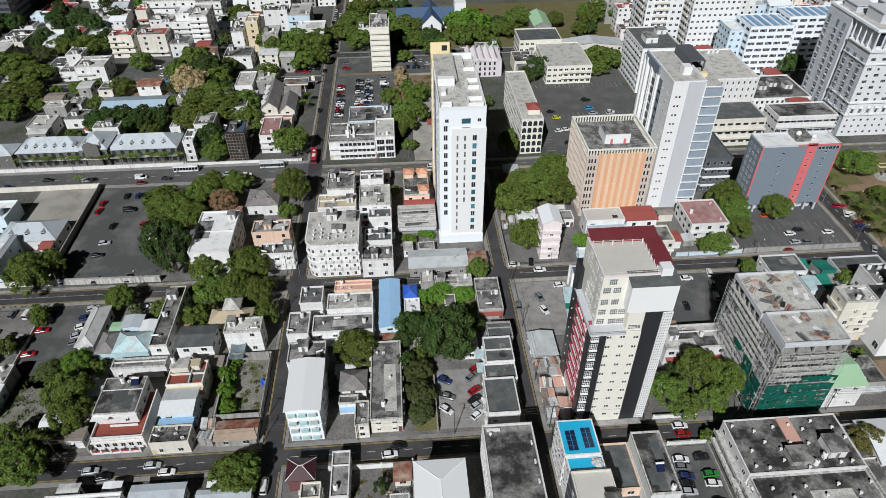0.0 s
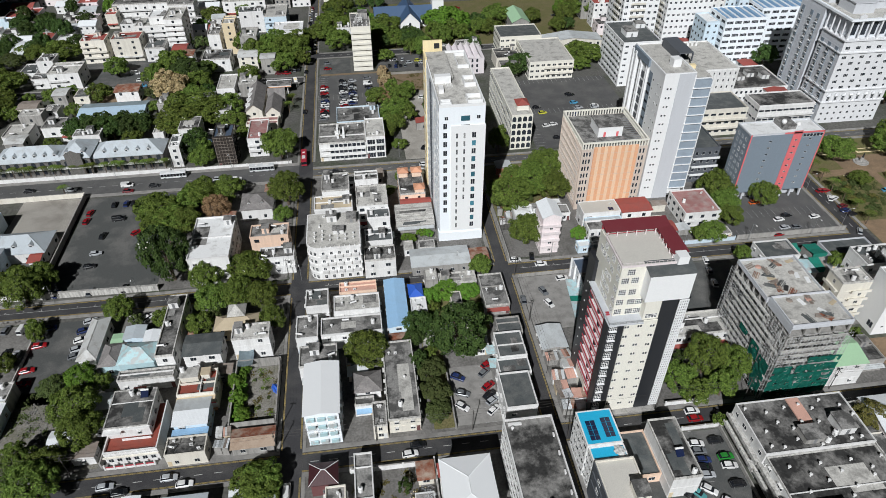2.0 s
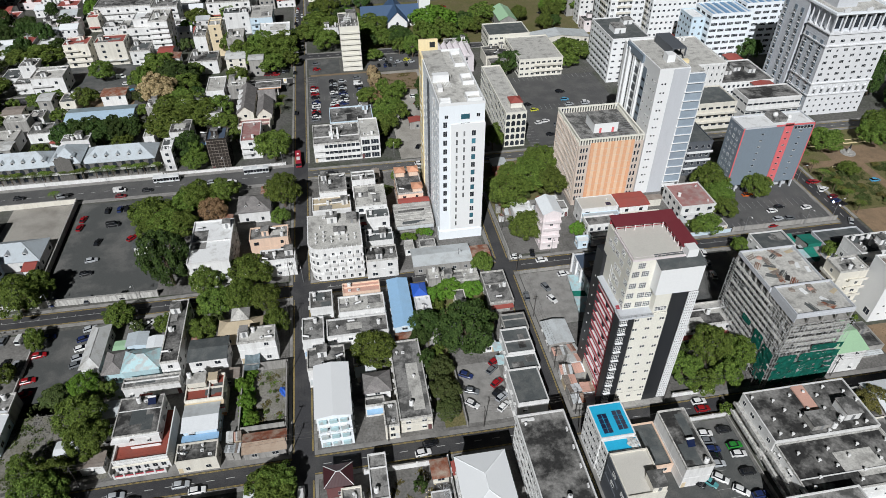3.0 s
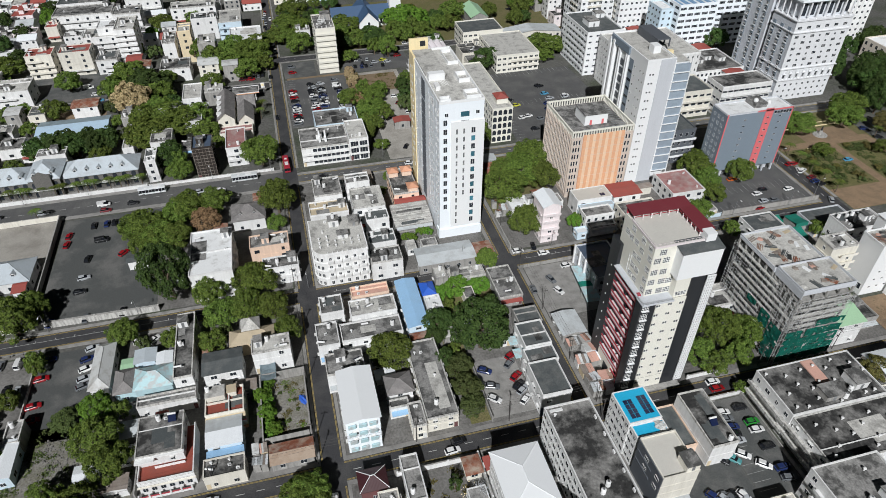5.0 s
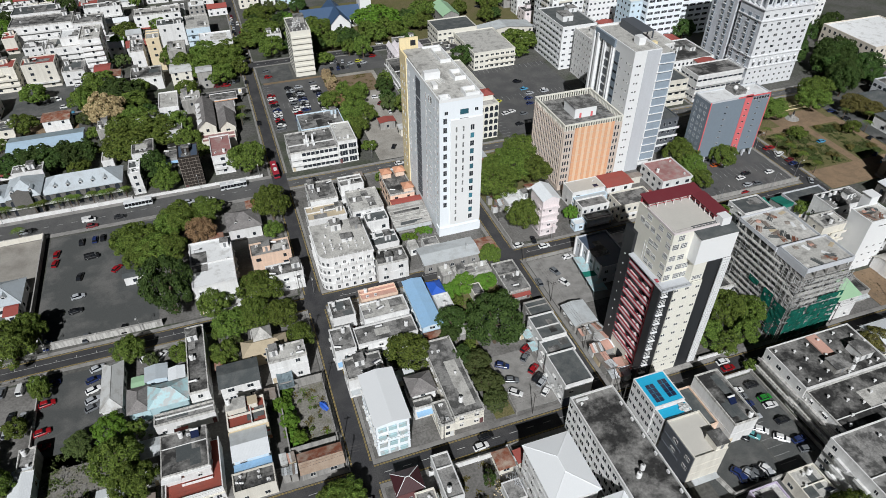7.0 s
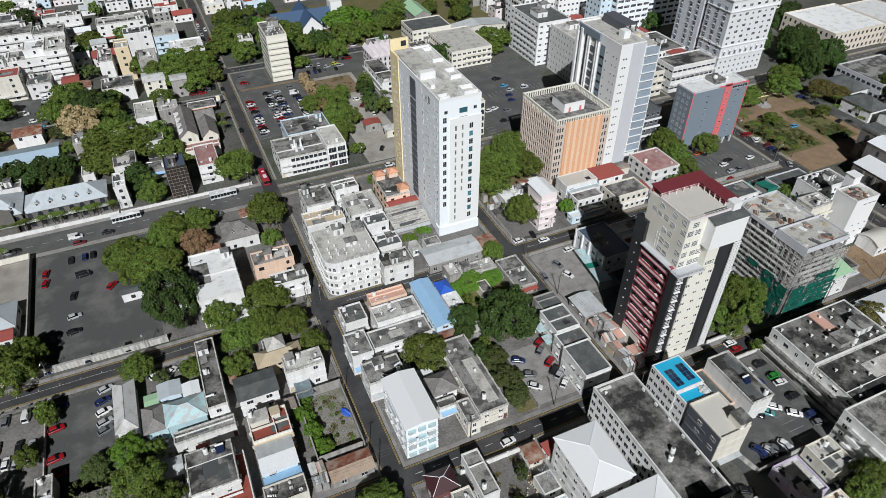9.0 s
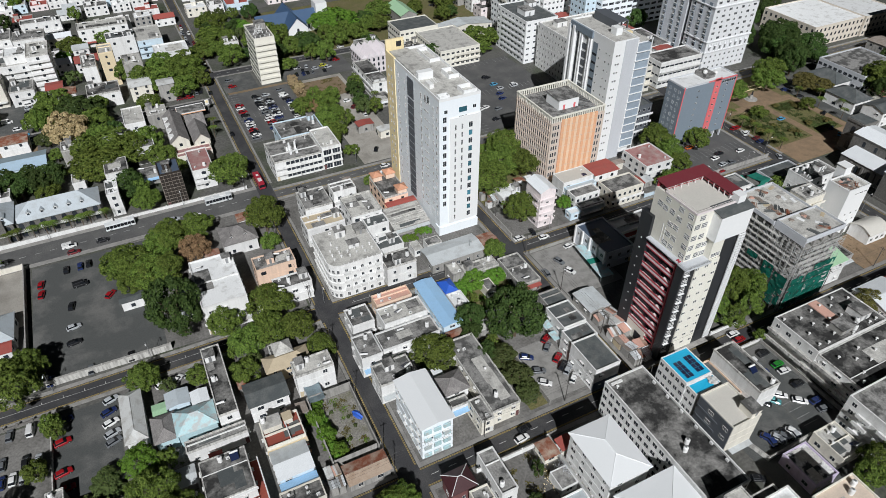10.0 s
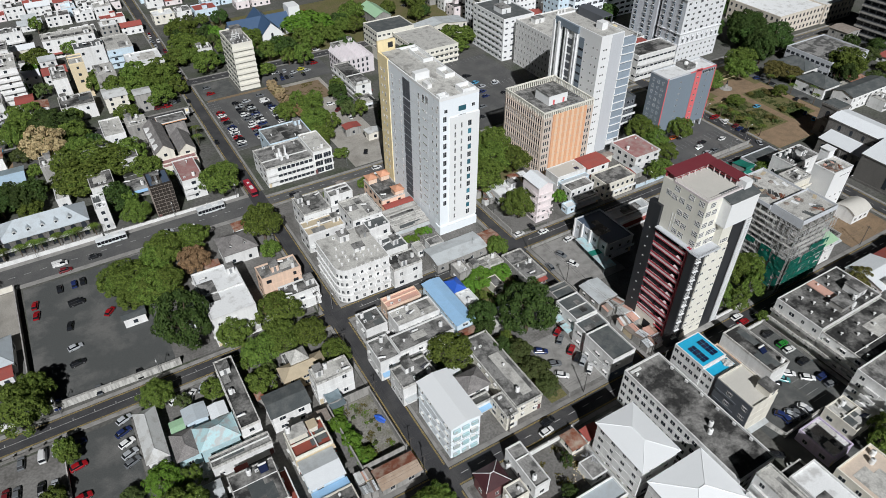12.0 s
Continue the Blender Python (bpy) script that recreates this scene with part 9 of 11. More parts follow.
# ---- palms ----
def make_palm():
    ob = thing("palm_tree", 0, 0, 0, 0, "palm tree with a thin trunk and feathered fronds", "palm", "palms")
    bm = bmesh.new()
    add_tube(bm, (0, 0, -0.1), (0.1, 0, 5.6), 0.2, 0.13, 8)
    part("trunk", bm, BARK, ob)
    verts, faces = [], []
    for k in range(11):
        u = k * 0.571
        for j in range(9):
            s = j / 8
            d = 2.6 * s
            c = Vector((0.1 + d * math.cos(u), d * math.sin(u), 5.6 + 0.9 * s - 1.9 * s * s))
            f = Vector((math.cos(u), math.sin(u), 0)) * 0.15
            for sg in (-1, 1):
                i = len(verts)
                sd = Vector((-math.sin(u) * sg, math.cos(u) * sg, -0.35))
                L = 0.8 * math.sin(math.pi * (0.15 + 0.8 * s))
                verts.extend((c - f, c + f, c + sd * L + f * 2))
                faces.append((i, i + 1, i + 2))
    me = bpy.data.meshes.new("fronds")
    me.from_pydata([tuple(v) for v in verts], [], faces)
    me.materials.append(LEAF["mid"])
    o = new("crown", me)
    o.parent = ob
    return ob


PALM = make_palm()

# ---- vehicles ----
PAINT = {
    "white": (0.75, 0.75, 0.74), "silver": (0.42, 0.44, 0.46), "grey": (0.15, 0.16, 0.17), "black": (0.015, 0.016, 0.018),
    "red": (0.3, 0.01, 0.015), "maroon": (0.16, 0.02, 0.025), "navy": (0.02, 0.035, 0.12), "green": (0.02, 0.22, 0.03),
    "orange": (0.6, 0.12, 0.02), "yellow": (0.5, 0.5, 0.06), "cyan": (0.1, 0.35, 0.55), "teal": (0.1, 0.32, 0.33),
}
CARGLASS = material("car glass", (0.012, 0.014, 0.018), rough=0.05, stain=0, bump=0)


def loft(bm, rings, mi=0, close=True):
    rows = [[bm.verts.new(p) for p in ring] for ring in rings]
    n = len(rows[0])
    for i in range(len(rows) - 1):
        for k in range(n):
            bm.faces.new((rows[i][k], rows[i][(k + 1) % n], rows[i + 1][(k + 1) % n], rows[i + 1][k])).material_index = mi
    if close:
        bm.faces.new(rows[0][::-1]).material_index = mi
        bm.faces.new(rows[-1]).material_index = mi


WHEEL = None


def wheel_mesh():
    bm = bmesh.new()
    add_tube(bm, (0, -0.1, 0), (0, 0.1, 0), 0.32, n=14)
    add_tube(bm, (0, -0.11, 0), (0, 0.11, 0), 0.19, n=10, mi=1)
    return mesh_of("wheel", bm, RUBBER, STEEL)


def make_car(colour, van=False):
    global WHEEL
    WHEEL = WHEEL or wheel_mesh()
    m = material("car paint " + colour, PAINT[colour], rough=0.25, stain=0.05, grain=0.02, bump=0.0, vary=0.15)
    m.node_tree.nodes["Principled BSDF"].inputs["Coat Weight"].default_value = 0.6
    L, W, H = (4.9, 1.85, 2.0) if van else (4.3, 1.76, 1.46)
    belt = 1.0 if van else 0.86
    ob = thing("van" if van else "car", 0, 0, 0, 0, f"parked {colour} {'van' if van else 'hatchback or saloon car'} on asphalt", "van" if van else "car", "cars")

    def ring(x, w, z0, z1, r=0.12):
        return [(x, -w / 2, z0), (x, w / 2, z0), (x, w / 2, z1 - r), (x, w / 2 - r, z1), (x, -w / 2 + r, z1), (x, -w / 2, z1 - r)]

    bm = bmesh.new()
    nose = 0.95 if van else 0.78
    loft(bm, [ring(-L / 2, W * 0.84, 0.38, belt - 0.08), ring(-L / 2 + 0.18, W * 0.95, 0.22, belt), ring(-L * 0.2, W, 0.2, belt), ring(L * 0.17, W, 0.2, belt), ring(L * 0.36, W * 0.97, 0.22, nose), ring(L / 2 - 0.12, W * 0.88, 0.26, nose - 0.1), ring(L / 2, W * 0.74, 0.36, nose - 0.2)])
    part("body", bm, m, ob)
    bm = bmesh.new()
    a, b, c, d = (-L / 2 + 0.06, -L / 2 + 0.22, L * 0.2, L * 0.36) if van else (-L / 2 + 0.2, -L / 2 + 0.75, L * 0.05, L * 0.24)
    loft(bm, [ring(a, W * 0.86, belt - 0.05, belt + 0.02, 0.05), ring(b, W * 0.78, belt - 0.05, H - 0.05, 0.15), ring(c, W * 0.76, belt - 0.05, H - 0.05, 0.15), ring(d, W * 0.84, belt - 0.06, belt, 0.05)])
    part("glasshouse", bm, CARGLASS, ob)
    bm = bmesh.new()
    loft(bm, [ring(b - 0.12, W * 0.7, H - 0.12, H - 0.07, 0.03), ring(b + 0.1, W * 0.76, H - 0.08, H + 0.01, 0.06), ring(c - 0.1, W * 0.74, H - 0.08, H + 0.01, 0.06), ring(c + 0.1, W * 0.68, H - 0.13, H - 0.07, 0.03)])
    if van:
        add_box(bm, a + 0.1, -W * 0.45, belt, L * 0.02, -W * 0.41, H - 0.15)
        add_box(bm, a + 0.1, W * 0.41, belt, L * 0.02, W * 0.45, H - 0.15)
    part("roof", bm, m, ob)
    for x in (-L * 0.31, L * 0.32):
        for y in (-W / 2 + 0.06, W / 2 - 0.06):
            piece("wheel", WHEEL, ob, pose(x, y, 0.32))
    return ob


CARS = {}


def car(x, y, heading, colour):
    if colour not in CARS:
        CARS[colour] = make_car(colour.split("_")[0], colour.endswith("_v"))
    return put(CARS[colour], x, y, 0.02, heading)


def make_bus(body, name_label):
    ob = thing("bus", 0, 0, 0, 0, name_label, "bus")
    m = material("bus paint " + name_label[:6], body, rough=0.35, stain=0.1)
    bm = bmesh.new()
    add_box(bm, -5.2, -1.22, 0.4, 5.2, 1.22, 1.25)
    add_box(bm, -5.2, -1.2, 2.35, 5.2, 1.2, 2.95)
    bmesh.ops.bevel(bm, geom=bm.edges[:], offset=0.12, segments=2, affect="EDGES")
    part("body", bm, m, ob)
    bm = bmesh.new()
    add_box(bm, -5.12, -1.17, 1.2, 5.14, 1.17, 2.4)
    band = part("window_band", bm, CARGLASS, ob)
    bm = bmesh.new()
    for k in range(9):
        for y in (-1.2, 1.14):
            add_box(bm, -5.1 + 1.25 * k, y, 1.2, -5.0 + 1.25 * k, y + 0.06, 2.4)
    part("pillar", bm, m, band)
    bm = bmesh.new()
    add_box(bm, -3.0, -0.7, 2.93, -0.6, 0.7, 3.15)
    part("roof_unit", bm, PLASTIC, ob)
    bm = bmesh.new()
    add_box(bm, 1.6, -0.5, 2.93, 2.6, 0.5, 3.08)
    part("roof_hatch", bm, PLASTIC, ob)
    for x in (-3.2, 3.4):
        for y in (-1.1, 1.1):
            piece("wheel", WHEEL or wheel_mesh(), ob, pose(x, y, 0.48) @ Matrix.Diagonal((1.5, 1.4, 1.5, 1)))
    return ob


# ---- poles ----
def make_lamp():
    ob = thing("street_lamp", 0, 0, 0, 0, "grey street lamp with a curved arm", "street lamp", "street lamps")
    bm = bmesh.new()
    add_tube(bm, (0, 0, -0.1), (0, 0, 7.4), 0.1, 0.06, 7)
    part("pole", bm, STEEL, ob)
    bm = bmesh.new()
    add_tube(bm, (0, 0, 7.35), (0.9, 0, 7.9), 0.05, n=6)
    add_tube(bm, (0.88, 0, 7.9), (1.7, 0, 8.0), 0.05, n=6)
    arm = part("arm", bm, STEEL, ob)
    bm = bmesh.new()
    add_box(bm, 1.5, -0.14, 7.92, 2.3, 0.14, 8.06)
    part("lantern", bm, PLASTIC, arm)
    return ob


def make_pole():
    ob = thing("power_pole", 0, 0, 0, 0, "weathered wooden power pole with a cross arm", "power pole", "power poles")
    bm = bmesh.new()
    add_tube(bm, (0, 0, -0.1), (0, 0, 8.6), 0.14, 0.09, 7)
    part("pole", bm, CABLE, ob)
    bm = bmesh.new()
    add_box(bm, -0.9, -0.06, 8.0, 0.9, 0.06, 8.14)
    part("cross_arm", bm, CABLE, ob)
    return ob


LAMPPOST, POWERPOLE = make_lamp(), make_pole()


def wires(ax, ay, bx, by, z=8.3):
    ob = thing("power_line", 0, 0, 0, 0, "thin sagging overhead power wires", "wire")
    along = Vector((bx - ax, by - ay, 0)).normalized()
    side = Vector((-along.y, along.x, 0))
    for s in (-0.8, 0, 0.8):
        bm = bmesh.new()
        rings = []
        for k in range(7):
            u = k / 6
            p = Vector((ax + (bx - ax) * u, ay + (by - ay) * u, z - 2.4 * u * (1 - u))) + side * s
            rings.append([p + Vector((0, 0, 0.025)), p + side * 0.022 - Vector((0, 0, 0.015)), p - side * 0.022 - Vector((0, 0, 0.015))])
        loft(bm, rings)
        part("wire", bm, CABLE, ob)


def pole_line(points, turn):
    for p in points:
        put(POWERPOLE, p[0], p[1], 0.1, turn)
    for p, q in zip(points, points[1:]):
        wires(p[0], p[1], q[0], q[1])


pole_line([(-42.3, 112.0 + 21 * k) for k in range(6)], 0)
pole_line([(35.0, 100.0 + 22 * k) for k in range(7)], 0)
pole_line([(-120 + 26 * k, 105.4) for k in range(11)], 90)
for k in range(9):
    put(LAMPPOST, -190 + 24 * k, 250.4, 0.1, -90)
    put(LAMPPOST, -200 + 27 * k, 173.6, 0.1, -90)
for k in range(8):
    put(LAMPPOST, 164.4, 105 + 24 * k, 0.1, 0)
for k in range(5):
    put(LAMPPOST, 50 + 25 * k, 173.6, 0.1, -90)
for k in range(17):
    put(PALM, -164.0 + 4.1 * k + (0.8 if k % 3 else -0.7), 253.2 + 0.5 * (k % 2), 0.0, 37 * k)
for k in range(7):
    put(PALM, 174.5, 177 + 7.5 * k, 0.0, 51 * k)
for k in range(6):
    put(PALM, 222.8 + 8.2 * (k % 2), 184 + 6.5 * k, 0.0, 33 * k)
put(PALM, -134.0, 237.2, 0.0, 20)
put(PALM, -46.6, 308.0, 0.0, 70)
put(PALM, -48.0, 300.0, 0.0, 15)
put(PALM, 26.5, 321.0, 0.0, 70)
put(PALM, 30.5, 300.0, 0.0, 10)
bus = make_bus((0.72, 0.74, 0.75), "white city bus with a blue-green tail")
bus.matrix_basis = pose(-93.5, 247.0, 0.03, 0, 0, 181)
bus2 = make_bus((0.6, 0.62, 0.63), "silver city bus with dark windows")
red_bus = make_bus((0.4, 0.03, 0.05), "red city bus in the narrow street")
red_bus.matrix_basis = pose(-39.4, 253.0, 0.03, 0, 0, 92)
bus2.matrix_basis = pose(-57.0, 247.3, 0.03, 0, 0, 181)


# ---- trees and bushes ----
tree(10.4, 133.4, 8.6, 17.5, "dark")
tree(-0.4, 142.4, 5.0, 9, "dark")
tree(-17.0, 134.6, 6.7, 9, "mid")
tree(1.1, 125.4, 4.3, 6, "shrub")
tree(1.5, 117.2, 4.4, 6, "shrub")
tree(1.2, 110.9, 3.4, 5, "shrub")
tree(23.3, 168.5, 3.5, 7, "mid")
tree(-2.1, 128.4, 3.3, 7, "dark")
tree(17.5, 158.1, 3.8, 4, "bright")
tree(9.7, 159.4, 4.5, 5, "bright")
tree(4.6, 157.2, 3.4, 4, "bright")
tree(-2.7, 137.4, 3.1, 7, "dark")
tree(-55.0, 176.0, 7.4, 10, "mid")
tree(-69.2, 173.9, 5.5, 10, "mid")
tree(-65.0, 162.7, 5.6, 10, "mid")
tree(-57.7, 164.5, 6.0, 10, "mid")
tree(-49.5, 162.7, 4.9, 9, "mid")
tree(-68.3, 153.0, 4.1, 7, "mid")
tree(-45.8, 151.9, 4.6, 8, "mid")
tree(-94.6, 162.8, 4.8, 8, "mid")
tree(-89.1, 158.8, 2.2, 4, "shrub")
tree(-80.8, 158.3, 3.3, 5, "mid")
tree(-98.9, 135.3, 4.6, 7, "bright")
tree(-96.7, 123.6, 6.6, 10, "mid")
tree(-92.7, 115.7, 5.8, 10, "mid")
tree(-118.2, 156.6, 2.7, 5, "mid")
tree(-122.8, 144.5, 3.1, 6, "mid")
tree(-100.1, 100.0, 6.3, 11, "mid")
tree(-98.7, 107.3, 4.7, 8, "mid")
tree(-106.8, 109.6, 4.4, 8, "mid")
tree(-46.2, 94.3, 6.2, 8, "mid")
tree(-107.4, 134.8, 3.7, 4, "shrub")
tree(-53.8, 123.4, 2.6, 4, "bright")
tree(-55.3, 129.7, 2.3, 4, "bright")
tree(-52.1, 117.8, 2.2, 3, "bright")
tree(-127.6, 175.1, 8.7, 12, "mid")
tree(-123.8, 180.7, 5.8, 10, "mid")
tree(-81.4, 180.0, 8.2, 21.5, "dark")
tree(-83.2, 207.6, 7.7, 10, "mid")
tree(-93.6, 217.1, 7.5, 10, "mid")
tree(-77.9, 225.4, 8.2, 10, "mid")
tree(-71.0, 215.0, 5.3, 9, "brown")
tree(-92.7, 206.4, 5.1, 8, "mid")
tree(-68.3, 228.1, 6.0, 9, "mid")
tree(-49.2, 257.5, 8.0, 13, "mid")
tree(-44.6, 220.2, 7.0, 14.0, "mid")
tree(-46.0, 209.2, 3.5, 6, "mid")
tree(-97.4, 286.5, 7.5, 10, "mid")
tree(-84.2, 294.1, 9.8, 11, "mid")
tree(-76.0, 300.8, 7.2, 10, "mid")
tree(-72.4, 285.7, 5.9, 9, "mid")
tree(-101.0, 340.4, 10.5, 13, "dark")
tree(-95.4, 330.7, 7.1, 10, "mid")
tree(-106.4, 319.0, 8.4, 15.5, "tan")
tree(-141.8, 356.0, 7.5, 9, "mid")
tree(-177.8, 381.9, 9.8, 10, "mid")
tree(-189.8, 381.1, 7.2, 9, "mid")
tree(-193.0, 341.0, 10.8, 10, "mid")
tree(-212.2, 357.3, 11.1, 10, "mid")
tree(-192.0, 316.6, 12.4, 10, "mid")
tree(-191.8, 301.3, 8.2, 9, "mid")
tree(-143.5, 325.7, 6.4, 8, "mid")
tree(-165.4, 326.9, 5.2, 7, "mid")
tree(-151.3, 309.6, 3.9, 6, "mid")
tree(-177.9, 327.2, 3.5, 5, "mid")
tree(-180.2, 310.1, 4.5, 6, "mid")
tree(-70.3, 338.6, 6.1, 8, "mid")
tree(-61.4, 360.4, 8.3, 10, "mid")
tree(-49.4, 369.4, 10.4, 11, "mid")
tree(-53.3, 350.9, 7.5, 9, "mid")
tree(-100.0, 428.3, 8.0, 10, "mid")
tree(-26.0, 403.9, 10.5, 11, "mid")
tree(-22.9, 377.4, 8.6, 10, "mid")
tree(-31.2, 391.5, 6.8, 9, "mid")
tree(5.8, 399.0, 9.0, 10, "mid")
tree(0.1, 371.0, 7.2, 9, "dark")
tree(44.2, 399.1, 14.6, 12, "bright")
tree(19.0, 375.0, 8.0, 11, "dark")
tree(61.1, 394.3, 7.6, 10, "dark")
tree(76.4, 406.8, 8.5, 10, "mid")
tree(55.3, 375.5, 4.7, 6, "mid")
tree(2.9, 356.2, 4.5, 6, "mid")
tree(7.3, 304.7, 5.7, 8, "mid")
tree(3.2, 288.3, 7.1, 9, "mid")
tree(0.1, 275.3, 6.3, 8, "mid")
tree(-1.3, 303.5, 4.5, 6, "brown")
tree(2.9, 258.4, 3.6, 4, "mid")
tree(75.4, 331.0, 7.3, 10, "dark")
tree(68.0, 323.5, 5.4, 8, "dark")
tree(111.7, 339.4, 10.6, 10, "mid")
tree(102.3, 339.3, 5.6, 8, "mid")
tree(46.0, 248.7, 4.9, 12, "mid")
tree(42.5, 208.1, 9.2, 11, "mid")
tree(53.5, 215.5, 9.0, 12, "mid")
tree(60.9, 226.4, 7.9, 12, "mid")
tree(60.5, 210.6, 7.1, 11, "mid")
tree(47.3, 218.8, 6.8, 10, "mid")
tree(43.4, 183.0, 6.6, 11.5, "mid")
tree(62.4, 182.4, 2.6, 5.4, "bright")
for x, y in ((-0.6, 191.2), (1.8, 190.4), (5.8, 193.2), (8.2, 192.2)):
    tree(x, y, 1.9, 2.6, "bright")
tree(63.3, 183.0, 2.7, 5, "mid")
tree(125.2, 202.4, 7.9, 10, "mid")
tree(124.5, 193.1, 6.0, 9, "mid")
tree(122.6, 184.9, 5.0, 7, "mid")
tree(111.4, 176.3, 4.9, 7, "mid")
tree(106.9, 176.9, 3.3, 5, "mid")
tree(141.6, 195.1, 5.8, 9, "mid")
tree(188.9, 222.7, 8.1, 10, "mid")
tree(208.8, 319.1, 7.2, 12, "dark")
tree(69.9, 111.5, 5.3, 9, "mid")
tree(80.0, 116.2, 6.0, 14, "mid")
tree(87.8, 113.5, 4.8, 11, "mid")
tree(73.5, 106.3, 4.0, 8, "mid")
tree(81.6, 107.7, 4.3, 10, "mid")
tree(115.2, 91.9, 5.0, 9, "brownish")
tree(116.6, 162.8, 3.5, 6, "mid")
tree(147.8, 155.1, 3.4, 6, "mid")
tree(23.6, 170.7, 2.7, 6, "mid")
tree(-35.3, 391.9, 6.8, 9, "mid")
tree(-42.9, 355.4, 4.4, 8, "mid")
tree(136.7, 413.4, 12.3, 11, "mid")
tree(125.1, 410.9, 8.7, 10, "mid")
tree(-22.6, 432.3, 9.6, 10, "mid")
tree(-81.8, 437.8, 5.9, 8, "mid")
tree(149.5, 431.4, 7.5, 9, "mid")
tree(83.9, 383.7, 5.5, 5, "shrub")
tree(255.6, 246.1, 13.5, 13, "dark")
tree(272.7, 265.7, 9.5, 12, "dark")
tree(216.7, 224.1, 8.3, 10, "mid")
tree(265.8, 199.6, 10.2, 10, "mid")
tree(236.6, 208.8, 7.1, 7, "brownish")
tree(67.4, 52.4, 4.6, 9, "mid")
tree(62.0, 50.5, 4.0, 8, "mid")
tree(-44.8, 95.6, 5.4, 8, "mid")
tree(76.6, 98.1, 1.8, 4, "mid")
tree(-96.9, 287.9, 10.9, 11, "mid")
tree(-89.7, 300.9, 10.2, 11, "mid")
tree(-88.1, 266.7, 7.9, 10, "dark")
tree(-82.2, 254.9, 5.3, 8, "mid")
tree(-112.4, 308.1, 3.3, 6, "mid")
tree(-158.7, 329.1, 5.1, 7, "mid")
tree(-85.5, 207.9, 7.5, 10, "mid")
tree(-81.5, 222.8, 6.6, 9, "mid")
tree(-77.2, 226.0, 5.3, 9, "mid")
tree(-96.0, 215.0, 3.8, 8, "mid")
tree(-47.6, 380.6, 7.8, 10, "mid")
tree(-66.4, 372.8, 7.0, 9, "mid")
tree(10.5, 374.0, 6.5, 10, "mid")
tree(38.0, 377.0, 7.0, 10, "mid")
tree(-1.4, 390.2, 8.8, 9, "mid")
tree(-5.2, 303.2, 5.6, 8, "mid")
tree(-1.3, 279.0, 6.4, 9, "mid")
tree(-3.4, 269.0, 5.2, 7, "mid")
tree(7.7, 292.9, 3.9, 6, "mid")
tree(68.9, 387.2, 6.9, 9, "mid")
tree(54.2, 365.6, 5.3, 7, "dark")

# ---- parked and passing cars ----
car(-112.4, 208.4, 80, "black")
car(-112.2, 197.9, 10, "silver")
car(-112.4, 190.7, 10, "black")
car(-109.1, 218.6, 5, "black_v")
car(-121.1, 224.2, 80, "red")
car(-121.1, 218.8, 80, "red")
car(-113.2, 228.8, 90, "black")
car(-108.7, 228.9, 90, "navy")
car(-106.0, 229.1, 90, "black")
car(-108.6, 176.8, 90, "grey")
car(-101.4, 176.2, 0, "white")
car(-97.4, 177.1, 90, "black")
car(-119.3, 177.3, 80, "navy")
car(-100.5, 208.9, 50, "red")
car(-129.8, 161.8, 85, "grey")
car(-124.7, 161.4, 85, "white_v")
car(-121.6, 161.7, 85, "silver")
car(-116.4, 160.8, 10, "navy")
car(-117.1, 153.4, 10, "red")
car(-117.3, 143.4, 10, "red")
car(-116.8, 138.2, 10, "red")
car(-126.0, 151.2, 85, "black")
car(-123.0, 150.2, 85, "silver")
car(-104.4, 162.5, 20, "silver")
car(-105.3, 158.3, 20, "navy")
car(-105.1, 154.3, 20, "white")
car(-105.0, 150.5, 20, "silver")
car(-104.9, 147.6, 20, "grey")
car(-90.6, 161.9, 20, "white")
car(-86.5, 161.6, 45, "white")
car(-84.4, 100.9, 5, "silver")
car(-80.6, 98.8, 5, "black")
car(-68.9, 101.4, 3, "silver")
car(-64.7, 99.1, 3, "white")
car(-39.1, 93.3, 88, "white_v")
car(-5.2, 102.5, 5, "black")
car(-7.5, 100.1, 5, "white")
car(8.7, 123.7, -30, "navy")
car(9.2, 117.7, -20, "grey")
car(8.4, 113.2, -40, "white")
car(16.7, 124.6, 40, "grey")
car(17.0, 119.5, 35, "red")
car(18.2, 127.5, 30, "red")
car(16.7, 116.3, 35, "black")
car(17.2, 114.3, 35, "silver")
car(16.9, 111.0, 40, "white")
car(35.3, 153.3, 85, "grey")
car(42.9, 156.5, -70, "grey")
car(43.3, 150.5, -65, "white")
car(50.8, 162.1, 5, "white")
car(41.3, 138.6, 10, "black")
car(45.6, 170.5, 2, "white")
car(37.1, 173.9, 2, "white")
car(43.4, 175.0, 80, "black")
car(71.4, 103.1, 0, "white")
car(71.3, 100.6, 0, "red")
car(68.0, 92.9, -5, "white")
car(67.7, 90.7, -5, "grey")
car(67.7, 88.0, -5, "navy")
car(67.0, 86.0, -5, "black")
car(66.9, 83.8, -5, "silver")
car(73.6, 93.2, 0, "black")
car(74.0, 88.2, 0, "green")
car(73.8, 85.6, -5, "white")
car(73.4, 80.4, 0, "black")
for k in range(4):
    car(51.4 + 2.5 * k, 70.2 - 0.35 * k, 78, ("navy", "grey", "black", "silver")[k])
car(73.2, 74.0, 0, "navy")
car(95.2, 162.1, 0, "white")
car(104.1, 164.4, 80, "white")
car(102.9, 158.9, 80, "grey")
car(101.8, 152.5, 80, "silver")
car(90.2, 148.8, 85, "black")
car(142.8, 183.7, 5, "white")
car(147.1, 185.8, 5, "black")
car(142.3, 178.6, 5, "silver")
car(146.9, 178.3, 0, "grey")
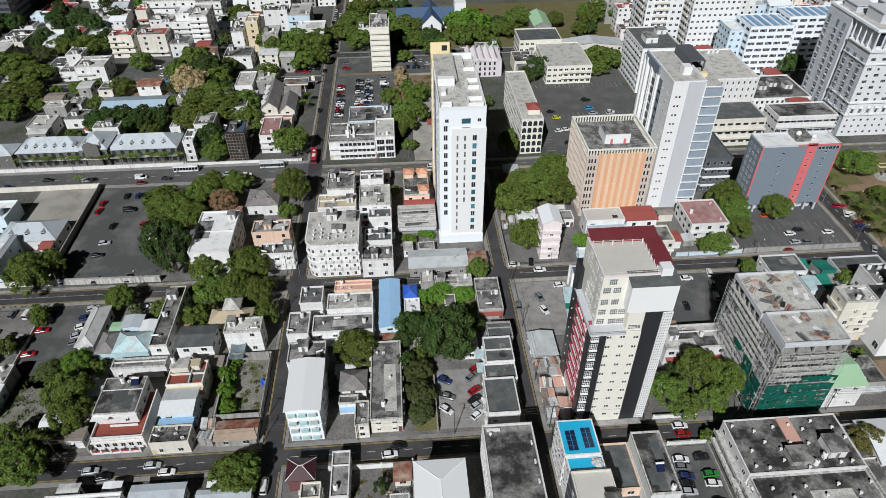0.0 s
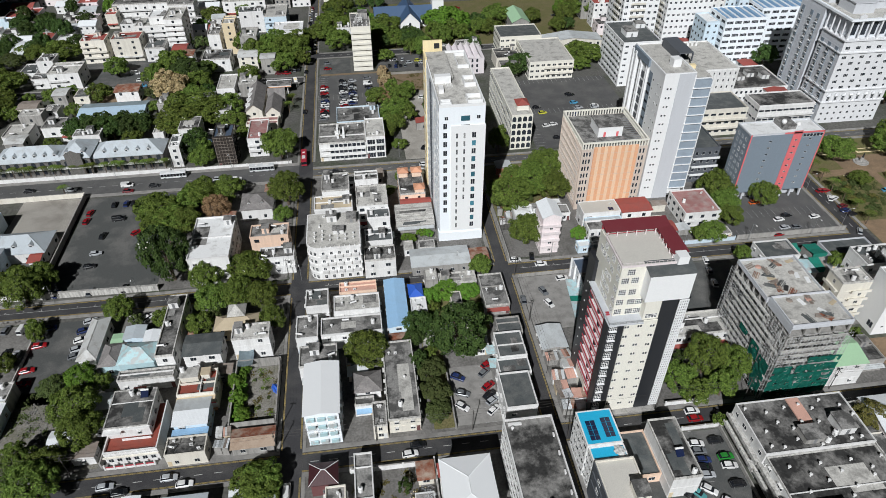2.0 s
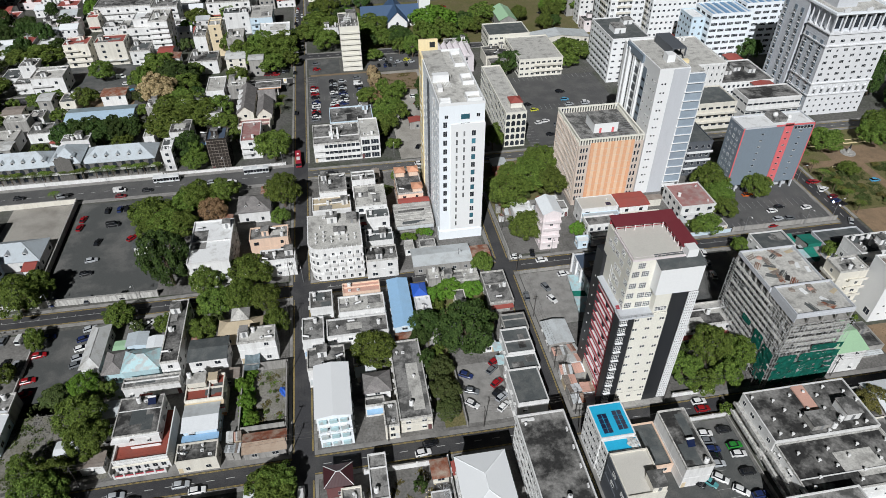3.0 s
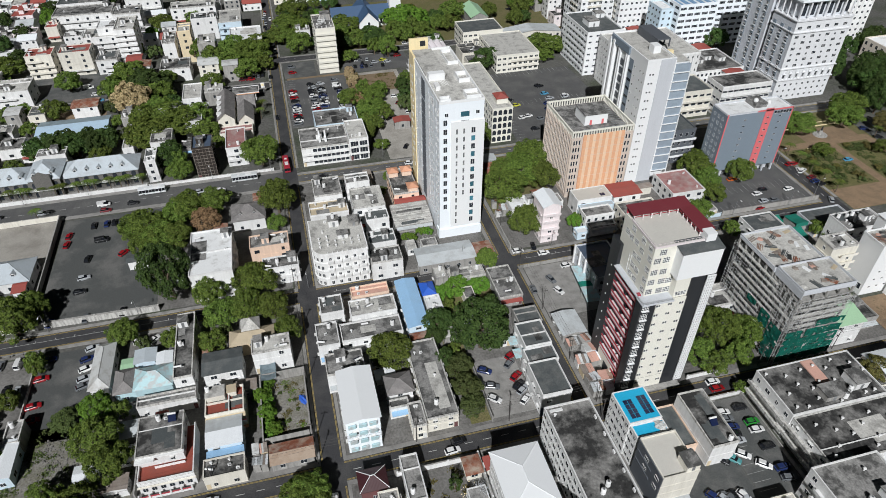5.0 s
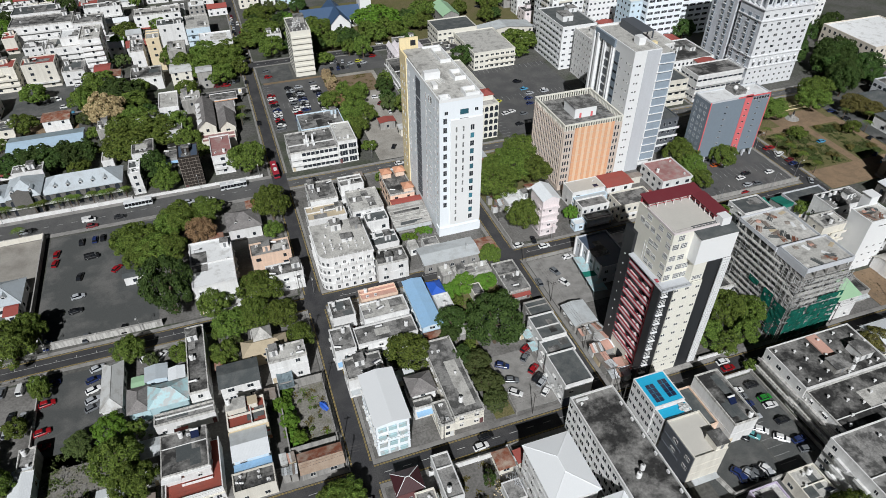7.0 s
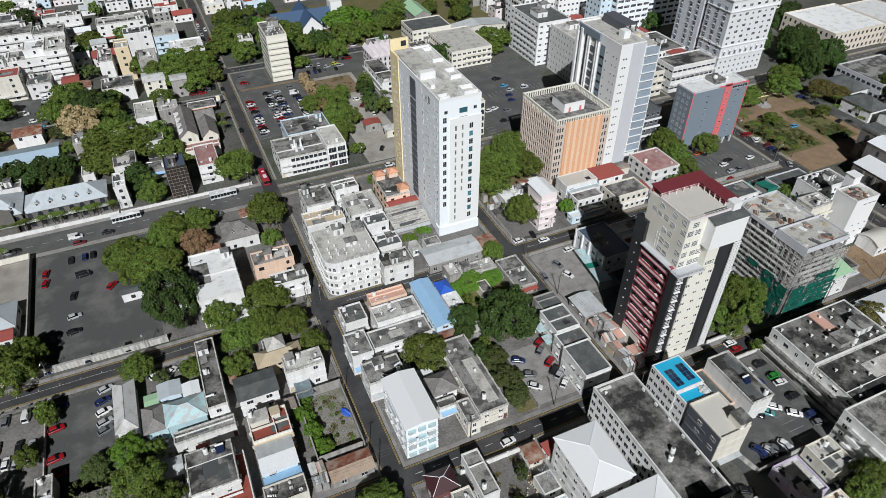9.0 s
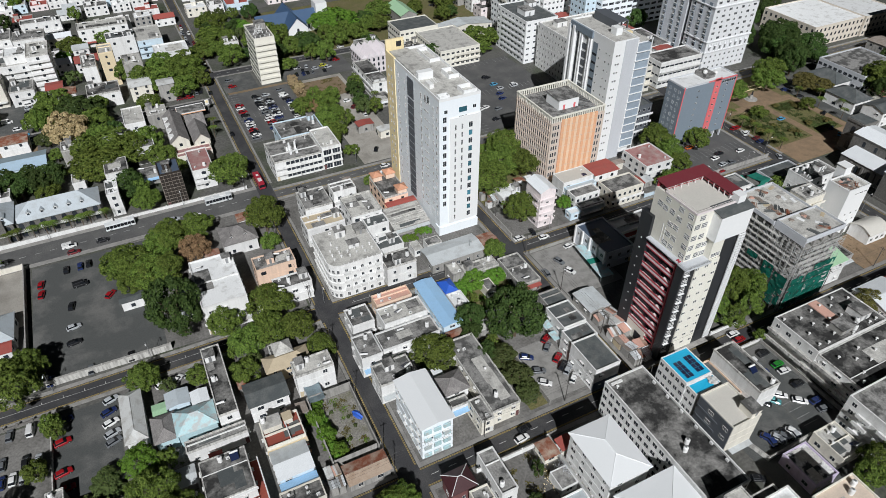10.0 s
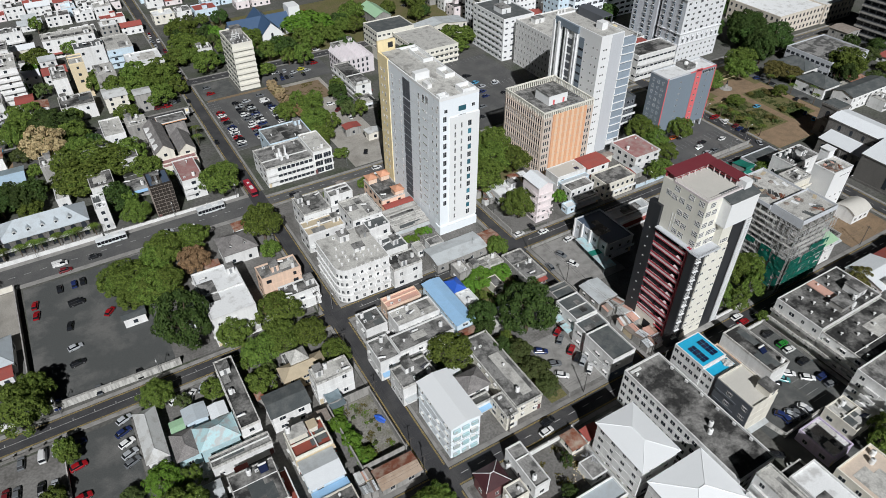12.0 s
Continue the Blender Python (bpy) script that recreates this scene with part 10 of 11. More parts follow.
car(157.4, 183.6, 5, "white")
car(171.8, 199.5, 10, "red")
car(172.2, 194.1, 20, "white")
car(172.4, 188.5, 10, "maroon")
car(171.8, 185.7, 10, "navy")
car(172.7, 183.1, 10, "black")
car(139.0, 195.6, 5, "orange")
car(144.0, 194.4, 5, "silver")
car(137.7, 175.0, 5, "red")
car(168.9, 172.6, 60, "silver")
car(-21.5, 331.4, 5, "black")
car(-16.4, 331.0, 5, "silver")
car(-8.5, 333.9, 5, "grey")
car(-8.5, 326.8, 5, "white_v")
car(-31.3, 321.8, 5, "white")
car(-31.1, 317.7, 5, "red")
car(-30.9, 313.7, 5, "black")
car(-21.5, 321.0, 5, "black")
car(-21.4, 317.6, 5, "white")
car(-16.5, 319.2, 5, "black")
car(-16.4, 313.2, 5, "silver")
car(-7.3, 319.1, 5, "navy")
car(-7.4, 315.8, 5, "white")
car(-21.3, 311.6, 5, "grey")
car(-20.6, 307.7, 5, "white")
car(-16.8, 304.9, 5, "navy")
car(-8.0, 309.9, 5, "white")
car(-8.0, 306.0, 5, "black")
car(-8.0, 302.2, 5, "white")
car(-31.1, 300.4, 5, "silver")
car(-30.7, 292.5, 5, "white")
car(-29.5, 356.0, 5, "grey")
car(-29.5, 348.3, 5, "red")
car(-64.6, 361.4, 5, "red")
car(-52.3, 349.4, 85, "black")
car(-49.8, 349.2, 85, "white")
car(-47.3, 349.0, 85, "grey")
car(-45.2, 349.6, 85, "black")
car(-55.7, 345.9, 0, "maroon")
car(-51.4, 345.6, 0, "red")
car(-72.2, 358.8, 0, "white")
car(73.3, 287.6, 10, "black")
car(74.9, 281.6, 5, "yellow")
car(93.2, 299.6, 5, "black")
car(93.2, 290.2, 5, "cyan")
car(93.8, 284.7, 5, "silver")
car(102.5, 285.8, 5, "white")
car(73.5, 268.7, 10, "white")
car(41.0, 310.4, 5, "red")
car(4.4, 357.2, 80, "black")
car(8.2, 356.1, 80, "grey")
car(9.0, 351.2, 80, "black")
car(12.4, 355.7, 80, "silver")
car(11.6, 295.7, 5, "black")
car(11.4, 291.5, 5, "navy")
car(10.7, 288.0, 5, "grey")
car(10.5, 284.5, 5, "black")
car(-154.1, 382.9, 85, "black")
car(-149.1, 382.5, 5, "white")
car(-145.8, 382.2, 5, "navy")
car(-142.5, 381.9, 5, "white")
car(-137.5, 381.5, 5, "grey")
car(-135.3, 383.0, 85, "maroon")
car(-132.9, 382.8, 85, "black")
car(-133.4, 357.0, 5, "white_v")
car(-128.8, 347.6, 5, "white")
car(-126.0, 340.1, 5, "cyan")
car(-125.0, 335.0, 5, "navy")
car(-124.1, 330.1, 5, "white")
car(-122.8, 360.7, 90, "navy")
car(-189.3, 333.5, 80, "silver")
car(-164.4, 239.2, 5, "navy")
car(-150.2, 243.6, 5, "black")
car(-133.5, 242.3, 5, "silver")
car(-111.5, 242.7, 2, "white_v")
car(-100.4, 241.0, 2, "black")
car(-110.2, 238.3, 2, "maroon")
car(-67.0, 241.4, 2, "white")
car(-25.2, 241.7, 2, "black")
car(12.1, 242.4, 2, "white")
car(-74.8, 242.5, 2, "silver")
car(-41.2, 346.2, 85, "black")
car(-41.1, 401.0, 85, "white")
car(-41.0, 436.3, 85, "silver")
car(-40.9, 420.6, 85, "black")
car(-39.4, 447.1, 85, "red")
car(-40.5, 298.7, 88, "black")
car(-38.2, 387.0, 85, "black")
car(115.9, 412.2, 120, "black")
car(55.7, 435.5, 0, "red")
car(38.3, 373.5, 0, "white")
car(211.2, 179.9, 30, "navy")
car(209.7, 174.2, 30, "cyan")
car(220.7, 191.6, 20, "black")
car(223.9, 217.9, -20, "navy")
car(224.6, 209.6, -20, "black")
car(197.2, 196.5, 0, "cyan")
car(170.0, 199.9, 20, "red")
car(170.6, 194.4, 70, "white")
car(283.4, 245.6, 10, "white")
car(270.4, 241.5, 5, "silver")
car(266.2, 234.4, 30, "white")
car(283.8, 281.0, 5, "black")
car(51.4, 70.9, -60, "navy")
car(53.7, 69.6, -60, "silver")
car(55.7, 69.1, -60, "grey")
car(58.9, 69.3, -60, "white")
car(69.1, 75.8, -40, "white")
car(62.4, 79.3, -50, "teal")
car(59.4, 79.9, -50, "black")
car(65.6, 79.8, -40, "white")
car(73.0, 71.0, -10, "grey")
car(39.6, 63.6, -30, "black")
car(40.9, 59.0, -30, "white")


# ---- ornate corner apartment block with a rounded end ----
def corner_block():
    x0, y0, x1, y1, h = -34.6, 172.9, -16.9, 192.2, 14.0
    RECTS.append((x0, y0, x1, y1))
    ob = thing("apartment_block", (x0 + x1) / 2, (y0 + y1) / 2, 0, 0, "ornate white corner apartment block with balconies and rounded end", "building")
    a = rel(ob, x0, y0, x1, y1)
    r = 4.0

    def outline(o):
        pts = []
        for k in range(9):
            u = math.pi + math.pi / 2 * k / 8
            pts.append((a[0] + r + (r + o) * math.cos(u), a[1] + r + (r + o) * math.sin(u)))
        return pts + [(a[2] + o, a[1] - o), (a[2] + o, a[3] + o), (a[0] - o, a[3] + o)]

    def skin(levels):
        bm = bmesh.new()
        rows = [[bm.verts.new((x, y, z)) for x, y in outline(o)] for z, o in levels]
        n = len(rows[0])
        for p, q in zip(rows, rows[1:]):
            for k in range(n):
                bm.faces.new((p[k], p[(k + 1) % n], q[(k + 1) % n], q[k]))
        bm.faces.new(rows[0][::-1])
        bm.faces.new(rows[-1])
        return bm

    lv = [(-0.1, 0)]
    for f in range(1, 4):
        lv += [(f * 3.35 - 0.25, 0), (f * 3.35 - 0.25, 0.35), (f * 3.35, 0.35), (f * 3.35, 0)]
    part("wall", skin(lv + [(h - 0.7, 0)]), WALL["white"], ob)
    part("parapet", skin([(h - 0.7, 0.25), (h, 0.25)]), WALL["white"], ob)
    part("roof", skin([(h, -0.1), (h + 0.05, -0.1)]), ROOF["lgrey"], ob, "stained pale roof")
    for f in range(4):
        z = 0.6 + 3.35 * f
        for k in range(5):
            piece("window", window_mesh(0.9, 1.4, "plain"), ob, wall_pose("S", *a, 5.2 + 2.7 * k, z))
            if 0 < f:
                bm = bmesh.new()
                u = a[0] + 5.2 + 2.7 * k
                add_rings(bm, u - 1.0, a[1] - 0.9, u + 1.0, a[1], [(f * 3.35 + 0.02, 0), (f * 3.35 + 0.95, 0.05)])
                part("balcony", bm, WALL["white"], ob)
        for k in range(6):
            piece("window", window_mesh(0.9, 1.4, "plain"), ob, wall_pose("W", *a, 1.2 + 2.5 * k, z))
        for k in (2, 4, 6):
            u = math.pi + math.pi / 2 * k / 8
            piece("window", window_mesh(0.8, 1.4, "plain"), ob, pose(a[0] + r + (r + 0.04) * math.cos(u), a[1] + r + (r + 0.04) * math.sin(u), z, 0, 0, math.degrees(u) + 90))
    for k in range(9):
        bm = bmesh.new()
        add_box(bm, a[0] + 4.5 + 1.6 * k, a[1] - 0.1, h, a[0] + 4.8 + 1.6 * k, a[1] + 0.2, h + 0.5)
        part("finial", bm, WALL["white"], ob)
    return ob


corner_block()
stair_head(-24.0, 181.0, 14.05, 3.6, 2.6, 1.6, WALL["white"])
stair_head(-26.2, 188.3, 14.05, 3.4, 3.0, 2.6, WALL["white"])
stair_head(-19.4, 187.6, 14.05, 3.2, 4.0, 1.8, WALL["conc"])
put(TANK, -26.2, 188.3, 16.85)
for k in range(14):
    put(VENT, -32.0 + 2.6 * (k % 6), 176.0 + 2.3 * (k // 6) + 0.7 * (k % 2), 14.05)
put(AC, -30.5, 184.5, 14.05, 90)
put(AC, -29.0, 190.0, 14.05, 0)

# ---- white shopping block across the main road ----
ob = flat_house("shopping_block", -32.2, 251.4, -12.2, 268.5, 9.0, "white", "grey", 3, "white shopping block with ribbon balconies and grey roof", faces="W")
balcony_rows(ob, -28.0, 251.4, -12.2, 268.5, 3, 2.9, "S", 1.1, "white")
a = rel(ob, -32.2, 251.4, -12.2, 268.5)
for f in range(3):
    bm = bmesh.new()
    strip(bm, "S", *a, 4.4, 19.6, 0.9 + 2.85 * f, 2.3 + 2.85 * f, 0.05)
    part("window_band", bm, GLASS, ob)
    bm = bmesh.new()
    for k in range(9):
        strip(bm, "S", *a, 4.4 + 1.9 * k, 4.7 + 1.9 * k, 0.8 + 2.85 * f, 2.4 + 2.85 * f, 0.1)
    part("mullion", bm, FRAME, ob)
ob = flat_house("shopping_block", -12.0, 251.4, -3.7, 268.5, 10.5, "white", "lgrey", 3, "white shop wing with large dark glazed bays", faces="W", kind="wide")
a = rel(ob, -12.0, 251.4, -3.7, 268.5)
for f in range(3):
    for k in range(2):
        piece("window", window_mesh(3.3, 2.3, "wide"), ob, wall_pose("S", *a, 2.2 + 3.9 * k, 0.4 + 3.2 * f))
for x in (-24.0, -21.5):
    chim = thing("air_duct", x, 257.0, 8.5, 0, "white boxed air duct standing on a roof", "duct", "air ducts")
    bm = bmesh.new()
    add_box(bm, -0.5, -1.6, 0, 0.5, 1.6, 1.2)
    part("base", bm, WALL["purewhite"], chim)
    bm = bmesh.new()
    add_box(bm, -0.35, 0.6, 1.2, 0.35, 1.3, 4.2)
    part("riser", bm, WALL["purewhite"], chim)

# ---- old house with steep gables ----
gable_house("old_house", -67.4, 291.0, -59.4, 318.0, 9.6, "cream", "slate", 2, "cream old house with a steep dark gable", "y", 0.85)
gable_house("old_house", -58.2, 289.0, -51.0, 305.0, 9.0, "cream", "slate", 2, "cream gabled wing under grey shingles", "y", 0.95)
gable_house("old_house", -58.2, 306.0, -50.0, 317.0, 8.0, "cream", "slate", 2, "old house wing with grey shingles", "x", 0.8)
for k in range(4):
    sk = thing("roof_hatch", -65.0, 295.0 + 5.6 * k, 7.4, 0, "white raised hatch on a dark roof slope", "hatch", "roof hatches")
    bm = bmesh.new()
    add_rings(bm, -2.2, -1.1, 1.0, 1.1, [(-0.8, 0), (0.6, 0), (0.6, 0.15), (0.75, 0.15)])
    part("hatch", bm, WALL["white"], sk)
flat_house("house_porch", -66.5, 281.5, -52.0, 288.5, 4.5, "cream", "redstain", 1, "cream porch wing with a dull red roof", clutter=False)

# ---- bare tree in the front yard ----
def bare_tree(x, y):
    ob = thing("bare_tree", x, y, 0, 0, "leafless pale tree with many thin branches", "tree")
    rng = random.Random(3)
    bm = bmesh.new()

    def grow(p, d, r, depth):
        q = p + d
        add_tube(bm, p, q, r, r * 0.6, 5)
        if depth:
            for k in range(3):
                n = (d.normalized() + Vector((rng.gauss(0, 0.6), rng.gauss(0, 0.6), rng.gauss(0.1, 0.3)))).normalized()
                grow(q, n * d.length * 0.72, r * 0.55, depth - 1)

    grow(Vector((0, 0, -0.1)), Vector((0.1, 0, 1.8)), 0.16, 5)
    part("branches", bm, WALL["lgrey"], ob)
    bm = bmesh.new()
    for k in range(60):
        p = Vector((rng.gauss(-2.5, 1.2), rng.gauss(0, 1.8), rng.uniform(0.3, 1.6)))
        s = rng.uniform(0.1, 0.25)
        add_poly(bm, [p + Vector((-s, 0, 0)), p + Vector((0, -s, 0.05)), p + Vector((s, 0, 0)), p + Vector((0, s, 0.05))])
    tagged(part("yellow_bloom", bm, WALL["yellow"], ob), kind="stuff")


bare_tree(-4.6, 86.0)

# ---- dormers on the low houses ----
for x in (-58.5, -53.5):
    d = thing("roof_dormer", x, 213.2, 5.8, 0, "small white dormer on a grey roof", "dormer", "dormers")
    dormer(d, 0, 0, 0, 0.9, "slate")


# ---- school with dormers ----
hip_house("school", -149.0, 196.0, -127.6, 209.0, 5.2, "white", "paleblue", 1, "school with pale blue metal roofs and dormers")
for x in (-144.0, -138.3, -132.6):
    d = thing("roof_dormer", x, 198.2, 5.0, 0, "small white dormer on a pale blue roof", "dormer", "dormers")
    dormer(d, 0, 0, 0, 1.1, "paleblue")


# ---- small sheds, yard rooms and houses in the gaps ----
def clear(x0, y0, x1, y1, gap=0.5):
    return all(x1 + gap < r[0] or x0 - gap > r[2] or y1 + gap < r[1] or y0 - gap > r[3] for r in RECTS)


def infill(x0, y0, x1, y1, n, seed, size=(3.0, 6.5), high=(2.6, 4.2), bushes=0.25):
    """Fills the open ground of a block with the lean-tos, yard rooms and bushes that stand there."""
    rng = random.Random(seed)
    made = tries = 0
    while made < n and tries < n * 30:
        tries += 1
        w, d = rng.uniform(*size), rng.uniform(*size)
        x, y = rng.uniform(x0, x1 - w), rng.uniform(y0, y1 - d)
        if not clear(x, y, x + w, y + d):
            continue
        made += 1
        h = rng.uniform(*high)
        if rng.random() < bushes:
            tree(x + w / 2, y + d / 2, min(w, d) * 0.55, rng.uniform(3, 5.5) if high[1] < 6 else rng.uniform(5, 9), rng.choice(("mid", "shrub", "dark", "mid")))
            RECTS.append((x, y, x + w, y + d))
        elif rng.random() < 0.5:
            flat_house("yard_room" if high[1] < 6 else "house", x, y, x + w, y + d, h, rng.choice(("white", "conc", "white", "cream")), rng.choice(("grey", "lgrey", "dark", "grey", "white")), max(1, round(h / 3.4)), "small rendered building with a flat roof in a yard", faces="S", clutter=high[1] > 6, par=0.3)
        else:
            gable_house("yard_shed" if high[1] < 6 else "house", x, y, x + w, y + d, h, rng.choice(("conc", "white", "cream")), rng.choice(("metal", "greymetal", "rust", "oldtin", "whitemetal", "red")), max(1, round(h / 3.4)), "small yard building under a sheet metal roof", rng.choice("xy"), 0.12)


infill(-34, 106.5, 28, 165, 16, 31)
infill(-34, 175, 11, 238, 12, 32)
infill(-102, 106.5, -43, 165, 22, 33)
infill(-86, 176, -43, 236, 10, 34)
infill(63, 106.5, 91, 140, 8, 36, bushes=0.4)
infill(36, 175, 128, 238, 16, 37, bushes=0.5)
infill(112, 106.5, 163, 165, 14, 38)
infill(-178, 272, -96, 333, 16, 39, (6, 12), (4, 9), 0.45)
infill(-96, 254, -43, 333, 14, 40, (6, 12), (4, 9), 0.55)
infill(-235, 342, -43, 394, 26, 41, (7, 13), (5, 11), 0.3)
infill(-34, 251, 46, 340, 8, 42, (4, 9), (3, 6), 0.6)
infill(60, 250, 205, 364, 18, 43, (7, 14), (5, 12), 0.35)
infill(-43, 372, 128, 450, 16, 44, (6, 10), (4, 7), 0.9)
infill(214, 150, 330, 260, 14, 45, (8, 14), (4, 9), 0.6)
infill(-34, 60, 40, 97, 8, 46)
infill(-92, 84, -43, 97, 8, 47)


# ---- trees among the far houses ----
rng = random.Random(77)
for k in range(46):
    x, y = rng.uniform(-300, 300), rng.uniform(372, 545)
    tree(x, y, rng.uniform(3, 6), rng.uniform(7, 12), rng.choice(("mid", "mid", "dark", "bright")))
for k in range(22):
    x, y = rng.uniform(-280, -100), rng.uniform(335, 395)
    r, h, kind = rng.uniform(3, 5.5), rng.uniform(7, 11), rng.choice(("mid", "dark"))
    if not (-170 < x < -117 and 340 < y):
        tree(x, y, r, h, kind)


# ---- the park's beds and trees ----
rng = random.Random(5)
for cx, cy, n, wide, deep in ((186.0, 201.5, 9, 5.0, 4.0), (187.0, 187.5, 14, 5.5, 6.5), (209.0, 204.5, 11, 5.5, 3.0), (209.0, 185.5, 14, 6.5, 3.6), (178.5, 195.0, 8, 2.5, 6.0)):
    for k in range(n):
        tree(cx + rng.uniform(-wide, wide), cy + rng.uniform(-deep, deep), rng.uniform(1.1, 2.3), rng.uniform(1.1, 2.3), rng.choice(("shrub", "shrub", "shrub", "brownish")))
tree(189.0, 203.5, 3.9, 5.0, "mid")
tree(215.7, 198.5, 4.2, 6.0, "mid")
tree(221.0, 228.0, 8.0, 13, "mid")
tree(178.0, 228.0, 4.5, 9, "mid")
for x, y, r in ((246, 236, 8), (256, 246, 9), (264, 240, 9), (252, 254, 8), (262, 256, 9), (240, 230, 6)):
    tree(x, y, r, 15, "dark")
tree(264.0, 196.0, 10.0, 15, "mid")
tree(256.0, 190.0, 6.0, 11, "dark")
tree(232.0, 214.0, 6.5, 9, "brownish")
# ---- broad dark trees behind the colonial building ----
for k in range(8):
    tree(-142.0 + 3.9 * k, 284.0 + 3.4 * (k % 2), 6.6 - 0.25 * abs(k - 3.5), 11.4 - 0.3 * abs(k - 3.5), "dark")
tree(-111.0, 353.0, 8.5, 13, "mid")
tree(-118.0, 340.0, 6.5, 11, "mid")
for x, y in ((-106, 328), (-94, 312), (-100, 303)):
    tree(x, y, 6.5, 11, "mid")
for x, y in ((-70, 366), (-62, 372), (-54, 366), (-76, 378), (-58, 380)):
    tree(x, y, 6.0, 12, "mid")
for k in range(18):
    tree(rng.uniform(-262, -168), rng.uniform(372, 440), rng.uniform(4.5, 7), rng.uniform(9, 13), "dark")
for x, y in ((3, 312), (6, 306), (11, 308), (26, 316), (26, 288), (10, 283)):
    tree(x, y, 3.6, 8, "mid")

# ---- cars in the yards and queueing in the narrow street ----
car(19.2, 299.3, 40, "maroon")
car(21.1, 289.4, 85, "white")
car(20.3, 270.2, 80, "black")
car(13.7, 256.6, 60, "black")
car(18.5, 306.8, 0, "white")
car(94.0, 298.8, 10, "black")
car(90.7, 279.7, 10, "navy")
car(102.1, 284.5, 5, "silver")
car(76.9, 269.6, 10, "white")
car(81.7, 265.6, 5, "grey")
car(89.2, 274.5, 10, "navy")
car(75.5, 256.9, 5, "black")
car(99.8, 273.1, 5, "black")
for k in range(9):
    car(-40.0, 376.0 + 8.4 * k, 90, ("white", "black", "silver", "grey")[k % 4])
    if k % 2:
        car(-37.0, 372.0 + 8.8 * k, -90, ("black", "white", "maroon")[k % 3])
for x, y in ((246, 268), (254, 278), (264, 266), (272, 290), (262, 294), (250, 290), (300, 300), (290, 296)):
    tree(x, y, 6.0, 12, "dark")
for x, y in ((20, 378), (34, 384), (50, 378), (62, 388), (110, 384), (98, 400), (120, 402)):
    tree(x, y, 5.0, 10, "mid")

for k in range(12):
    car(-164.0 + 3.4 * k, 383.0, 88, ("white", "grey", "black", "red", "silver", "navy")[k % 6])
for x, y in ((-0.5, 336), (1.0, 330), (-0.8, 325), (2.0, 319), (0.4, 341), (-1.2, 315)):
    tree(x, y, 2.6, 3.4, "tan")
tree(24.8, 357.0, 5.2, 12, "mid")
tree(18.0, 362.5, 4.2, 9, "mid")
for x, y, c in ((8.0, 347.0, "navy"), (10.6, 347.4, "black"), (13.2, 347.2, "grey"), (4.6, 348.0, "black"), (16.0, 351.0, "silver"), (21.0, 353.0, "yellow"), (7.2, 356.0, "white"), (19.6, 346.4, "black"), (23.0, 350.0, "silver"), (30.0, 357.0, "red")):
    car(x, y, 88 if y < 350 else 10, c)
for k in range(7):
    car(-124.0, 350.0 + 4.6 * k, 5, ("silver", "white", "navy", "black")[k % 4])

# ---- weeds and rubble on the waste plots ----
def weeds(name, label, x0, y0, x1, y1, patches, seed, leafmat, tall=0.35):
    """Patches of low weeds scattered over a plot, in one mesh."""
    rng = random.Random(seed)
    verts, faces = [], []
    for k in range(patches):
        cx, cy, spread_r = rng.uniform(x0, x1), rng.uniform(y0, y1), rng.uniform(0.4, 1.5)
        for j in range(int(34 * spread_r)):
            x, y = cx + rng.gauss(0, spread_r * 0.5), cy + rng.gauss(0, spread_r * 0.5)
            if not (x0 < x < x1 and y0 < y < y1):
                continue
            u, w, z = rng.uniform(0, 6.28), rng.uniform(0.1, 0.24), rng.uniform(0.3, 1.0) * tall
            dx, dy = w * math.cos(u), w * math.sin(u)
            i = len(verts)
            verts.extend(((x - dx, y - dy, 0.03), (x + dx, y + dy, 0.03), (x + dx - dy, y + dy + dx, z), (x - dx - dy, y - dy + dx, z)))
            faces.append((i, i + 1, i + 2, i + 3))
    me = bpy.data.meshes.new(name)
    me.from_pydata(verts, [], faces)
    me.materials.append(leafmat)
    tagged(new(name, me), label, "weeds", kind="stuff")


def rubble_bed(x0, y0, x1, y1, n, seed, mat):
    """Broken stone and concrete lying on waste ground, in one mesh."""
    rng = random.Random(seed)
    bm = bmesh.new()
    for k in range(n):
        x, y, r = rng.uniform(x0, x1), rng.uniform(y0, y1), rng.uniform(0.12, 0.42)
        a = rng.uniform(0, 6.28)
        b = [bm.verts.new((x + r * rng.uniform(0.7, 1.2) * math.cos(a + 1.26 * q), y + r * rng.uniform(0.7, 1.2) * math.sin(a + 1.26 * q), 0.0)) for q in range(5)]
        t = [bm.verts.new((v.co.x * 0.6 + x * 0.4, v.co.y * 0.6 + y * 0.4, r * rng.uniform(0.5, 0.9))) for v in b]
        bm.faces.new(t)
        for q in range(5):
            bm.faces.new((b[q], b[(q + 1) % 5], t[(q + 1) % 5], t[q]))
    tagged(new("rubble", mesh_of("rubble", bm, mat)), "loose broken stone and concrete on waste ground", "rubble", kind="stuff")


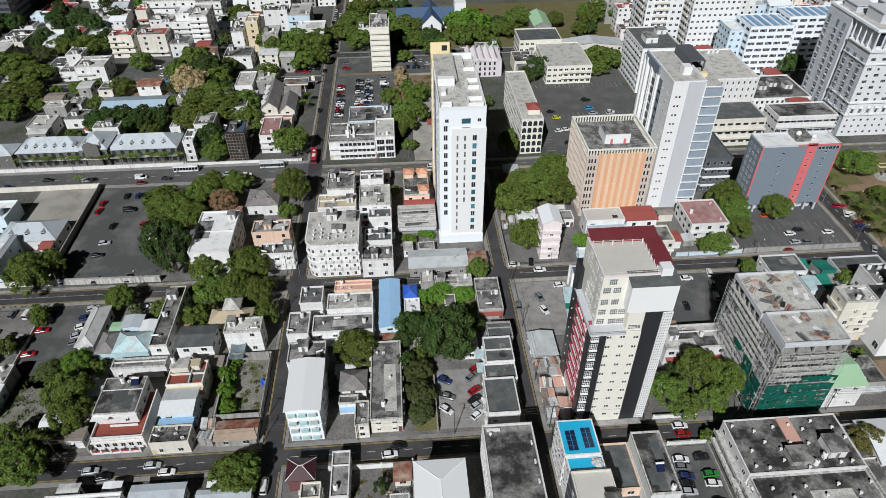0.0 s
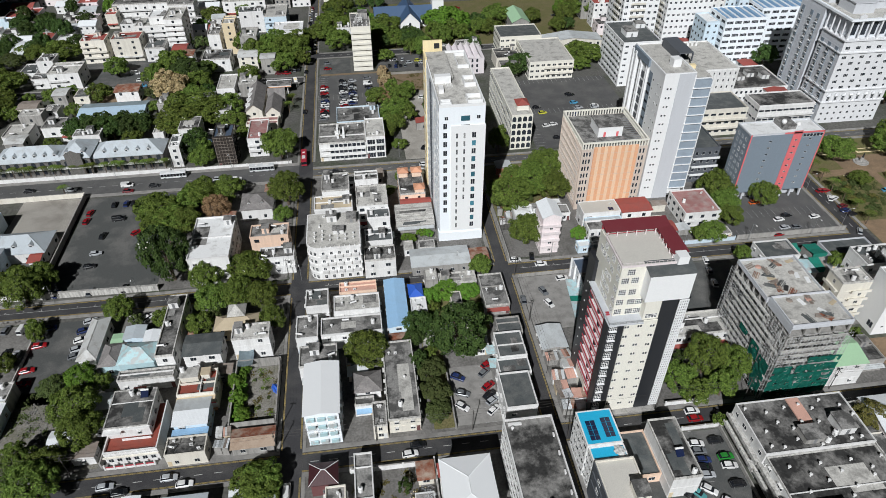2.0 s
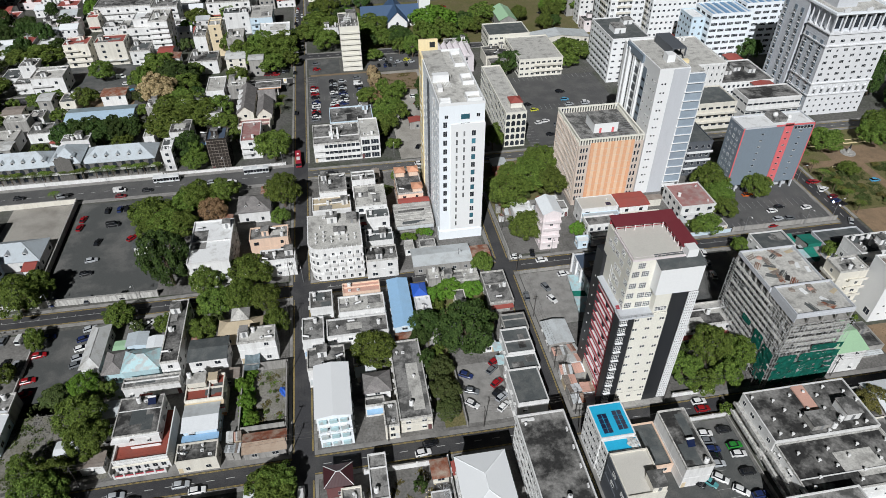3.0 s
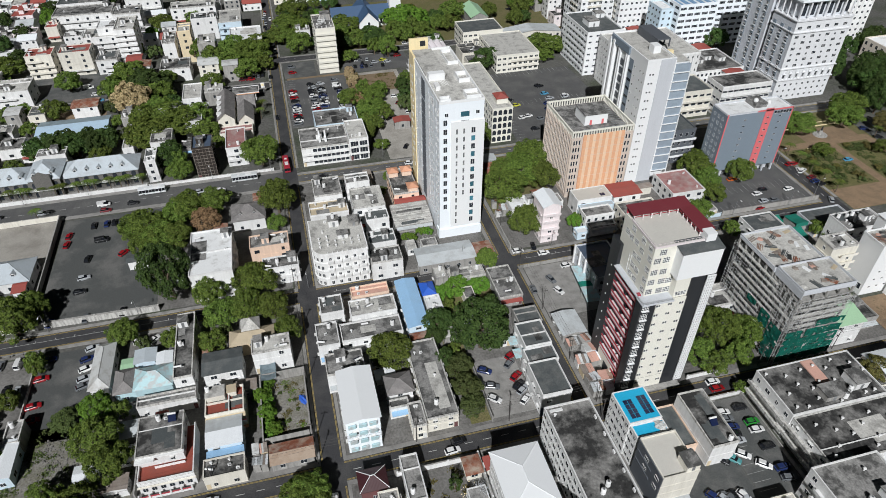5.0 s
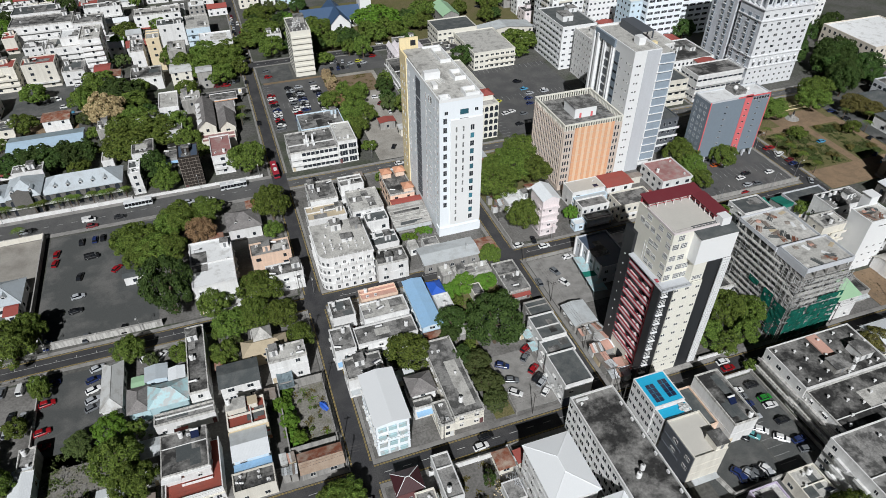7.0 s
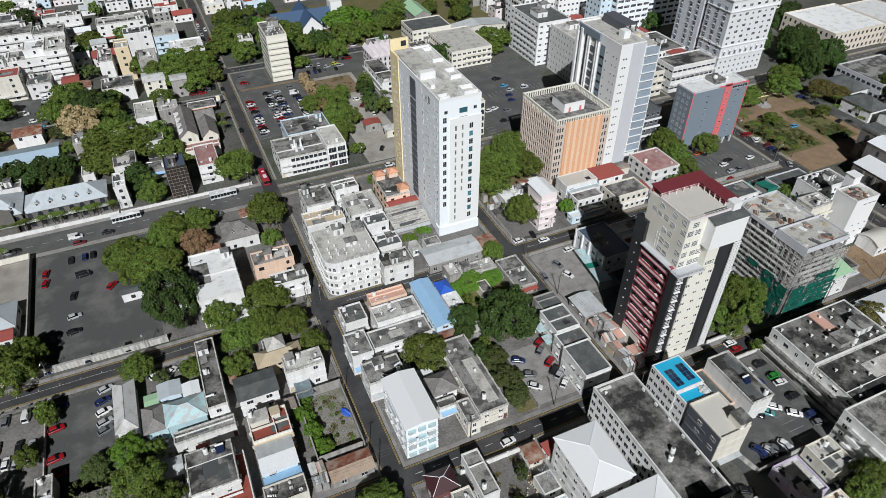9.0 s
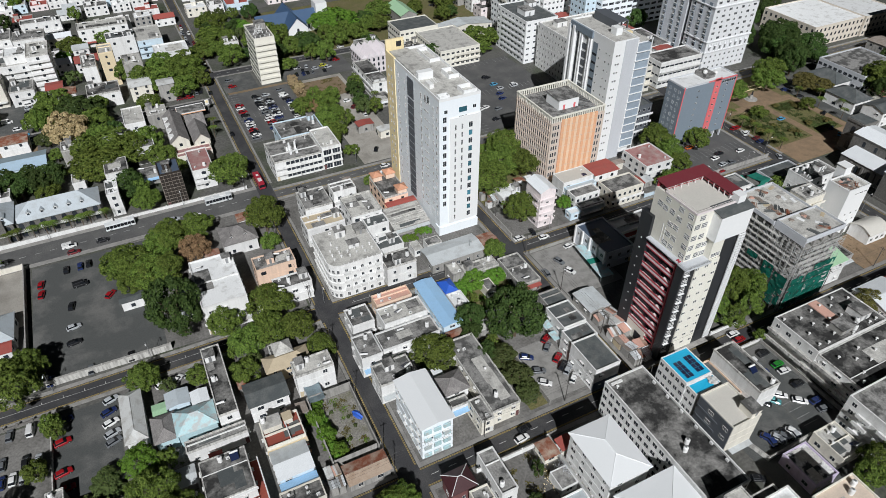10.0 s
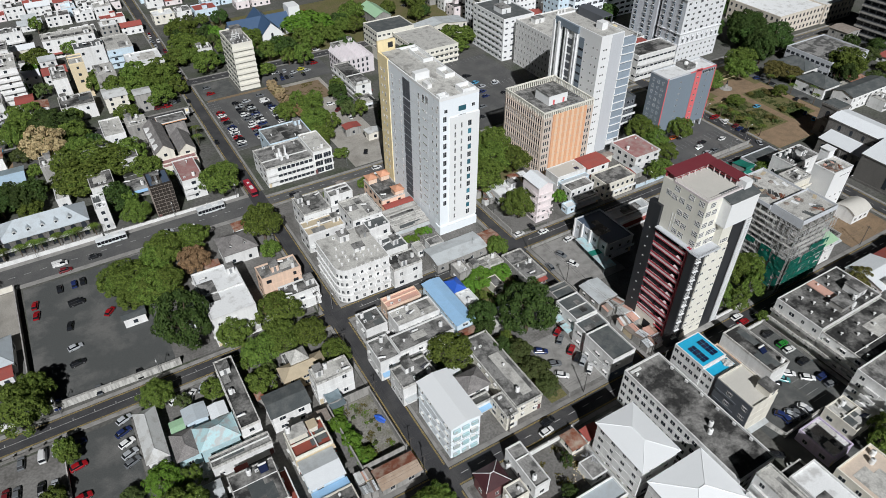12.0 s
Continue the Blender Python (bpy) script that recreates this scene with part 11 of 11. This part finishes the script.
weeds("weeds", "low olive weeds on waste ground", -121.5, 107.5, -100.5, 134.5, 40, 1, LEAF["shrub"])
weeds("weeds", "green weeds on waste ground", -121.5, 107.5, -88.5, 134.5, 50, 2, LEAF["shrub"])
rubble_bed(-112.0, 116.0, -100.5, 131.0, 200, 3, WALL["stone"])
weeds("weeds", "yellowish weeds on the walled plot", -52.5, 116.0, -43.4, 135.6, 18, 4, LEAF["brownish"], 0.25)
weeds("weeds", "green weeds on the walled plot", -52.5, 116.0, -43.4, 135.6, 8, 5, LEAF["bright"], 0.25)
weeds("weeds", "rank green weeds on the overgrown plot", -2.5, 142.4, 21.5, 160.6, 80, 6, LEAF["bright"], 0.6)
weeds("weeds", "dry grass beside the parked cars", -2.4, 316.0, 4.4, 341.0, 50, 7, LEAF["brownish"], 0.6)
weeds("weeds", "dry grass on the brown plot", 3.5, 316.5, 23.5, 336.5, 50, 8, LEAF["brownish"], 0.3)
weeds("weeds", "weeds and leaf litter in the front plot", -23.5, 80.5, -3.0, 96.0, 40, 9, LEAF["brownish"], 0.3)
weeds("weeds", "olive park grass tufts", 175.0, 180.0, 197.5, 209.0, 120, 10, LEAF["shrub"], 0.35)
weeds("weeds", "olive park grass tufts", 203.0, 180.0, 217.8, 209.0, 90, 11, LEAF["shrub"], 0.35)
rubble_bed(137.0, 106.5, 161.0, 121.0, 200, 12, EARTH)
rubble_bed(-12.0, 182.0, 11.0, 195.0, 160, 13, WALL["conc"])

# ---- creepers and rubbish in the walled plot, more parked cars ----
for k in range(11):
    tree(-53.7 + 0.5 * math.sin(2.1 * k), 117.4 + 1.7 * k, 1.7 + 0.4 * math.sin(3.3 * k), 2.3 + 0.5 * math.sin(1.7 * k), "bright")
for k in range(9):
    tree(-50.5 + 5.0 * math.sin(2.7 * k), 119 + 1.7 * k, 0.55, 0.8, "shrub")
heap = thing("tarpaulin_mound", -44.0, 127.0, 0.0, 20, "rubbish heap under a bright blue tarpaulin", "heap")
bm = bmesh.new()
bmesh.ops.create_icosphere(bm, subdivisions=3, radius=1.0)
for v in bm.verts:
    k = 1 + 0.13 * math.sin(7 * v.co.x + 3 * v.co.y) + 0.1 * math.sin(9 * v.co.z - 5 * v.co.y)
    v.co = Vector((v.co.x * 0.95 * k, v.co.y * 1.9 * k, max(v.co.z, -0.05) * 0.9 * k))
part("tarpaulin", bm, ROOF["bluetarp"], heap)
for x, y, c in ((-131.4, 152.8, "grey"), (-133.8, 153.4, "maroon"), (-123.8, 146.6, "white"), (-126.4, 146.4, "silver"), (-128.9, 147.0, "white"), (-131.5, 147.0, "navy")):
    car(x, y, 85, c)
car(-82.9, 162.6, 60, "silver")
tree(-131.0, 133.0, 5.0, 9, "dark")
tree(-124.5, 126.0, 5.0, 9, "mid")
tree(-118.8, 158.6, 2.6, 6, "mid")


# ---- lean-tos under green netting behind the unfinished block ----
for x0, y0, x1, y1, h, tilt in ((136.4, 151.0, 140.2, 156.0, 4.4, 0.5), (138.6, 156.6, 143.8, 163.4, 5.2, -0.6), (134.2, 161.6, 137.6, 165.0, 4.0, 0.3)):
    ob = thing("netted_lean_to", (x0 + x1) / 2, (y0 + y1) / 2, 0, 0, "lean-to draped with bright green scaffold netting", "shed", "netted lean-tos")
    w, d = (x1 - x0) / 2, (y1 - y0) / 2
    bm = bmesh.new()
    add_box(bm, -w + 0.2, -d + 0.2, -0.1, w - 0.2, d - 0.2, h - abs(tilt) - 0.1)
    part("wall", bm, WALL["conc"], ob)
    bm = bmesh.new()
    loft_x(bm, -w, w, [(-d, h - tilt), (0, h - 0.25), (d, h + tilt), (d, h + tilt - 0.06), (0, h - 0.31), (-d, h - tilt - 0.06)])
    add_box(bm, -w, -d - 0.05, h - tilt - 1.6, w, -d + 0.02, h - tilt)
    part("netting", bm, NET, ob, "green netting")

# ---- the full rows of the car park by the slim tower ----
for x, ys in ((-31.0, (289.8, 295.4, 297.9, 303.0, 305.6, 308.2, 325.0)), (-21.4, (293.0, 296.0, 299.0, 302.0, 305.0, 314.6, 324.0, 327.0)), (-16.5, (294.0, 297.0, 300.0, 308.0, 310.6, 316.2, 322.4, 325.2)), (-7.9, (293.0, 296.0, 299.2, 312.8, 322.6))):
    for k, y in enumerate(ys):
        car(x + 0.3 * math.sin(5 * y), y, 5 + 180 * (k % 2), ("white", "grey", "black", "navy", "silver", "white", "black", "red")[(k * 3 + int(y)) % 8])
